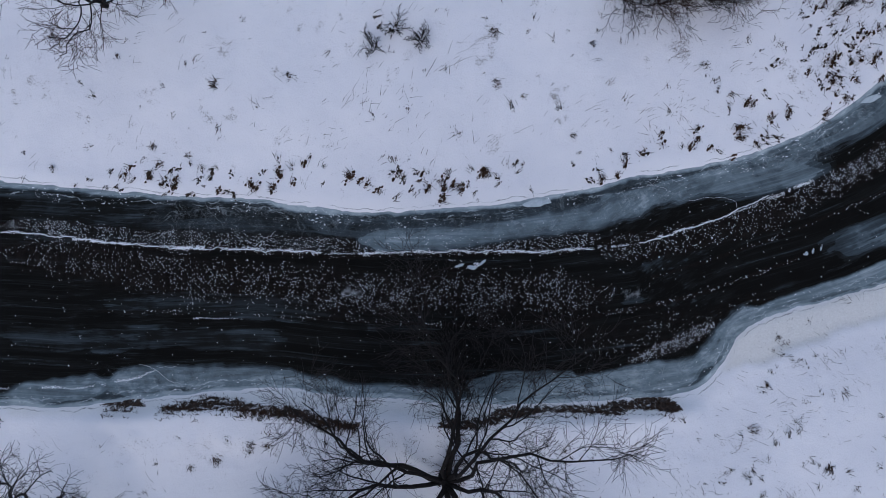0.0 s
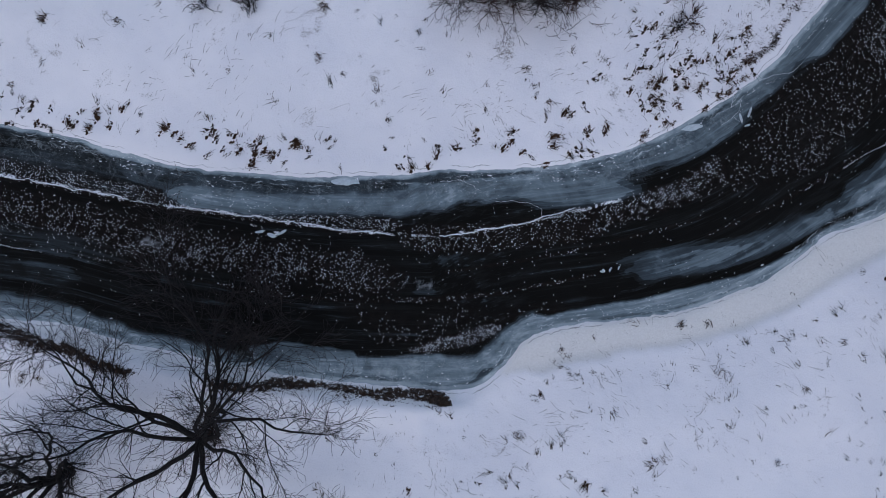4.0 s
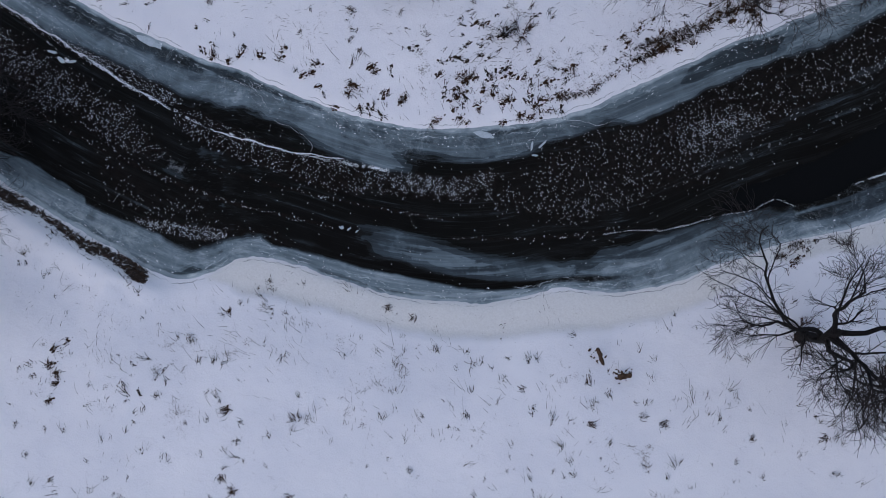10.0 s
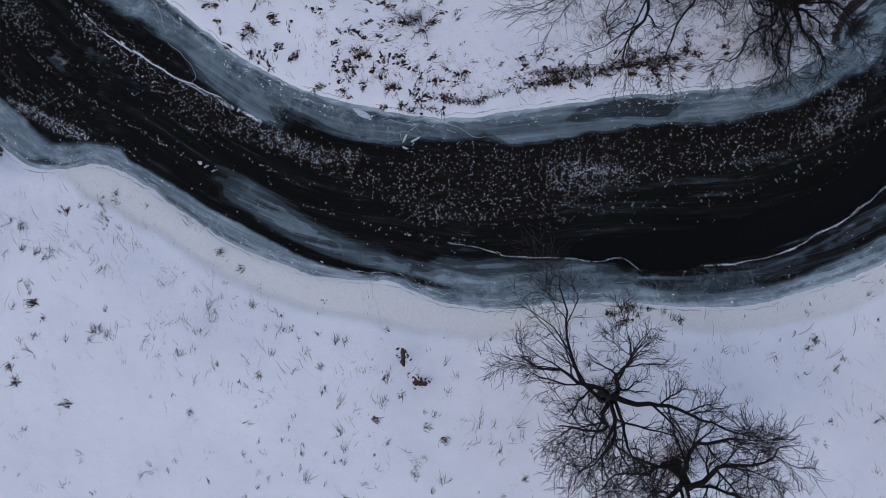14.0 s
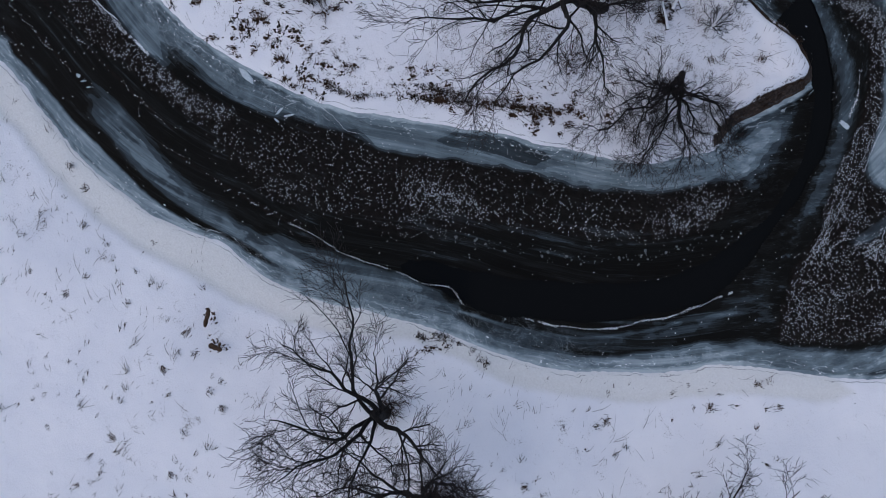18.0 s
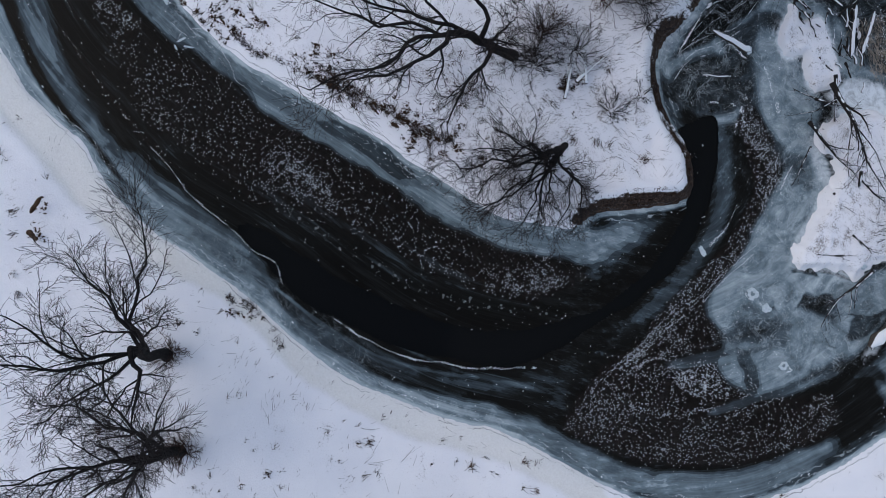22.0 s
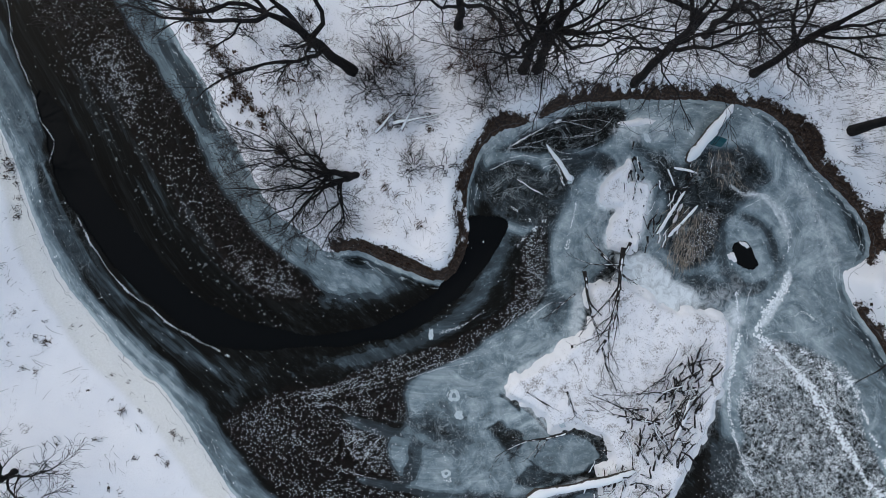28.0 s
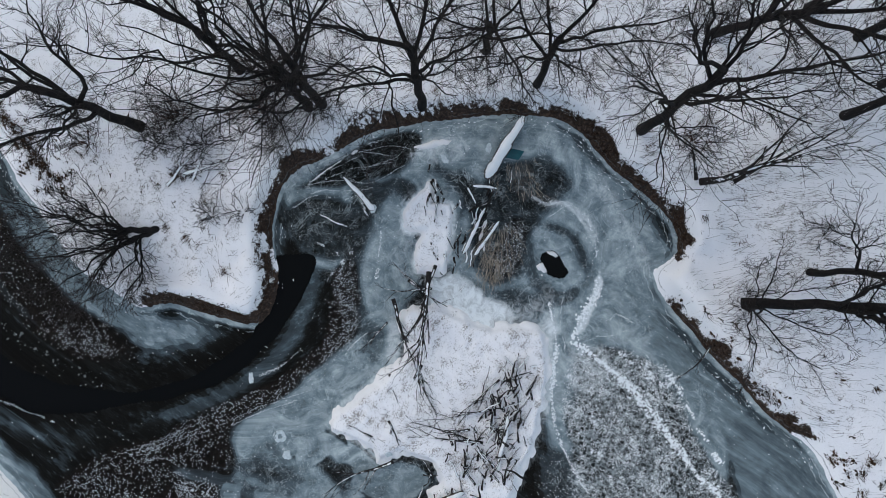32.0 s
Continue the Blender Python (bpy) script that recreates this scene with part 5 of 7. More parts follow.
fx = ice.x.ravel()[spikes] + np.repeat(rng.uniform(-0.05, 0.05, len(core)), 12) + 0.75 * reach * np.cos(turn)
fy = ice.y.ravel()[spikes] + np.repeat(rng.uniform(-0.05, 0.05, len(core)), 12) + 0.75 * reach * np.sin(turn)
grains = rng.choice(len(p), 9000, p=p)
fx, fy = np.concatenate([fx, ice.x.ravel()[grains] + rng.uniform(-0.04, 0.04, len(grains))]), np.concatenate([fy, ice.y.ravel()[grains] + rng.uniform(-0.04, 0.04, len(grains))])
turn = np.concatenate([turn, rng.uniform(0, 6.28, len(grains))])
size = np.concatenate([reach * 0.13, rng.uniform(0.005, 0.012, len(grains))])
hoar = flakes("hoar_frost", fx, fy, np.zeros(len(fx)), size, FROST, long=4.0, turn=turn, rng=rng, sides=3, tall=0.25)
tagged(hoar, "feathered white hoar frost on the ice", "frost", kind="stuff")

RIMS = []


def ridge(width, line):
    """Lumps of white ice along a broken rim."""
    width *= 0.8 if width < 0.18 else 1
    p = smooth_line(line, 0.03)
    r = np.random.RandomState(int(abs(line[0][0] * 100)))
    keep = vnoise(p[:, 0], p[:, 1], 0.18, 61) + 0.6 * vnoise(p[:, 0], p[:, 1], 1.6, 65) > (-0.7 if width > 0.13 and len(line) > 4 else -0.32)
    p = np.repeat(p[keep], 3, axis=0)
    sway = np.stack([fbm(p[:, 0], p[:, 1], 1.1, 63, 3), fbm(p[:, 0], p[:, 1], 1.1, 67, 3)], 1) * 0.12
    thick = 0.55 + 0.6 * np.clip(0.5 + vnoise(p[:, 0], p[:, 1], 0.7, 69), 0, 1.4)
    p = p + sway + r.normal(0, 1, p.shape) * (width * 0.26 * thick)[:, None]
    RIMS.append(np.column_stack([p, width * thick * (0.06 + 0.26 * r.rand(len(p)) ** 2)]))


ridge(0.14, [(-14.98, 0.85), (-12.52, 0.74), (-10.07, 0.62), (-7.64, 0.58), (-5.2, 0.5), (-3.26, 0.49), (-0.36, 0.61), (2.06, 0.65), (4.48, 0.69), (6.4, 0.81), (8.31, 1.06), (10.2, 1.65), (11.62, 2.15), (12.56, 2.53), (13.97, 3.13), (15.73, 3.78)])
ridge(0.14, [(-18.87, 1.23), (-16.45, 1.07), (-14.04, 0.81), (-11.63, 0.65), (-8.75, 0.49)])
ridge(0.10, [(-10.51, -2.34), (-9.46, -2.39), (-8.32, -2.41)])
ridge(0.10, [(-14.45, -5.16), (-13.01, -4.9), (-12.07, -4.55)])
ridge(0.12, [(-18.64, -5.46), (-16.25, -5.38), (-14.35, -5.17), (-12.69, -4.86)])
ridge(0.10, [(8.02, -3.95), (9.53, -3.18), (10.94, -2.7)])
ridge(0.11, [(24.92, 6.69), (25.62, 7.36), (26.54, 8.16)])
ridge(0.11, [(26.65, 8.11), (27.96, 9.41), (29.39, 10.93), (30.0, 11.82), (30.76, 12.08)])
ridge(0.11, [(32.16, 13.47), (32.84, 14.83), (33.69, 16.16), (34.27, 17.53), (34.63, 19.41), (34.77, 20.84), (34.85, 22.75)])
ridge(0.12, [(23.74, 32.19), (24.67, 31.82), (25.44, 31.74)])
ridge(0.07, [(29.84, 32.51), (30.87, 31.32), (31.75, 30.32), (32.84, 29.14), (33.83, 27.93), (35.0, 26.27)])
ridge(0.07, [(30.43, 32.18), (31.46, 30.99), (32.71, 29.6), (33.84, 28.43)])
ridge(0.10, [(28.32, 31.72), (29.24, 31.11), (30.17, 30.13)])
ridge(0.53, [(23.84, 42.24), (22.79, 42.37), (21.9, 42.55), (21.3, 42.52)])
ridge(0.36, [(23.97, 42.3), (24.6, 44.24), (25.67, 46.33), (27.16, 48.62), (27.97, 50.26)])
ridge(0.24, [(23.79, 44.38), (24.22, 45.64), (24.56, 46.64)])
ridge(0.22, [(23.97, 46.57), (25.51, 48.35), (26.63, 49.8)])
ridge(0.22, [(22.74, 40.7), (24.57, 41.74), (26.64, 42.38), (28.48, 43.47), (29.8, 45.03)])
ridge(0.10, [(19.15, 41.09), (19.69, 41.88), (20.9, 42.15)])
ridge(0.10, [(19.14, 39.22), (18.6, 40.03), (18.99, 41.15)])
ridge(0.12, [(12.4, 2.48), (14.0, 3.06), (15.78, 3.81)])
ridge(0.07, [(21.68, 29.5), (20.97, 30.76), (20.61, 31.93), (19.75, 32.85), (19.08, 33.38)])
ridge(0.07, [(21.99, 29.25), (20.97, 29.95), (19.91, 31.05)])
ridge(0.07, [(19.58, 31.16), (18.98, 31.93), (18.79, 32.97), (18.99, 33.55)])
ridge(0.07, [(21.21, 30.07), (20.39, 31.01), (19.53, 32.47)])
ridge(0.07, [(22.76, 29.23), (22.06, 29.82), (21.79, 30.63)])
ridge(0.10, [(32.17, 31.84), (31.97, 31.82), (31.85, 31.95), (31.92, 32.14), (32.14, 32.23), (32.32, 32.13), (32.31, 31.94), (32.17, 31.84)])
ridge(0.10, [(32.32, 32.18), (32.67, 32.44), (32.78, 32.65), (32.59, 32.71), (32.39, 32.46)])
ridge(0.10, [(35.14, 33.05), (34.92, 33.13), (35.02, 33.34), (35.3, 33.53), (35.36, 33.3)])
ridge(0.10, [(19.49, 39.61), (18.75, 40.1), (18.82, 40.93), (19.56, 41.61), (20.18, 41.98)])
ridge(0.07, [(22.17, 41.22), (23.58, 41.58), (24.4, 42.08)])
ridge(0.07, [(22.71, 43.33), (22.39, 43.71), (22.33, 44.21)])
ridge(0.07, [(23.46, 43.16), (23.21, 43.83), (22.72, 44.39)])
ridge(0.07, [(18.71, 39.55), (19.14, 38.96), (19.57, 38.9)])
ridge(0.10, [(20.07, 8.11), (20.46, 7.89), (20.74, 7.85), (20.58, 8.52), (20.39, 8.76)])
ridge(0.07, [(19.59, 8.34), (20.82, 9.53), (21.45, 9.91)])
ridge(0.14, [(3.28, 2.58), (3.89, 2.71), (4.51, 3.01)])
ridge(0.12, [(17.84, 7.18), (18.48, 7.54), (18.65, 7.76)])
ridge(0.12, [(0.66, -0.0), (1.27, -0.08), (1.61, 0.13)])
ridge(0.10, [(-4.32, -1.42), (-3.84, -1.34)])
ridge(0.12, [(26.12, 34.37), (27.08, 33.77), (27.88, 33.5)])
ridge(0.10, [(23.86, 33.52), (24.39, 33.52), (23.05, 33.26), (22.43, 33.14)])
ridge(0.12, [(21.8, 31.17), (21.42, 31.66), (22.02, 32.35)])
ridge(0.10, [(22.66, 30.52), (22.77, 31.65)])
ridge(0.10, [(23.79, 30.68), (23.9, 31.54), (24.3, 32.09)])
ridge(0.07, [(20.17, 30.37), (19.48, 31.37), (19.27, 32.34)])
ridge(0.07, [(22.0, 29.66), (21.6, 30.27), (21.3, 31.19), (20.78, 32.01)])
ridge(0.07, [(19.85, 31.82), (19.25, 32.6), (18.61, 32.96)])
ridge(0.10, [(18.67, 33.39), (18.17, 34.22), (18.07, 34.97)])
ridge(0.10, [(22.66, 43.44), (22.33, 43.68), (22.4, 44.5)])
ridge(0.12, [(25.0, 43.01), (24.96, 43.62), (24.48, 44.05)])
ridge(0.10, [(26.13, 43.4), (26.77, 44.23), (28.16, 44.63), (29.27, 45.57)])
ridge(0.10, [(15.33, 0.67), (15.5, 0.68)])
ridge(0.10, [(15.71, 0.76), (15.77, 0.87)])
ridge(0.10, [(16.04, 0.9), (16.12, 1.03)])
ridge(0.10, [(0.27, 0.19), (1.11, 0.08), (1.55, 0.04)])
rims = np.vstack(RIMS)
ice_rims = flakes("ice_rims", rims[:, 0], rims[:, 1], np.zeros(len(rims)), np.clip(rims[:, 2], 0.007, 0.06), FROST, rng=np.random.RandomState(9), sides=4)
tagged(ice_rims, "thin broken white rims along cracks in the ice", "ice rim", kind="stuff")

# chips of white ice along the shore cracks
r = np.random.RandomState(31)
for line, away, count in ((BANK_N, 1, 2600), (BANK_S, -1, 900)):
    k = r.randint(1, len(line) - 1, count)
    along = line[k + 1] - line[k - 1]
    along /= np.linalg.norm(along, axis=1, keepdims=True)
    out = np.abs(r.normal(0.38, 0.22, count))[:, None] * np.stack([along[:, 1], -along[:, 0]], 1) * away
    c = line[k] + along * r.uniform(-0.3, 0.3, (count, 1)) + out
    keep = vnoise(c[:, 0], c[:, 1], 1.4, 105) > 0.05
    c, a = c[keep], np.arctan2(along[keep, 1], along[keep, 0]) + r.normal(0, 0.4, keep.sum())
    chips = flakes("ice_chips", c[:, 0], c[:, 1], np.zeros(len(c)), 0.006 + 0.022 * r.rand(len(c)) ** 3, FROST, rng=r, long=3.0, turn=a, sides=4, tall=0.2)
    tagged(chips, "chips of white ice along the shore", "ice chips", kind="stuff")

# a string of pale bubbles caught in the dark ice
r = np.random.RandomState(77)
string = smooth_line([(27.61, 12.14), (28.83, 13.92), (29.63, 15.27), (30.54, 16.6), (31.34, 17.94), (31.96, 19.79), (32.27, 21.2), (32.47, 22.62), (32.43, 24.07)], 0.12)
string = np.repeat(string, 2, axis=0) + r.normal(0, 0.13, (2 * len(string), 2))
string = string[r.rand(len(string)) < 0.55]
bubbles = flakes("ice_bubbles", string[:, 0], string[:, 1], np.zeros(len(string)), 0.015 + 0.075 * r.rand(len(string)) ** 3, BUBBLE, rng=r, tall=0.05)
tagged(bubbles, "string of pale gas bubbles frozen into dark ice", "bubbles", kind="stuff")


# ---- leafless trees ----
def tubes(name, runs, sides, mat, parent=None, label=""):
    """Tapered tubes along many runs of (points, radii), all in one mesh."""
    verts, faces, base = [], [], 0
    by = {}
    for pts, rad in runs:
        if np.ndim(pts) == 2:
            pts, rad = [pts], [rad]
        by.setdefault(np.shape(pts)[1], []).append((np.asarray(pts, float), np.asarray(rad, float)))
    ang = np.arange(sides) * 2 * np.pi / sides
    for k, some in by.items():
        P = np.concatenate([s[0] for s in some])
        R = np.concatenate([s[1] for s in some])
        T = np.gradient(P, axis=1)
        T /= np.linalg.norm(T, axis=2, keepdims=True) + 1e-9
        ref = np.where(np.abs(T[:, :1, 2:3]) > 0.8, np.array([1.0, 0.2, 0]), np.array([0.1, 0.2, 1.0]))
        U = np.cross(T, np.broadcast_to(ref, T.shape))
        U /= np.linalg.norm(U, axis=2, keepdims=True) + 1e-9
        V = np.cross(T, U)
        ring = P[:, :, None] + R[:, :, None, None] * (np.cos(ang)[:, None] * U[:, :, None] + np.sin(ang)[:, None] * V[:, :, None])
        n = len(P)
        verts.append(ring.reshape(-1, 3))
        ids = base + np.arange(n * k * sides).reshape(n, k, sides)
        a, b = ids[:, :-1], ids[:, 1:]
        faces.append(np.stack([a, np.roll(a, -1, 2), np.roll(b, -1, 2), b], -1).reshape(-1, 4))
        for cap in (ids[:, 0, ::-1], ids[:, -1]):
            if sides == 4:
                faces.append(cap)
            elif sides > 4:
                h = sides // 2
                for q in range(1, h):
                    faces.append(np.stack([cap[:, 0], cap[:, 2 * q - 1], cap[:, 2 * q], cap[:, (2 * q + 1) % sides]], 1))
        base += n * k * sides
    return mesh_of(name, np.vstack(verts), np.vstack(faces), mat, parent, label)


def grow(r, p, d, length, k, wiggle, lift, r0, r1, hold=0.3):
    """A crooked run from p along d: its points and radii."""
    pts, rad = [p.copy()], [r0]
    aim = d / np.linalg.norm(d)
    d = aim
    for i in range(k):
        d = (1 - hold) * d + hold * aim + r.normal(0, wiggle, 3) + np.array([0, 0, lift])
        d /= np.linalg.norm(d)
        p = p + d * (length / k)
        pts.append(p)
        rad.append(r0 + (r1 - r0) * ((i + 1) / k) ** 0.8)
    return pts, rad


def sprout(r, run, n, lengths, k, wiggle, lift, spread, thin, start=0.25):
    """n side shoots along each of the runs (points and radii of one run, or of many alike)."""
    P, R = np.asarray(run[0], float), np.asarray(run[1], float)
    if P.ndim == 2:
        P, R = P[None], R[None]
    N, K = R.shape
    f = np.minimum(start + (1 - start) * (np.arange(n) + 0.3 + 0.7 * r.rand(N, n)) / n, 0.999)
    i = (f * (K - 1)).astype(int)
    w = f * (K - 1) - i
    q = np.arange(N)[:, None]
    p = P[q, i] * (1 - w)[..., None] + P[q, i + 1] * w[..., None]
    rr = R[q, i] * (1 - w) + R[q, i + 1] * w
    d = P[q, i + 1] - P[q, i]
    d /= np.linalg.norm(d, axis=2, keepdims=True) + 1e-9
    side = np.cross(d, r.normal(0, 1, d.shape))
    side /= np.linalg.norm(side, axis=2, keepdims=True) + 1e-9
    d = (d + side * spread * (0.7 + 0.6 * r.rand(N, n, 1))).reshape(-1, 3)
    length = (lengths * (1.15 - 0.6 * f) * (0.6 + 0.7 * r.rand(N, n))).reshape(-1)
    r0 = np.maximum(rr * thin, 0.0075).reshape(-1)
    r1 = np.maximum(rr * thin * 0.35, 0.005).reshape(-1)
    aim = d / (np.linalg.norm(d, axis=1, keepdims=True) + 1e-9)
    d, p = aim, p.reshape(-1, 3)
    pts, rad = [p], [r0]
    for j in range(k):
        d = 0.7 * d + 0.3 * aim + r.normal(0, wiggle, d.shape) + np.array([0, 0, lift])
        d /= np.linalg.norm(d, axis=1, keepdims=True) + 1e-9
        p = p + d * (length / k)[:, None]
        pts.append(p)
        rad.append(r0 + (r1 - r0) * ((j + 1) / k) ** 0.8)
    return np.stack(pts, 1), np.stack(rad, 1)


def tree(place, height, reach, limbs, trunk_r, fork, lean=(0, 0), seed=1, twig=TWIG, dense=0.86, label="", azimuths=None, wig=0.27):
    """A bare tree: trunk to the fork, limbs that spread to the reach, branches and a crown of twigs."""
    r = np.random.RandomState(seed)
    x, y = place
    z = float(height_at(x, y)) - 0.12
    root = new("tree")
    root.location = (x, y, z)
    top = np.array([lean[0] * fork, lean[1] * fork, height * fork])
    n = 6
    trunk = [[np.array([0.0, 0.0, 0.0]) + top * i / n + r.normal(0, 0.05, 3) * (i > 0) for i in range(n + 1)], [trunk_r * (1.35 if i == 0 else 1.05 - 0.3 * i / n) for i in range(n + 1)]]
    tubes("trunk", [trunk], 8, BARK, root)
    twigs = []
    for j in range(limbs):
        a = radians(azimuths[j]) if azimuths else 2 * np.pi * (j + 0.5 * r.rand()) / limbs + seed
        low = max(0.45, 1 - 0.55 * (limbs - j) / limbs) if j < limbs - 1 else 0.999
        i = low * n
        p = trunk[0][int(i)] + (trunk[0][min(n, int(i) + 1)] - trunk[0][int(i)]) * (i - int(i))
        rise = height * (1 - fork * low) * (0.38 + 0.62 * r.rand())
        out = reach * (0.75 + 0.35 * r.rand())
        d = np.array([out * np.cos(a) + lean[0] * (1 - fork), out * np.sin(a) + lean[1] * (1 - fork), rise])
        run = grow(r, p, d, np.linalg.norm(d) * 1.12, 12, wig, 0.0, trunk_r * (0.36 + 0.22 * r.rand()), 0.014, 0.42)
        limb = tubes("limb", [run], 6, BARK, root)
        L = np.linalg.norm(d)
        second = sprout(r, run, 9, 0.42 * L, 7, 0.18, 0.02, 0.9, 0.6, 0.18)
        for s in zip(*second):
            tubes("branch", [s], 5, BARK, limb)
        third = sprout(r, second, int(7 * dense), 0.19 * L, 4, 0.19, 0.02, 0.9, 0.6, 0.12)
        twigs += [third, sprout(r, third, int(4 * dense), 0.11 * L, 2, 0.22, 0.01, 0.8, 0.75, 0.1)]
    tagged(tubes("crown", twigs, 3, twig, root), kind="stuff")
    return tagged(root, label or "tall leafless tree with dark bark standing in snow", "tree", group="bare trees along the river")


def shrub(place, reach, height, stems, seed, twig=TWIG, label=""):
    """A bare shrub: many thin stems from one root, twigged to the tips."""
    r = np.random.RandomState(seed)
    x, y = place
    root = new("shrub")
    root.location = (x, y, float(height_at(x, y)) - 0.05)
    main, twigs = [], []
    for j in range(stems):
        a = 2 * np.pi * (j + r.rand()) / stems
        out = reach * (0.35 + 0.7 * r.rand())
        d = np.array([out * np.cos(a), out * np.sin(a), height * (0.5 + 0.5 * r.rand())])
        run = grow(r, np.array([0.06 * np.cos(a), 0.06 * np.sin(a), 0.0]), d, np.linalg.norm(d), 6, 0.28, 0.0, 0.018, 0.006)
        main.append(run)
        s = sprout(r, run, 5, 0.45 * np.linalg.norm(d), 3, 0.2, 0.02, 0.7, 0.7, 0.2)
        twigs += [s, sprout(r, s, 3, 0.2 * np.linalg.norm(d), 3, 0.2, 0.02, 0.7, 0.8, 0.1)]
    for run in main:
        tubes("stem", [run], 4, twig, root)
    tagged(tubes("crown", twigs, 3, twig, root), kind="stuff")
    return tagged(root, label or "leafless shrub with thin dark twigs in the snow", "shrub", group="bare shrubs")


tree((0.23, -8.60), 6.6, 6.0, 12, 0.24, 0.16, seed=3, dense=1.3, wig=0.26, azimuths=[178, 160, 143, 126, 96, 62, 44, 24, 4, -35, -90, -140], label="wide-spreading leafless tree at the edge of the bank")
tree((-5.06, -10.98), 7.0, 3.2, 9, 0.2, 0.2, (-1.0, -0.6), seed=5)
tree((-15.6, -9.9), 6.5, 3.2, 9, 0.14, 0.2, seed=6)
tree((-6.72, -10.47), 4.2, 1.3, 7, 0.06, 0.2, seed=7)
tree((-14.1, 10.7), 6.0, 2.4, 8, 0.09, 0.25, (0.4, -1.2), seed=8, twig=REDTWIG)
tree((33.75, 7.45), 7.5, 3.0, 7, 0.21, 0.42, (-1.6, 0.3), seed=12, wig=0.2, dense=1.3, azimuths=[172, 196, 150, 226, 287, 322, 20], label="spreading leafless tree with tangled growth at its foot")
tree((37.65, 7.99), 7.5, 2.8, 8, 0.21, 0.40, (-1.4, -1.0), seed=15, wig=0.2, dense=1.3, azimuths=[180, 215, 250, 140, 290, 330, 60, 100], label="spreading leafless tree with tangled growth at its foot")
tree((42.74, 17.31), 5.5, 2.6, 7, 0.12, 0.2, seed=14)
tree((25.62, 24.25), 2.3, 1.9, 8, 0.11, 0.3, (2.6, -2.0), seed=18, dense=1.0, label="leafless tree leaning out over the ice")
tree((25.55, 24.30), 2.2, 2.4, 9, 0.14, 0.35, (1.9, -3.4), seed=17, dense=1.0, label="leafless tree leaning out over the ice")
tree((21.80, 22.30), 6.8, 3.4, 9, 0.20, 0.45, (0.2, -5.2), seed=19, dense=1.0, label="leafless tree leaning over the snowy point")
tree((18.34, 29.06), 12.0, 3.0, 8, 0.18, 0.45, seed=23, dense=0.6, wig=0.15)
tree((18.65, 28.55), 12.0, 3.2, 8, 0.17, 0.42, seed=29, dense=0.6, wig=0.15)
tree((18.17, 25.35), 11.0, 3.4, 8, 0.17, 0.4, seed=31, dense=0.6, wig=0.15)
tree((16.94, 32.93), 11.5, 3.6, 8, 0.17, 0.6, seed=37, wig=0.15)
tree((13.93, 34.69), 9.0, 3.0, 7, 0.14, 0.35, seed=39, wig=0.15)
tree((14.54, 37.15), 11, 3.0, 8, 0.15, 0.5, seed=41, wig=0.15)
tree((14.85, 41.83), 12.5, 3.2, 9, 0.19, 0.6, seed=43, wig=0.15)
tree((10.0, 43.3), 11.0, 3.2, 8, 0.18, 0.45, (1.0, 4.0), seed=47, wig=0.15)
tree((11.47, 49.44), 11.0, 2.6, 7, 0.18, 0.5, seed=53, dense=1.0, wig=0.15)
tree((20.17, 48.23), 5.5, 2.4, 7, 0.22, 0.6, (-2.5, 6.5), seed=59, label="thick leafless tree leaning far over the snow")
tree((18.00, 50.26), 11.0, 2.0, 5, 0.13, 0.55, seed=61, wig=0.15)
tree((20.2, 48.34), 4.6, 2.1, 7, 0.08, 0.3, seed=81, wig=0.2, dense=0.75, label="small leafless tree with drooping limbs in the snow")
tree((7.78, 46.57), 10.5, 3.0, 8, 0.15, 0.4, seed=71, dense=1.0, wig=0.15)
tree((9.76, 50.42), 10.5, 3.0, 8, 0.15, 0.4, seed=73, dense=1.0, wig=0.15)
tree((8.19, 48.91), 11.0, 3.0, 7, 0.18, 0.45, seed=67, dense=1.0, wig=0.15)

for k, (place, reach, high, stems) in enumerate([((21.69, 23.26), 1.1, 1.2, 16), ((19.05, 26.06), 1.5, 1.8, 22), ((19.82, 27.73), 1.2, 1.3, 18), ((24.23, 26.29), 0.9, 0.9, 16), ((20.67, 23.67), 1.2, 1.4, 18), ((20.69, 27.87), 1.0, 1.1, 14), ((7.55, 11.18), 1.7, 2.0, 34), ((8.85, 11.08), 1.3, 2.0, 36), ((9.91, 11.33), 1.6, 2.4, 42), ((10.97, 11.34), 1.4, 2.2, 38), ((12.27, 11.60), 1.4, 2.0, 34), ((-3.02, 9.03), 0.6, 0.7, 14), ((-1.02, 9.36), 0.5, 0.6, 22), ((17.73, 26.93), 1.6, 2.0, 26), ((18.59, 28.92), 1.5, 1.6, 24), ((22.25, 23.15), 1.1, 1.2, 18), ((19.42, 26.72), 1.3, 1.5, 20), ((21.64, 24.98), 1.2, 1.4, 20), ((20.94, 23.42), 1.4, 1.6, 22), ((23.15, 20.26), 0.9, 0.9, 14), ((-2.09, 9.87), 0.6, 0.8, 12), ((16.74, 11.17), 0.6, 0.7, 12), ((14.54, 44.05), 1.2, 1.3, 16), ((23.67, 27.51), 0.7, 0.8, 10), ((16.46, 50.33), 0.8, 0.8, 9), ((17.29, 11.61), 0.6, 0.6, 12), ((22.25, 17.44), 0.8, 0.8, 12)]):
    shrub(place, reach, high, stems, 100 + k, REDTWIG if k % 3 == 1 else TWIG)
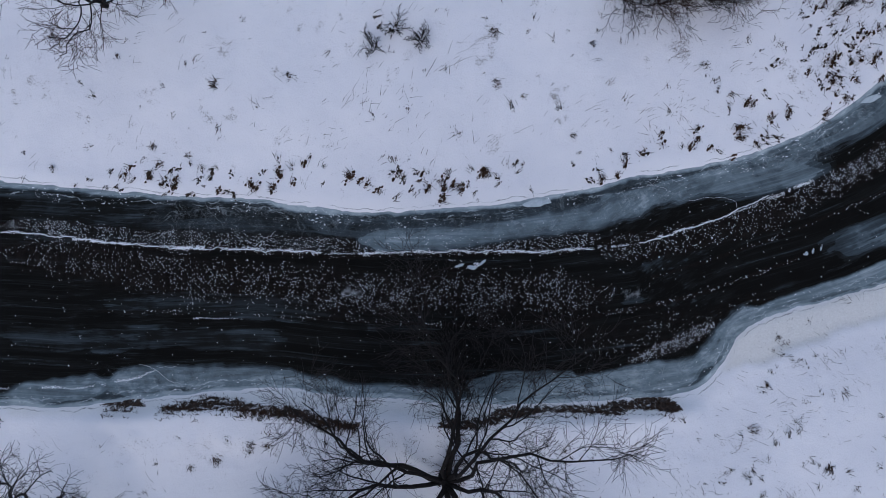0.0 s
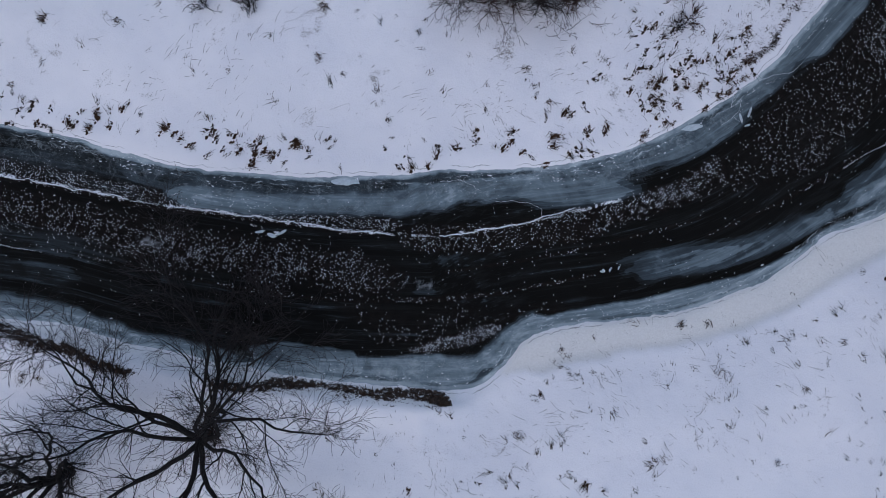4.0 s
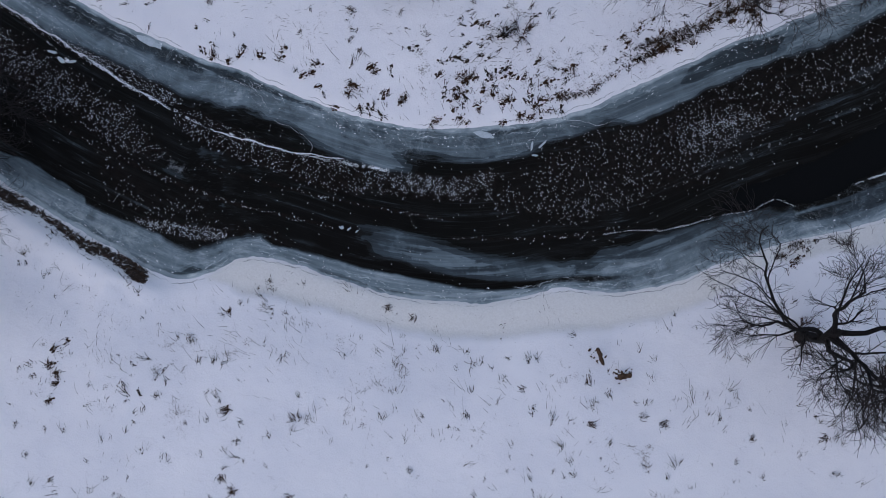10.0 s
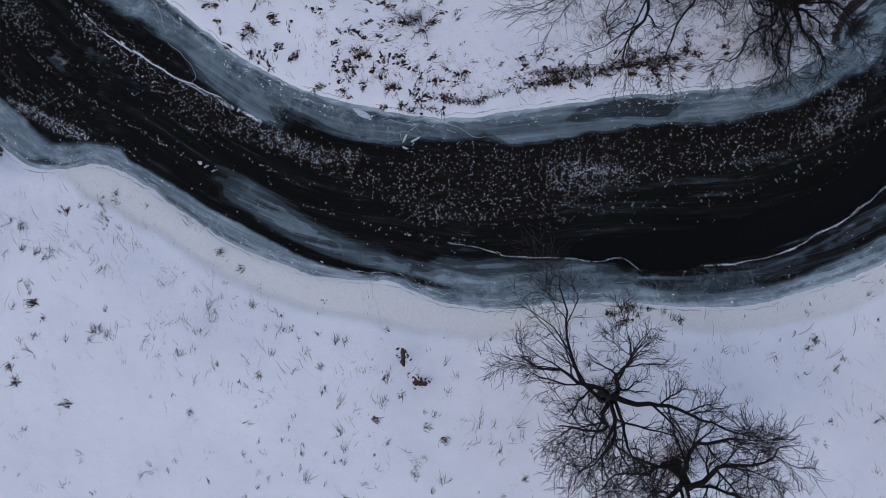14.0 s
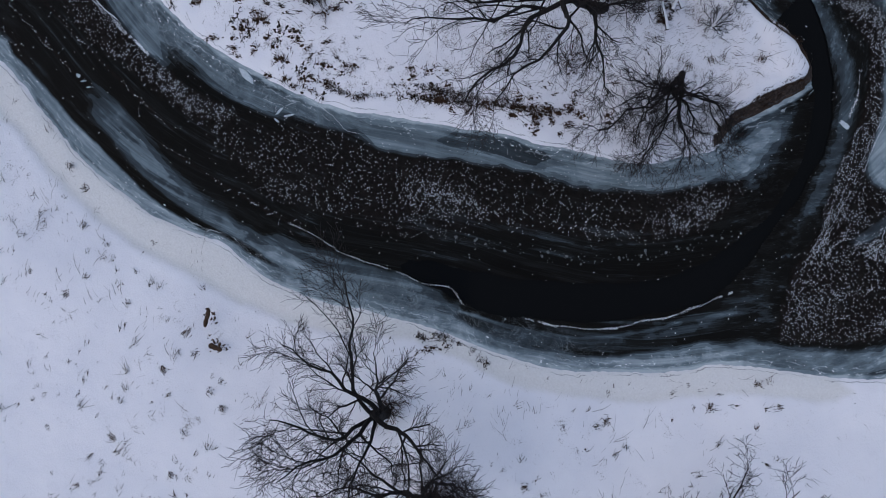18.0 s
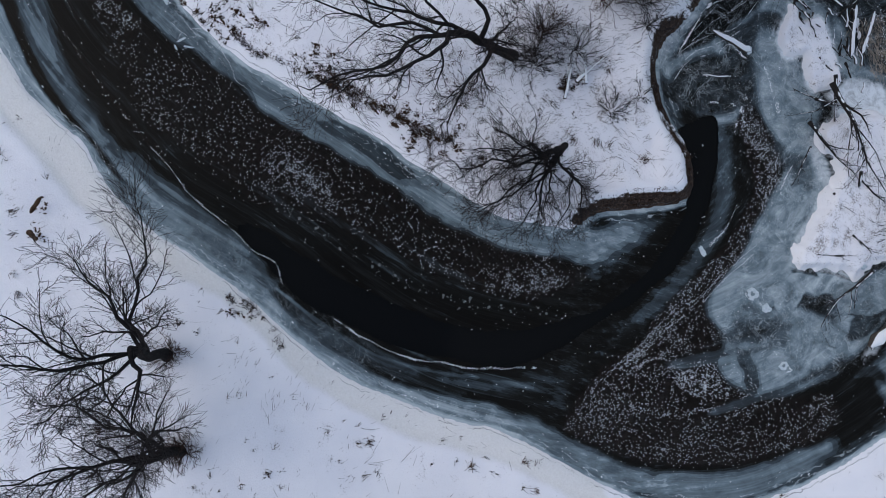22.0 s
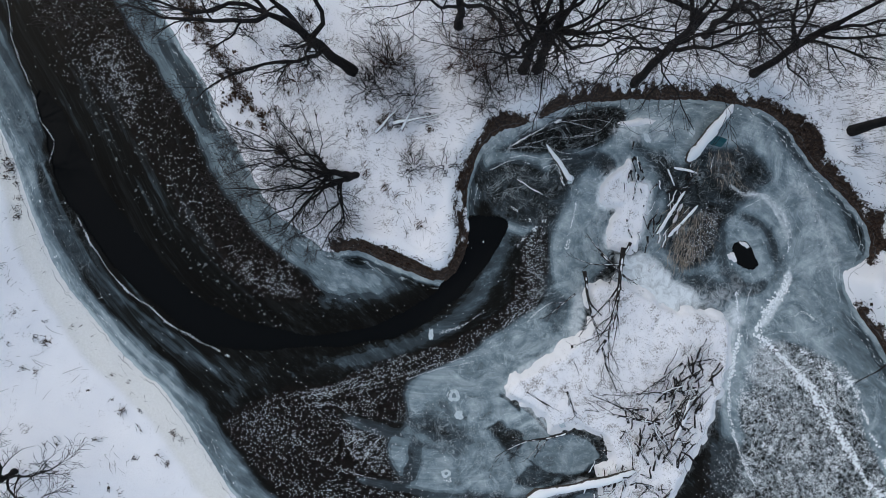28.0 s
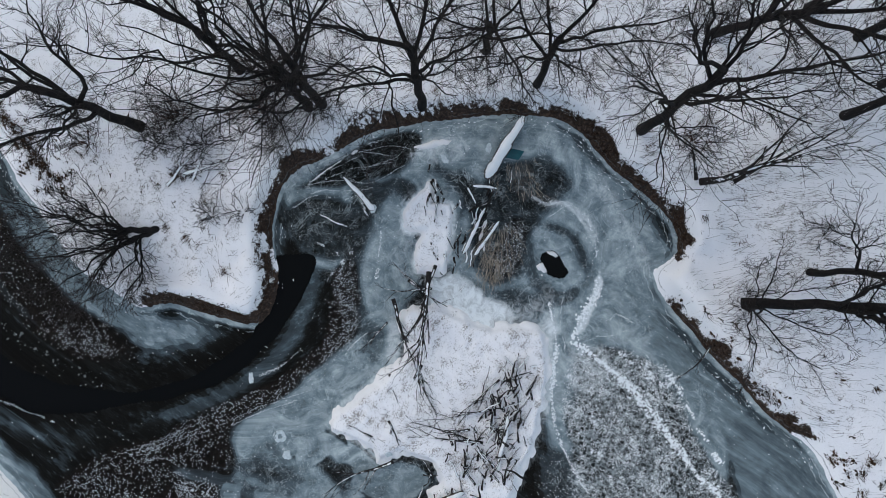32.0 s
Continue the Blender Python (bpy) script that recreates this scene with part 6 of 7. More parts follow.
for k, (place, reach) in enumerate([((0.51, -8.30), 0.8), ((33.59, 7.69), 0.9), ((37.51, 8.20), 0.9), ((37.47, 7.80), 0.7), ((-5.29, -11.01), 0.8)]):
    shrub(place, reach, 0.7, 26, 200 + k, REDTWIG, "tangle of reddish shoots round a tree foot")


# ---- hairline cracks in the ice ----
def crack(line, wide=0.0045):
    """A thin raised seam of refrozen ice."""
    p = smooth_line(line, 0.08)
    r = np.random.RandomState(int(abs(line[0][0] * 100)) + 7)
    p = p + r.normal(0, 0.018, p.shape) + 0.10 * np.stack([fbm(p[:, 0], p[:, 1], 0.5, 115, 3), fbm(p[:, 0], p[:, 1], 0.5, 119, 3)], 1)
    width = wide * (0.5 + 0.8 * r.rand(len(p)))
    width[0] = width[-1] = 0.003
    tagged(tubes("ice_crack", [(np.column_stack([p, np.full(len(p), 0.004)]), width)], 4, FROST), "thin white crack in the river ice", "ice crack", group="cracks in the ice")


crack([(8.02, 3.35), (8.54, 3.49), (8.91, 3.62), (9.78, 3.26)])
crack([(8.91, 3.62), (9.12, 3.96)])
crack([(8.58, 3.78), (8.91, 3.62)])
crack([(10.54, 2.93), (11.37, 3.09), (12.07, 3.08), (12.49, 2.81), (12.55, 2.45)])
crack([(-12.84, -4.3), (-11.86, -4.7), (-11.0, -5.18)])
crack([(-12.11, -4.47), (-11.21, -4.35)])
crack([(19.81, 9.09), (20.95, 10.01), (22.08, 10.45), (22.42, 10.84)])
crack([(19.73, 8.48), (19.92, 9.15)])
crack([(19.53, 7.61), (19.91, 8.16), (20.22, 8.84)])
crack([(35.17, 25.8), (34.4, 26.88), (32.99, 28.33)])
# the white seam that runs down the upstream reach
crack([(-18.87, 1.23), (-16.45, 1.07), (-14.04, 0.81), (-11.63, 0.65), (-7.64, 0.58), (-5.2, 0.5)], 0.020)
crack([(-3.26, 0.49), (-0.36, 0.61), (2.06, 0.65), (4.48, 0.69), (6.4, 0.81)], 0.018)
crack([(8.31, 1.06), (10.2, 1.65), (11.62, 2.15), (12.56, 2.53), (13.97, 3.13)], 0.024)

# ---- logs and branches ----
def log(name, a, b, r0, r1, za, zb, mat, label, category="log", seed=1, knots=3):
    """A crooked tapered log from a to b with stubs of broken branches."""
    r = np.random.RandomState(seed)
    a, b = np.array([*a, za]), np.array([*b, zb])
    root = new(name)
    root.location = a
    d = b - a
    L = np.linalg.norm(d)
    run = grow(r, np.zeros(3), d, L, 11, 0.07, 0.0, r0, r1)
    run[1][:] = [q * r.uniform(0.75, 1.2) for q in run[1]]
    run[1][0] *= 0.5
    run[1][-1] *= 0.4
    tubes("stem", [run], 8, mat, root)
    for s in zip(*sprout(r, run, knots, 0.12 * L, 3, 0.15, 0.02, 1.1, 0.45, 0.2)):
        tubes("stub", [s], 5, mat, root)
    return tagged(root, label, category)


def bough(a, b, r0, za, zb, seed, n=6, label="dark fallen branch lying on the snow", mat=LOG_BARE, fan=0.4, spread=0.7):
    """A fallen branch with side shoots."""
    r = np.random.RandomState(seed)
    a, b = np.array([*a, za]), np.array([*b, zb])
    root = new("fallen_branch")
    root.location = a
    d = b - a
    L = np.linalg.norm(d)
    run = grow(r, np.zeros(3), d, L, 7, 0.10, 0.0, r0, 0.012)
    tubes("stem", [run], 6, mat, root)
    side = sprout(r, run, n, fan * L, 4, 0.16, 0.0, spread, 0.6, 0.15)
    fine = sprout(r, side, 4, 0.3 * fan * L, 3, 0.18, 0.0, 0.7, 0.7, 0.2)
    for pts, rad in (side, fine):
        pts[..., 2] = np.maximum(pts[..., 2], 0.03 - za * 0.6)
    for s in zip(*side):
        tubes("shoot", [s], 4, mat, root)
    tagged(tubes("twig_spray", [fine], 3, TWIG, root), kind="stuff")
    return tagged(root, label, "fallen branch", group="fallen branches")


log("snowy_log", (15.87, 37.11), (18.84, 36.58), 0.17, 0.30, 0.35, 0.14, LOG_SNOW, "snow-covered log frozen into the river ice", seed=3)
log("snowy_log", (20.83, 30.83), (21.72, 32.52), 0.06, 0.16, 0.25, 0.10, LOG_SNOW, "snow-covered broken log sticking out of the ice", seed=4)
log("snowy_log", (31.41, 40.09), (34.59, 36.74), 0.14, 0.24, 0.45, 0.14, LOG_SNOW, "long snow-covered log at the edge of the snow bar", seed=5)
log("snowy_log", (30.17, 41.13), (27.73, 40.73), 0.08, 0.10, 0.4, 0.5, LOG_SNOW, "snow-covered pole lying on the brush pile", seed=6)
log("log", (22.15, 36.69), (20.04, 37.13), 0.10, 0.06, 0.12, 0.2, LOG_SNOW, "short snowy log frozen in among reeds", seed=7)
log("log", (22.04, 37.17), (20.32, 37.67), 0.10, 0.05, 0.12, 0.2, LOG_SNOW, "short snowy log frozen in among reeds", seed=8)
log("log", (19.29, 36.10), (19.06, 37.11), 0.07, 0.06, 0.12, 0.12, LOG_SNOW, "short snowy log beside the long log", seed=9)
log("log", (19.44, 35.91), (19.96, 36.48), 0.05, 0.04, 0.10, 0.10, LOG_SNOW, "short snowy log beside the long log", seed=10)
log("log", (22.67, 30.39), (22.74, 31.55), 0.03, 0.03, 0.06, 0.06, LOG_SNOW, "thin snowy stick on the ice", seed=12)
bough((23.35, 35.62), (28.24, 37.06), 0.12, 0.45, 0.4, 5, 12, "fallen tree top with dark branches on the snow bar", fan=0.45)
bough((27.40, 36.60), (28.85, 37.97), 0.05, 0.35, 0.25, 6, 6)
bough((23.97, 34.91), (24.19, 36.89), 0.07, 0.4, 0.3, 7, 3)
bough((24.24, 35.71), (23.48, 34.01), 0.06, 0.4, 0.15, 8, 3)
bough((31.28, 36.91), (33.59, 34.73), 0.08, 0.4, 0.12, 9, 8, "fan of dark branches reaching over the ice")
bough((24.93, 34.59), (27.32, 36.77), 0.09, 0.4, 0.4, 14, 7, "fallen tree top with dark branches on the snow bar")
bough((27.10, 36.66), (29.75, 36.16), 0.07, 0.4, 0.35, 15, 7)
bough((23.00, 35.78), (25.21, 36.19), 0.08, 0.45, 0.4, 16, 5)
bough((23.97, 35.98), (24.76, 33.97), 0.05, 0.4, 0.25, 17, 3)
bough((29.75, 36.16), (30.58, 36.88), 0.05, 0.4, 0.4, 18, 7)
bough((30.50, 34.66), (30.66, 36.20), 0.05, 0.35, 0.4, 19, 7, "reddish brown twigs caught on the snow bar")
bough((29.22, 40.14), (30.03, 37.09), 0.07, 0.5, 0.4, 26, 9)
bough((27.83, 39.99), (29.01, 37.38), 0.05, 0.5, 0.4, 27, 7)
bough((32.26, 39.6), (35.16, 40.78), 0.08, 0.35, 0.3, 91, 7, "dark branch among snow lumps on the bar")
log("snowy_log", (33.3, 39.39), (34.43, 41.41), 0.07, 0.10, 0.3, 0.3, LOG_SNOW, "snow-covered pole lying across the brushwood", seed=92)
bough((22.23, 47.55), (24.14, 46.93), 0.05, 0.6, 0.1, 28, 4, "dark branch hanging from the bank onto the ice")
bough((26.55, 39.90), (28.47, 38.71), 0.05, 0.45, 0.4, 29, 6)
bough((25.95, 34.69), (27.45, 33.83), 0.05, 0.3, 0.1, 10, 4)
bough((27.94, 35.53), (29.64, 36.37), 0.05, 0.3, 0.3, 11, 6)
bough((28.90, 39.45), (30.50, 36.52), 0.06, 0.5, 0.35, 12, 6)
bough((29.32, 39.66), (29.32, 37.01), 0.05, 0.5, 0.35, 13, 5)
pile = np.random.RandomState(5)


def stick(c, a, L, r0, z, tip, seed, mat):
    """One bare crooked stick."""
    r = np.random.RandomState(seed)
    d = np.array([math.cos(a), math.sin(a), tip / L])
    run = grow(r, np.array([0.0, 0, 0]), d, L, 6, 0.22, 0.0, r0, r0 * 0.5)
    ob = tubes("stick", [run], 6, mat)
    ob.location = (c[0] - d[0] * L / 2, c[1] - d[1] * L / 2, z)
    return tagged(ob, "dark stick in the pile of flood-borne brushwood" if mat is LOG_BARE else "snow-topped stick in the pile of brushwood", "stick", group="brushwood pile")


top, foot = np.array((25.58, 40.35)), np.array((30.49, 40.49))
side = np.array((26.02, 42.02)) - np.array((26.77, 39.47))
run_way = math.atan2(*(top - foot)[::-1])
for k in range(165):
    u = pile.rand() ** 0.8
    c = top * (1 - u) + foot * u + side * pile.normal(0, 0.16 + 0.16 * u)
    stick(c, run_way + pile.normal(0, 0.6), pile.uniform(0.25, 0.7) * pile.uniform(0.8, 2.2), pile.uniform(0.022, 0.06), 0.34 + 0.3 * pile.rand(), pile.uniform(-0.05, 0.15), 300 + k, LOG_BARE if k % 4 else LOG_SNOW)
for k in range(46):
    c = np.array((31.55, 40.48)) + np.array([pile.normal(0, 0.75), pile.normal(0, 1.1)])
    stick(c, run_way + pile.normal(0, 0.9), pile.uniform(0.25, 1.0), pile.uniform(0.02, 0.05), 0.34 + 0.12 * pile.rand(), pile.uniform(-0.05, 0.1), 500 + k, LOG_BARE if k % 3 else LOG_SNOW)
top, foot = np.array((31.43, 39.63)), np.array((36.0, 40.82))
for k in range(31):
    u = pile.rand()
    c = top * (1 - u) + foot * u + pile.normal(0, 0.38, 2)
    stick(c, math.atan2(*(foot - top)[::-1]) + pile.normal(0, 0.5), pile.uniform(0.3, 1.2), pile.uniform(0.02, 0.055), 0.30 + 0.15 * pile.rand(), pile.uniform(-0.05, 0.1), 800 + k, LOG_BARE if k % 3 else LOG_SNOW)
for k in range(26):
    c = np.array((20.80, 36.97)) + np.array([pile.normal(0, 0.9), pile.normal(0, 0.45)])
    stick(c, run_way + pile.normal(0, 0.3), pile.uniform(0.3, 1.0), pile.uniform(0.02, 0.06), 0.04, 0.05, 600 + k, LOG_BARE if k % 2 else LOG_SNOW)
top, foot = np.array((19.92, 34.45)), np.array((23.11, 36.19))
for k in range(32):
    u = pile.rand()
    c = top * (1 - u) + foot * u + pile.normal(0, 0.42, 2)
    stick(c, math.atan2(*(foot - top)[::-1]) + pile.normal(0, 0.25), pile.uniform(0.3, 1.1), pile.uniform(0.02, 0.06), 0.16 + 0.12 * pile.rand(), pile.uniform(-0.05, 0.08), 700 + k, LOG_BARE if k % 3 else LOG_SNOW)
bough((16.19, 44.63), (12.97, 50.08), 0.16, 1.3, 1.6, 20, 8, "fallen tree trunk lying in the snow")
bough((16.12, 44.49), (15.00, 43.48), 0.10, 1.2, 2.0, 21, 4, "snapped trunk leaning in the snow")
bough((15.72, 45.93), (12.82, 48.81), 0.10, 1.2, 2.4, 22, 6, "fallen tree trunk lying in the snow")
bough((23.03, 24.78), (21.42, 26.44), 0.10, 1.0, 1.1, 23, 4, "snow-covered fallen branch on the point", LOG_SNOW)
bough((23.13, 25.19), (20.78, 25.44), 0.08, 1.0, 1.1, 24, 4, "snow-covered fallen branch on the point", LOG_SNOW)
bough((23.71, 24.28), (20.72, 24.92), 0.08, 1.0, 1.1, 25, 4, "snow-covered fallen branch on the point", LOG_SNOW)
log("log", (27.00, 2.48), (27.63, 2.05), 0.11, 0.08, 0.92, 0.92, ROTTEN, "short rotten log lying in the snow", seed=31)
log("log", (28.34, 1.94), (28.78, 2.32), 0.12, 0.09, 0.92, 0.92, ROTTEN, "short rotten log lying in the snow", seed=32)

r = np.random.RandomState(61)
k = np.repeat(np.array([(27.2, 2.3), (27.5, 2.1), (28.5, 2.1), (28.7, 2.3), (28.3, 2.0)]), 16, axis=0) + r.normal(0, 0.13, (80, 2))
crumbs = flakes("bark_crumbs", k[:, 0], k[:, 1], height_at(k[:, 0], k[:, 1]) - 0.01, r.uniform(0.015, 0.07, 80), ROTTEN, long=1.7, rng=r, tall=0.8)
tagged(crumbs, "crumbs of rotten bark round short logs in the snow", "bark", kind="stuff")


# ---- dead grass standing out of the snow ----
def field_at(name, x, y):
    i = np.clip(np.searchsorted(land.xs, x), 1, len(land.xs) - 1)
    j = np.clip(np.searchsorted(land.ys, y), 1, len(land.ys) - 1)
    return (earth if name == "earth" else land.field[name])[i, j]


def blades(name, roots, mat, seed, label, width=0.008, z=None, jitter=0.06, fan=0.55):
    """Bent blades: roots is rows of x, y, blades, length, direction, lean."""
    r = np.random.RandomState(seed)
    A = np.repeat(np.array(roots, float), np.array(roots)[:, 2].astype(int), axis=0)
    n = len(A)
    x, y = A[:, 0] + r.normal(0, jitter, n) * (0.5 + A[:, 3]), A[:, 1] + r.normal(0, jitter, n) * (0.5 + A[:, 3])
    h = height_at(x, y) - 0.02 if z is None else np.full(n, z)
    L = A[:, 3] * (0.4 + 0.9 * r.rand(n))
    az = A[:, 4] + r.normal(0, fan, n)
    lean = np.clip(A[:, 5] + r.normal(0, 0.25, n), 0.1, 1.5)
    w = width * (0.6 + 0.9 * r.rand(n))
    rows = []
    for t in (0, 0.45, 1.0):
        out = L * t * np.sin(lean * (0.6 + 0.5 * t))
        up = np.maximum(L * t * np.cos(lean * (0.6 + 0.5 * t)), 0.02)
        c = np.stack([x + out * np.cos(az), y + out * np.sin(az), h + up], 1)
        s = np.stack([-np.sin(az), np.cos(az), 0.5 * np.sin(7 * az)], 1) * (w * (1 - 0.7 * t))[:, None]
        rows += [c - s, c + s]
    V = np.stack(rows, 1)
    f = np.array([[0, 1, 3, 2], [2, 3, 5, 4]])
    F = (f[None] + 6 * np.arange(n)[:, None, None]).reshape(-1, 4)
    return tagged(mesh_of(name, V.reshape(-1, 3), F, mat), label, "grass", kind="stuff")


def scatter(seed, count, density):
    """count random plan points on land, the more of them the greater density(x, y) is."""
    r = np.random.RandomState(seed)
    x, y = r.uniform(-24, 54, 500000), r.uniform(-22, 62, 500000)
    w = np.where(edge_at(x, y) > 0.1, density(x, y), 0)
    k = r.choice(len(w), min(count, int((w > 0).sum())), p=w / w.sum(), replace=False)
    return r, x[k], y[k]


def patchy(x, y, cell, seed):
    return np.clip(0.35 + 1.3 * fbm(x, y, cell, seed, 3), 0, 1)


r, x, y = scatter(1, 1400, lambda x, y: field_at("tuft", x, y) * patchy(x, y, 1.6, 71) + 0.06 * patchy(x, y, 5, 73))
n = len(x)
lean_way = np.where(y > 0.45 * x + 2, 0.95, 2.4) + r.normal(0, 0.4, n)
big = r.uniform(0.35, 1.0, n) ** 1.5 * (0.6 + 0.7 * np.clip(2.5 * field_at("tuft", x, y), 0, 1))
k = np.repeat(np.arange(n), 9)
off, across = r.uniform(-0.5, 0.5, len(k)) * 0.36 * big[k], r.normal(0, 0.035, len(k)) * big[k]
lx, ly = x[k] + off * np.cos(lean_way[k]) - across * np.sin(lean_way[k]), y[k] + off * np.sin(lean_way[k]) + across * np.cos(lean_way[k])
lumps = flakes("tussock_crowns", lx, ly, height_at(lx, ly) - 0.01, r.uniform(0.012, 0.055, len(k)) * big[k], GRASS_DARK, long=1.8, turn=lean_way[k] + r.normal(0, 0.5, len(k)), rng=r, tall=0.8)
tagged(lumps, "dark crowns of dead grass above the snow", "grass", kind="stuff")
blades("grass_tussocks", np.stack([x, y, r.randint(2, 9, n), (0.08 + 0.26 * big) * r.uniform(0.6, 1.3, n), lean_way + np.where(r.rand(n) < 0.5, 0, np.pi), r.uniform(0.8, 1.35, n)], 1), GRASS_DARK, 1, "dark dead grass tussocks poking out of the snow", 0.010, jitter=0.07, fan=0.35)
r, x, y = scatter(2, 900, lambda x, y: field_at("tuft", x, y) ** 2 * patchy(x, y, 1.2, 77) + 0.012)
n = len(x)
k = np.repeat(np.arange(n), 8)[np.repeat(field_at("tuft", x, y) > 0.3, 8)]
way = 0.95 + 0.6 * fbm(x, y, 3, 125, 2)
off = r.normal(0, 0.12, len(k))
lx, ly = x[k] + off * np.cos(way[k]) + r.normal(0, 0.045, len(k)), y[k] + off * np.sin(way[k]) + r.normal(0, 0.045, len(k))
mats = flakes("turf_lumps", lx, ly, height_at(lx, ly) - 0.01, r.uniform(0.015, 0.07, len(k)), TURF, long=1.6, turn=way[k], rng=r, tall=0.7)
tagged(mats, "brown lumps of bare turf on the snowy bank", "turf", kind="stuff")
blades("brown_tussocks", np.stack([x, y, r.randint(10, 36, n), r.uniform(0.10, 0.30, n), r.uniform(0, 6.28, n), r.uniform(0.6, 1.3, n)], 1), TURF, 2, "brown withered grass tussocks on the snowy bank", 0.011, jitter=0.12)
r, x, y = scatter(3, 2300, lambda x, y: field_at("stem", x, y) * patchy(x, y, 1.8, 79) + 0.10 * patchy(x, y, 3, 81))
n = len(x)
way = np.where(y > 0.45 * x + 2, 0.9, 2.4) + 1.2 * fbm(x, y, 3, 89, 2)
blades("straw", np.stack([x, y, r.randint(1, 5, n), r.uniform(0.14, 0.42, n) * r.uniform(0.6, 1.9, n), way, r.uniform(1.15, 1.45, n)], 1), GRASS_PALE, 3, "thin withered stalks lying on the snow", 0.0065, jitter=0.22, fan=0.4)
# small tufts and stalks strewn over the open snow field
r, x, y = scatter(8, 800, lambda x, y: (y < 0.45 * x + 1) * (edge_at(x, y) > 1.5) * (edge_at(x, y) < 14) * (0.12 + patchy(x, y, 3.5, 121)) + 0.10 * (edge_at(x, y) < 12))
n = len(x)
way = 2.2 + 0.9 * fbm(x, y, 5, 123, 2) + r.normal(0, 0.5, n)
big = r.uniform(0.3, 1.0, n) ** 2
k = np.repeat(np.arange(n), 5)[np.repeat(big > 0.12, 5)]
off = r.uniform(-0.5, 0.5, len(k)) * 0.34 * big[k]
lx, ly = x[k] + off * np.cos(way[k]) + r.normal(0, 0.02, len(k)), y[k] + off * np.sin(way[k]) + r.normal(0, 0.02, len(k))
lumps = flakes("tuft_crowns", lx, ly, height_at(lx, ly) - 0.008, r.uniform(0.010, 0.034, len(k)) * (0.5 + 0.6 * big[k]), GRASS_DARK, long=2.2, turn=way[k] + r.normal(0, 0.4, len(k)), rng=r, tall=0.7)
tagged(lumps, "dark crowns of small tufts on the snow field", "grass", kind="stuff")
blades("snow_field_tufts", np.stack([x, y, r.randint(3, 12, n), 0.12 + 0.36 * big * r.uniform(0.6, 1.3, n), way, r.uniform(0.9, 1.4, n)], 1), GRASS_PALE, 8, "small tufts of withered grass on the snow field", 0.008, jitter=0.10, fan=0.45)
r, x, y = scatter(4, 2600, lambda x, y: (field_at("earth", x, y) > 0.4) * 0.8)
n = len(x)
e = 0.3
down = np.arctan2(-(edge_at(x, y + e) - edge_at(x, y - e)), -(edge_at(x + e, y) - edge_at(x - e, y)))
blades("bank_turf", np.stack([x, y, r.randint(4, 12, n), r.uniform(0.07, 0.22, n), down + r.normal(0, 0.5, n), r.uniform(0.7, 1.4, n)], 1), BANK_TURF, 4, "brown turf hanging over the cut bank", 0.012, jitter=0.10)
r, x, y = scatter(6, 7600, lambda x, y: ((y > 21) & (x < 28) | (x < 26) & (y > 42)) * (0.3 + patchy(x, y, 2.5, 93)))
n = len(x)
blades("forest_grass", np.stack([x, y, r.randint(2, 6, n), r.uniform(0.25, 0.75, n) * np.where((x > 18.5) & (y < 30), 0.5, 1.0), 2.05 + 0.9 * fbm(x, y, 4, 95, 2), r.uniform(1.1, 1.42, n)], 1), GRASS_PALE, 6, "thin withered grass combed flat over the snow", 0.006, jitter=0.2, fan=0.25)
r = np.random.RandomState(12)
for reed_a, reed_b, count, wide in (((20.78, 37.74), (22.6, 38.05), 210, 0.42), ((17.8, 37.69), (19.05, 38.46), 40, 0.45)):
    reed_a, reed_b = np.array(reed_a), np.array(reed_b)
    along = (reed_b - reed_a) / np.linalg.norm(reed_b - reed_a)
    u, v = r.uniform(-0.15, 1.1, count), r.normal(0, wide, count)
    c = reed_a + (reed_b - reed_a) * u[:, None] + v[:, None] * np.array([-along[1], along[0]])
    way = math.atan2(along[1], along[0])
    blades("flattened_reeds", np.column_stack([c, r.randint(1, 4, count), r.uniform(0.2, 0.7, count), way + v * 0.5 + r.normal(0, 0.15, count), r.uniform(1.3, 1.48, count)]), REED, 12, "pale flattened reeds frozen into the ice", 0.006, z=0.008, fan=0.2)


# ---- a scrap of teal plastic frozen in beside the long log ----
bm = bmesh.new()
bmesh.ops.create_grid(bm, x_segments=6, y_segments=8, size=0.5)
for v in bm.verts:
    v.co.z = 0.03 * math.sin(5 * v.co.x + 3 * v.co.y) + 0.02 * math.cos(7 * v.co.y)
    v.co.x += 0.25 * v.co.y
bmesh.ops.solidify(bm, geom=bm.faces[:], thickness=0.012)
me = bpy.data.meshes.new("plastic_sheet")
bm.to_mesh(me)
bm.free()
me.materials.append(TEAL)
scrap = new("plastic_sheet", me)
scrap.matrix_world = pose(*(17.43, 37.23), 0.06, 4, 3, 100) @ Matrix.Diagonal((0.75, 0.42, 1, 1))
tagged(scrap, "scrap of teal plastic frozen in beside a snowy log", "plastic sheet")


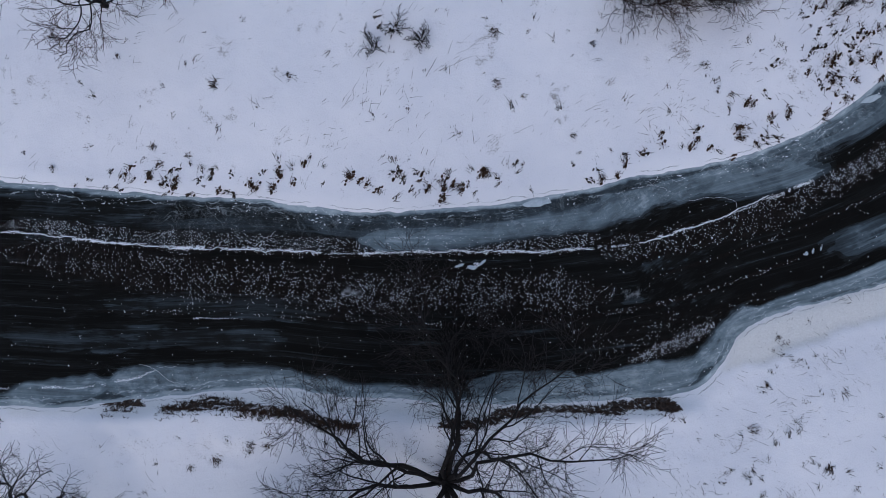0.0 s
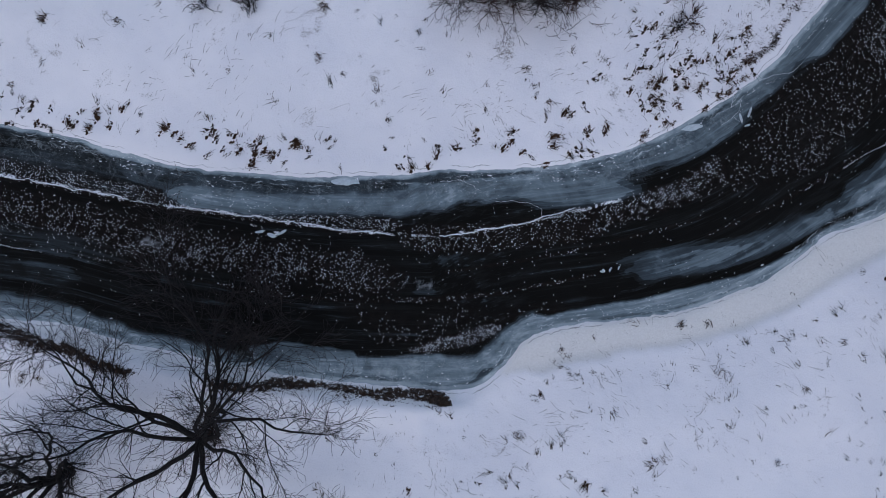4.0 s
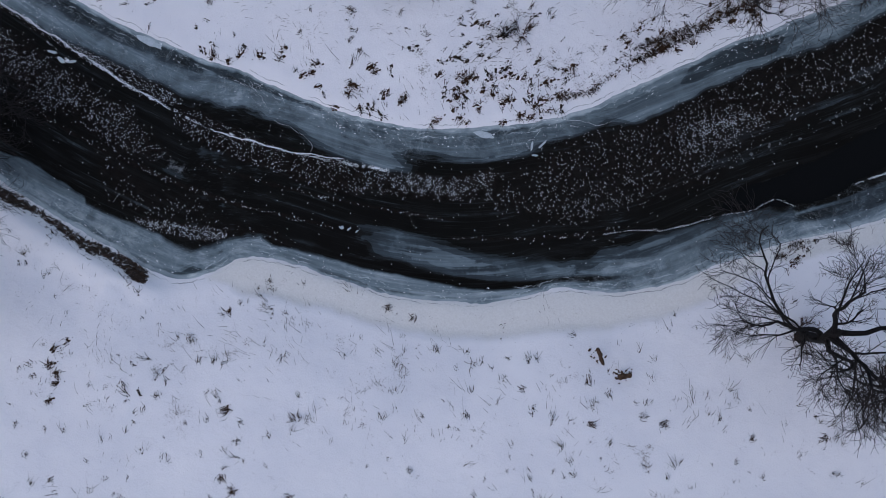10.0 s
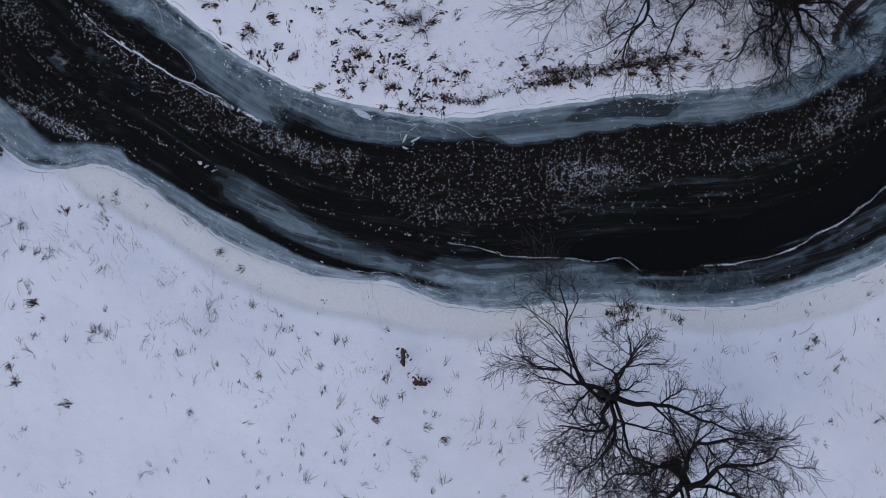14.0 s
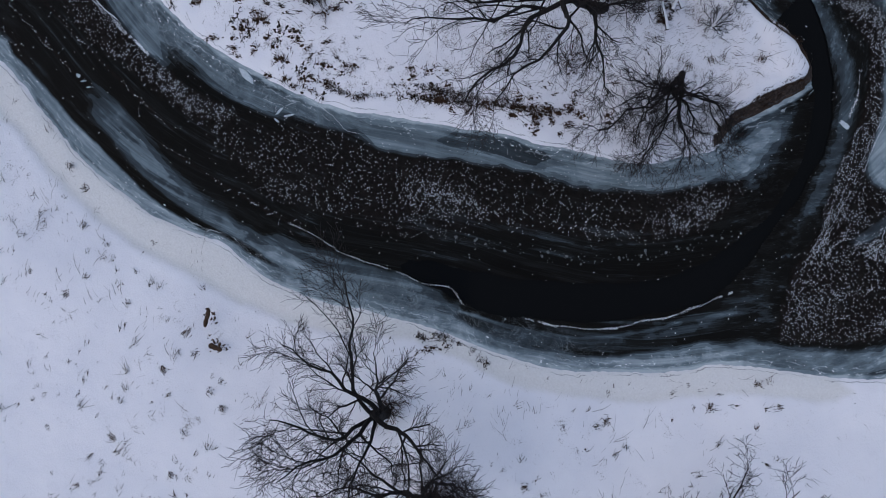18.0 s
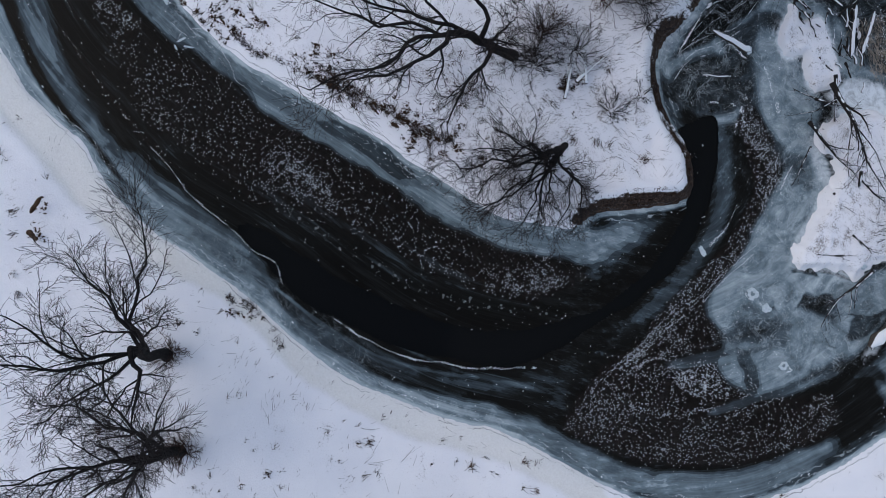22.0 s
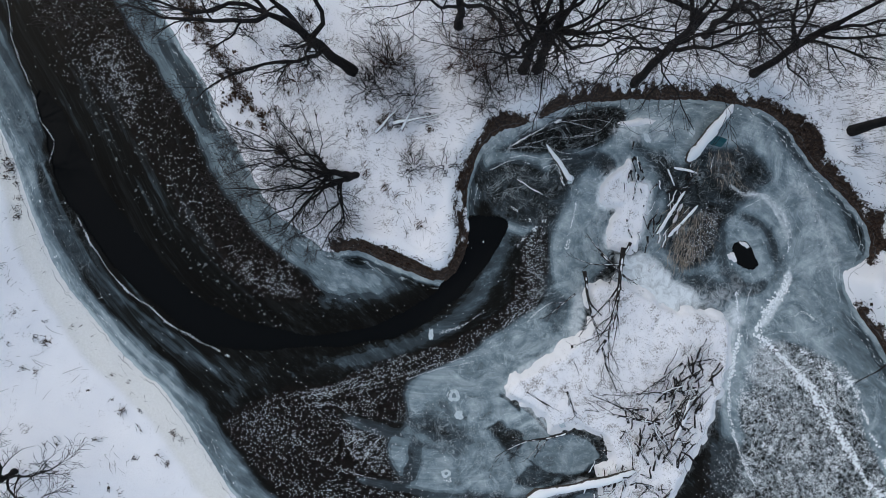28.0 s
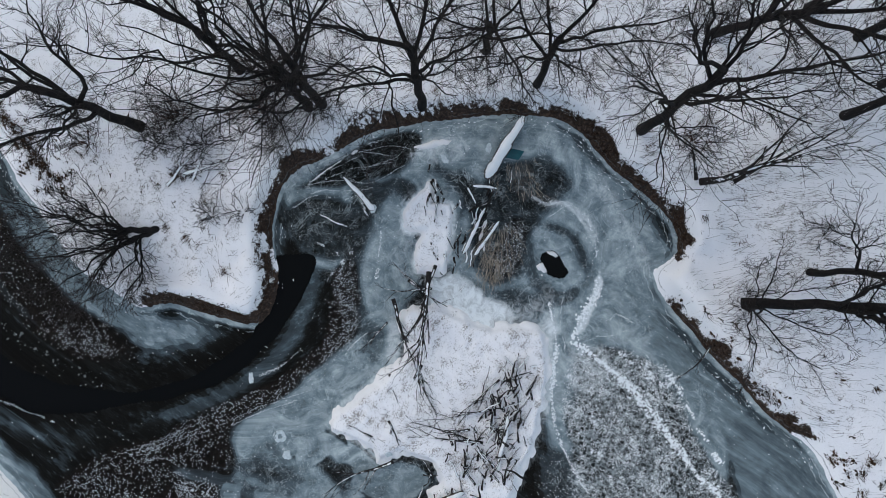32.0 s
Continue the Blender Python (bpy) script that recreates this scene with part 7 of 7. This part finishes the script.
# ---- loose plates and shards of ice ----
def ice_plate(place, length, width, angle, seed, thick=0.03, tilt=0.0, ring=False):
    """An irregular slab of white ice with broken edges."""
    r = np.random.RandomState(seed)
    n = 14
    a = np.arange(n) * 2 * np.pi / n
    rad = 0.5 * (0.72 + 0.45 * r.rand(n))
    outer = np.stack([length * rad * np.cos(a), width * rad * np.sin(a)], 1)
    inner = outer * (0.45 if ring else 0.6)
    z = [0.0, thick, thick * 1.15]
    V = np.vstack([np.column_stack([outer, np.full(n, z[0])]), np.column_stack([outer * 0.96, np.full(n, z[1])]), np.column_stack([inner, z[2] + 0.01 * r.rand(n)]), np.column_stack([inner * (0.9 if ring else 0.05), np.full(n, z[0] if ring else z[2])])])
    k, m = np.arange(n), (np.arange(n) + 1) % n
    F = np.vstack([np.stack([k + n * q, m + n * q, m + n * (q + 1), k + n * (q + 1)], 1) for q in range(3)])
    ob = mesh_of("ice_plate", V, F, PALE_ICE, flat=True)
    ob.matrix_world = pose(*place, 0.002, tilt, 0, angle)
    return tagged(ob, "ring of white ice round a frozen hole" if ring else "broken plate of white ice on the river", "ice plate", group="loose ice plates")


ice_plate((3.94, 2.73), 1.35, 0.36, 8, 1)
ice_plate((18.28, 7.38), 1.0, 0.30, 20, 2)
ice_plate((20.58, 8.39), 0.55, 0.09, 80, 3, 0.04, 10)
ice_plate((20.26, 8.08), 0.42, 0.10, 115, 4, 0.03, 8)
ice_plate((20.58, 7.84), 0.3, 0.09, 30, 5)
ice_plate((0.70, 0.02), 0.45, 0.12, 20, 6)
ice_plate((1.24, -0.06), 0.5, 0.16, -10, 7)
ice_plate((1.66, 0.14), 0.4, 0.12, 40, 8)
ice_plate((15.44, 0.71), 0.22, 0.14, 60, 9)
ice_plate((15.74, 0.80), 0.20, 0.06, 80, 10)
ice_plate((16.08, 0.94), 0.20, 0.06, 75, 11)
ice_plate((30.19, 30.05), 0.50, 0.24, 30, 12)
ice_plate((32.07, 32.06), 0.52, 0.5, 0, 13, 0.03, 0, True)
ice_plate((32.71, 32.62), 0.42, 0.40, 40, 14, 0.04)
ice_plate((35.13, 33.23), 0.36, 0.45, 20, 15, 0.03, 0, True)
ice_plate((31.01, 36.40), 0.95, 0.30, 70, 16, 0.28)
ice_plate((21.65, 32.44), 0.4, 0.3, 20, 17)
ice_plate((18.62, 34.57), 0.5, 0.25, 60, 18)
ice_plate((17.55, 36.19), 0.45, 0.3, 10, 19)
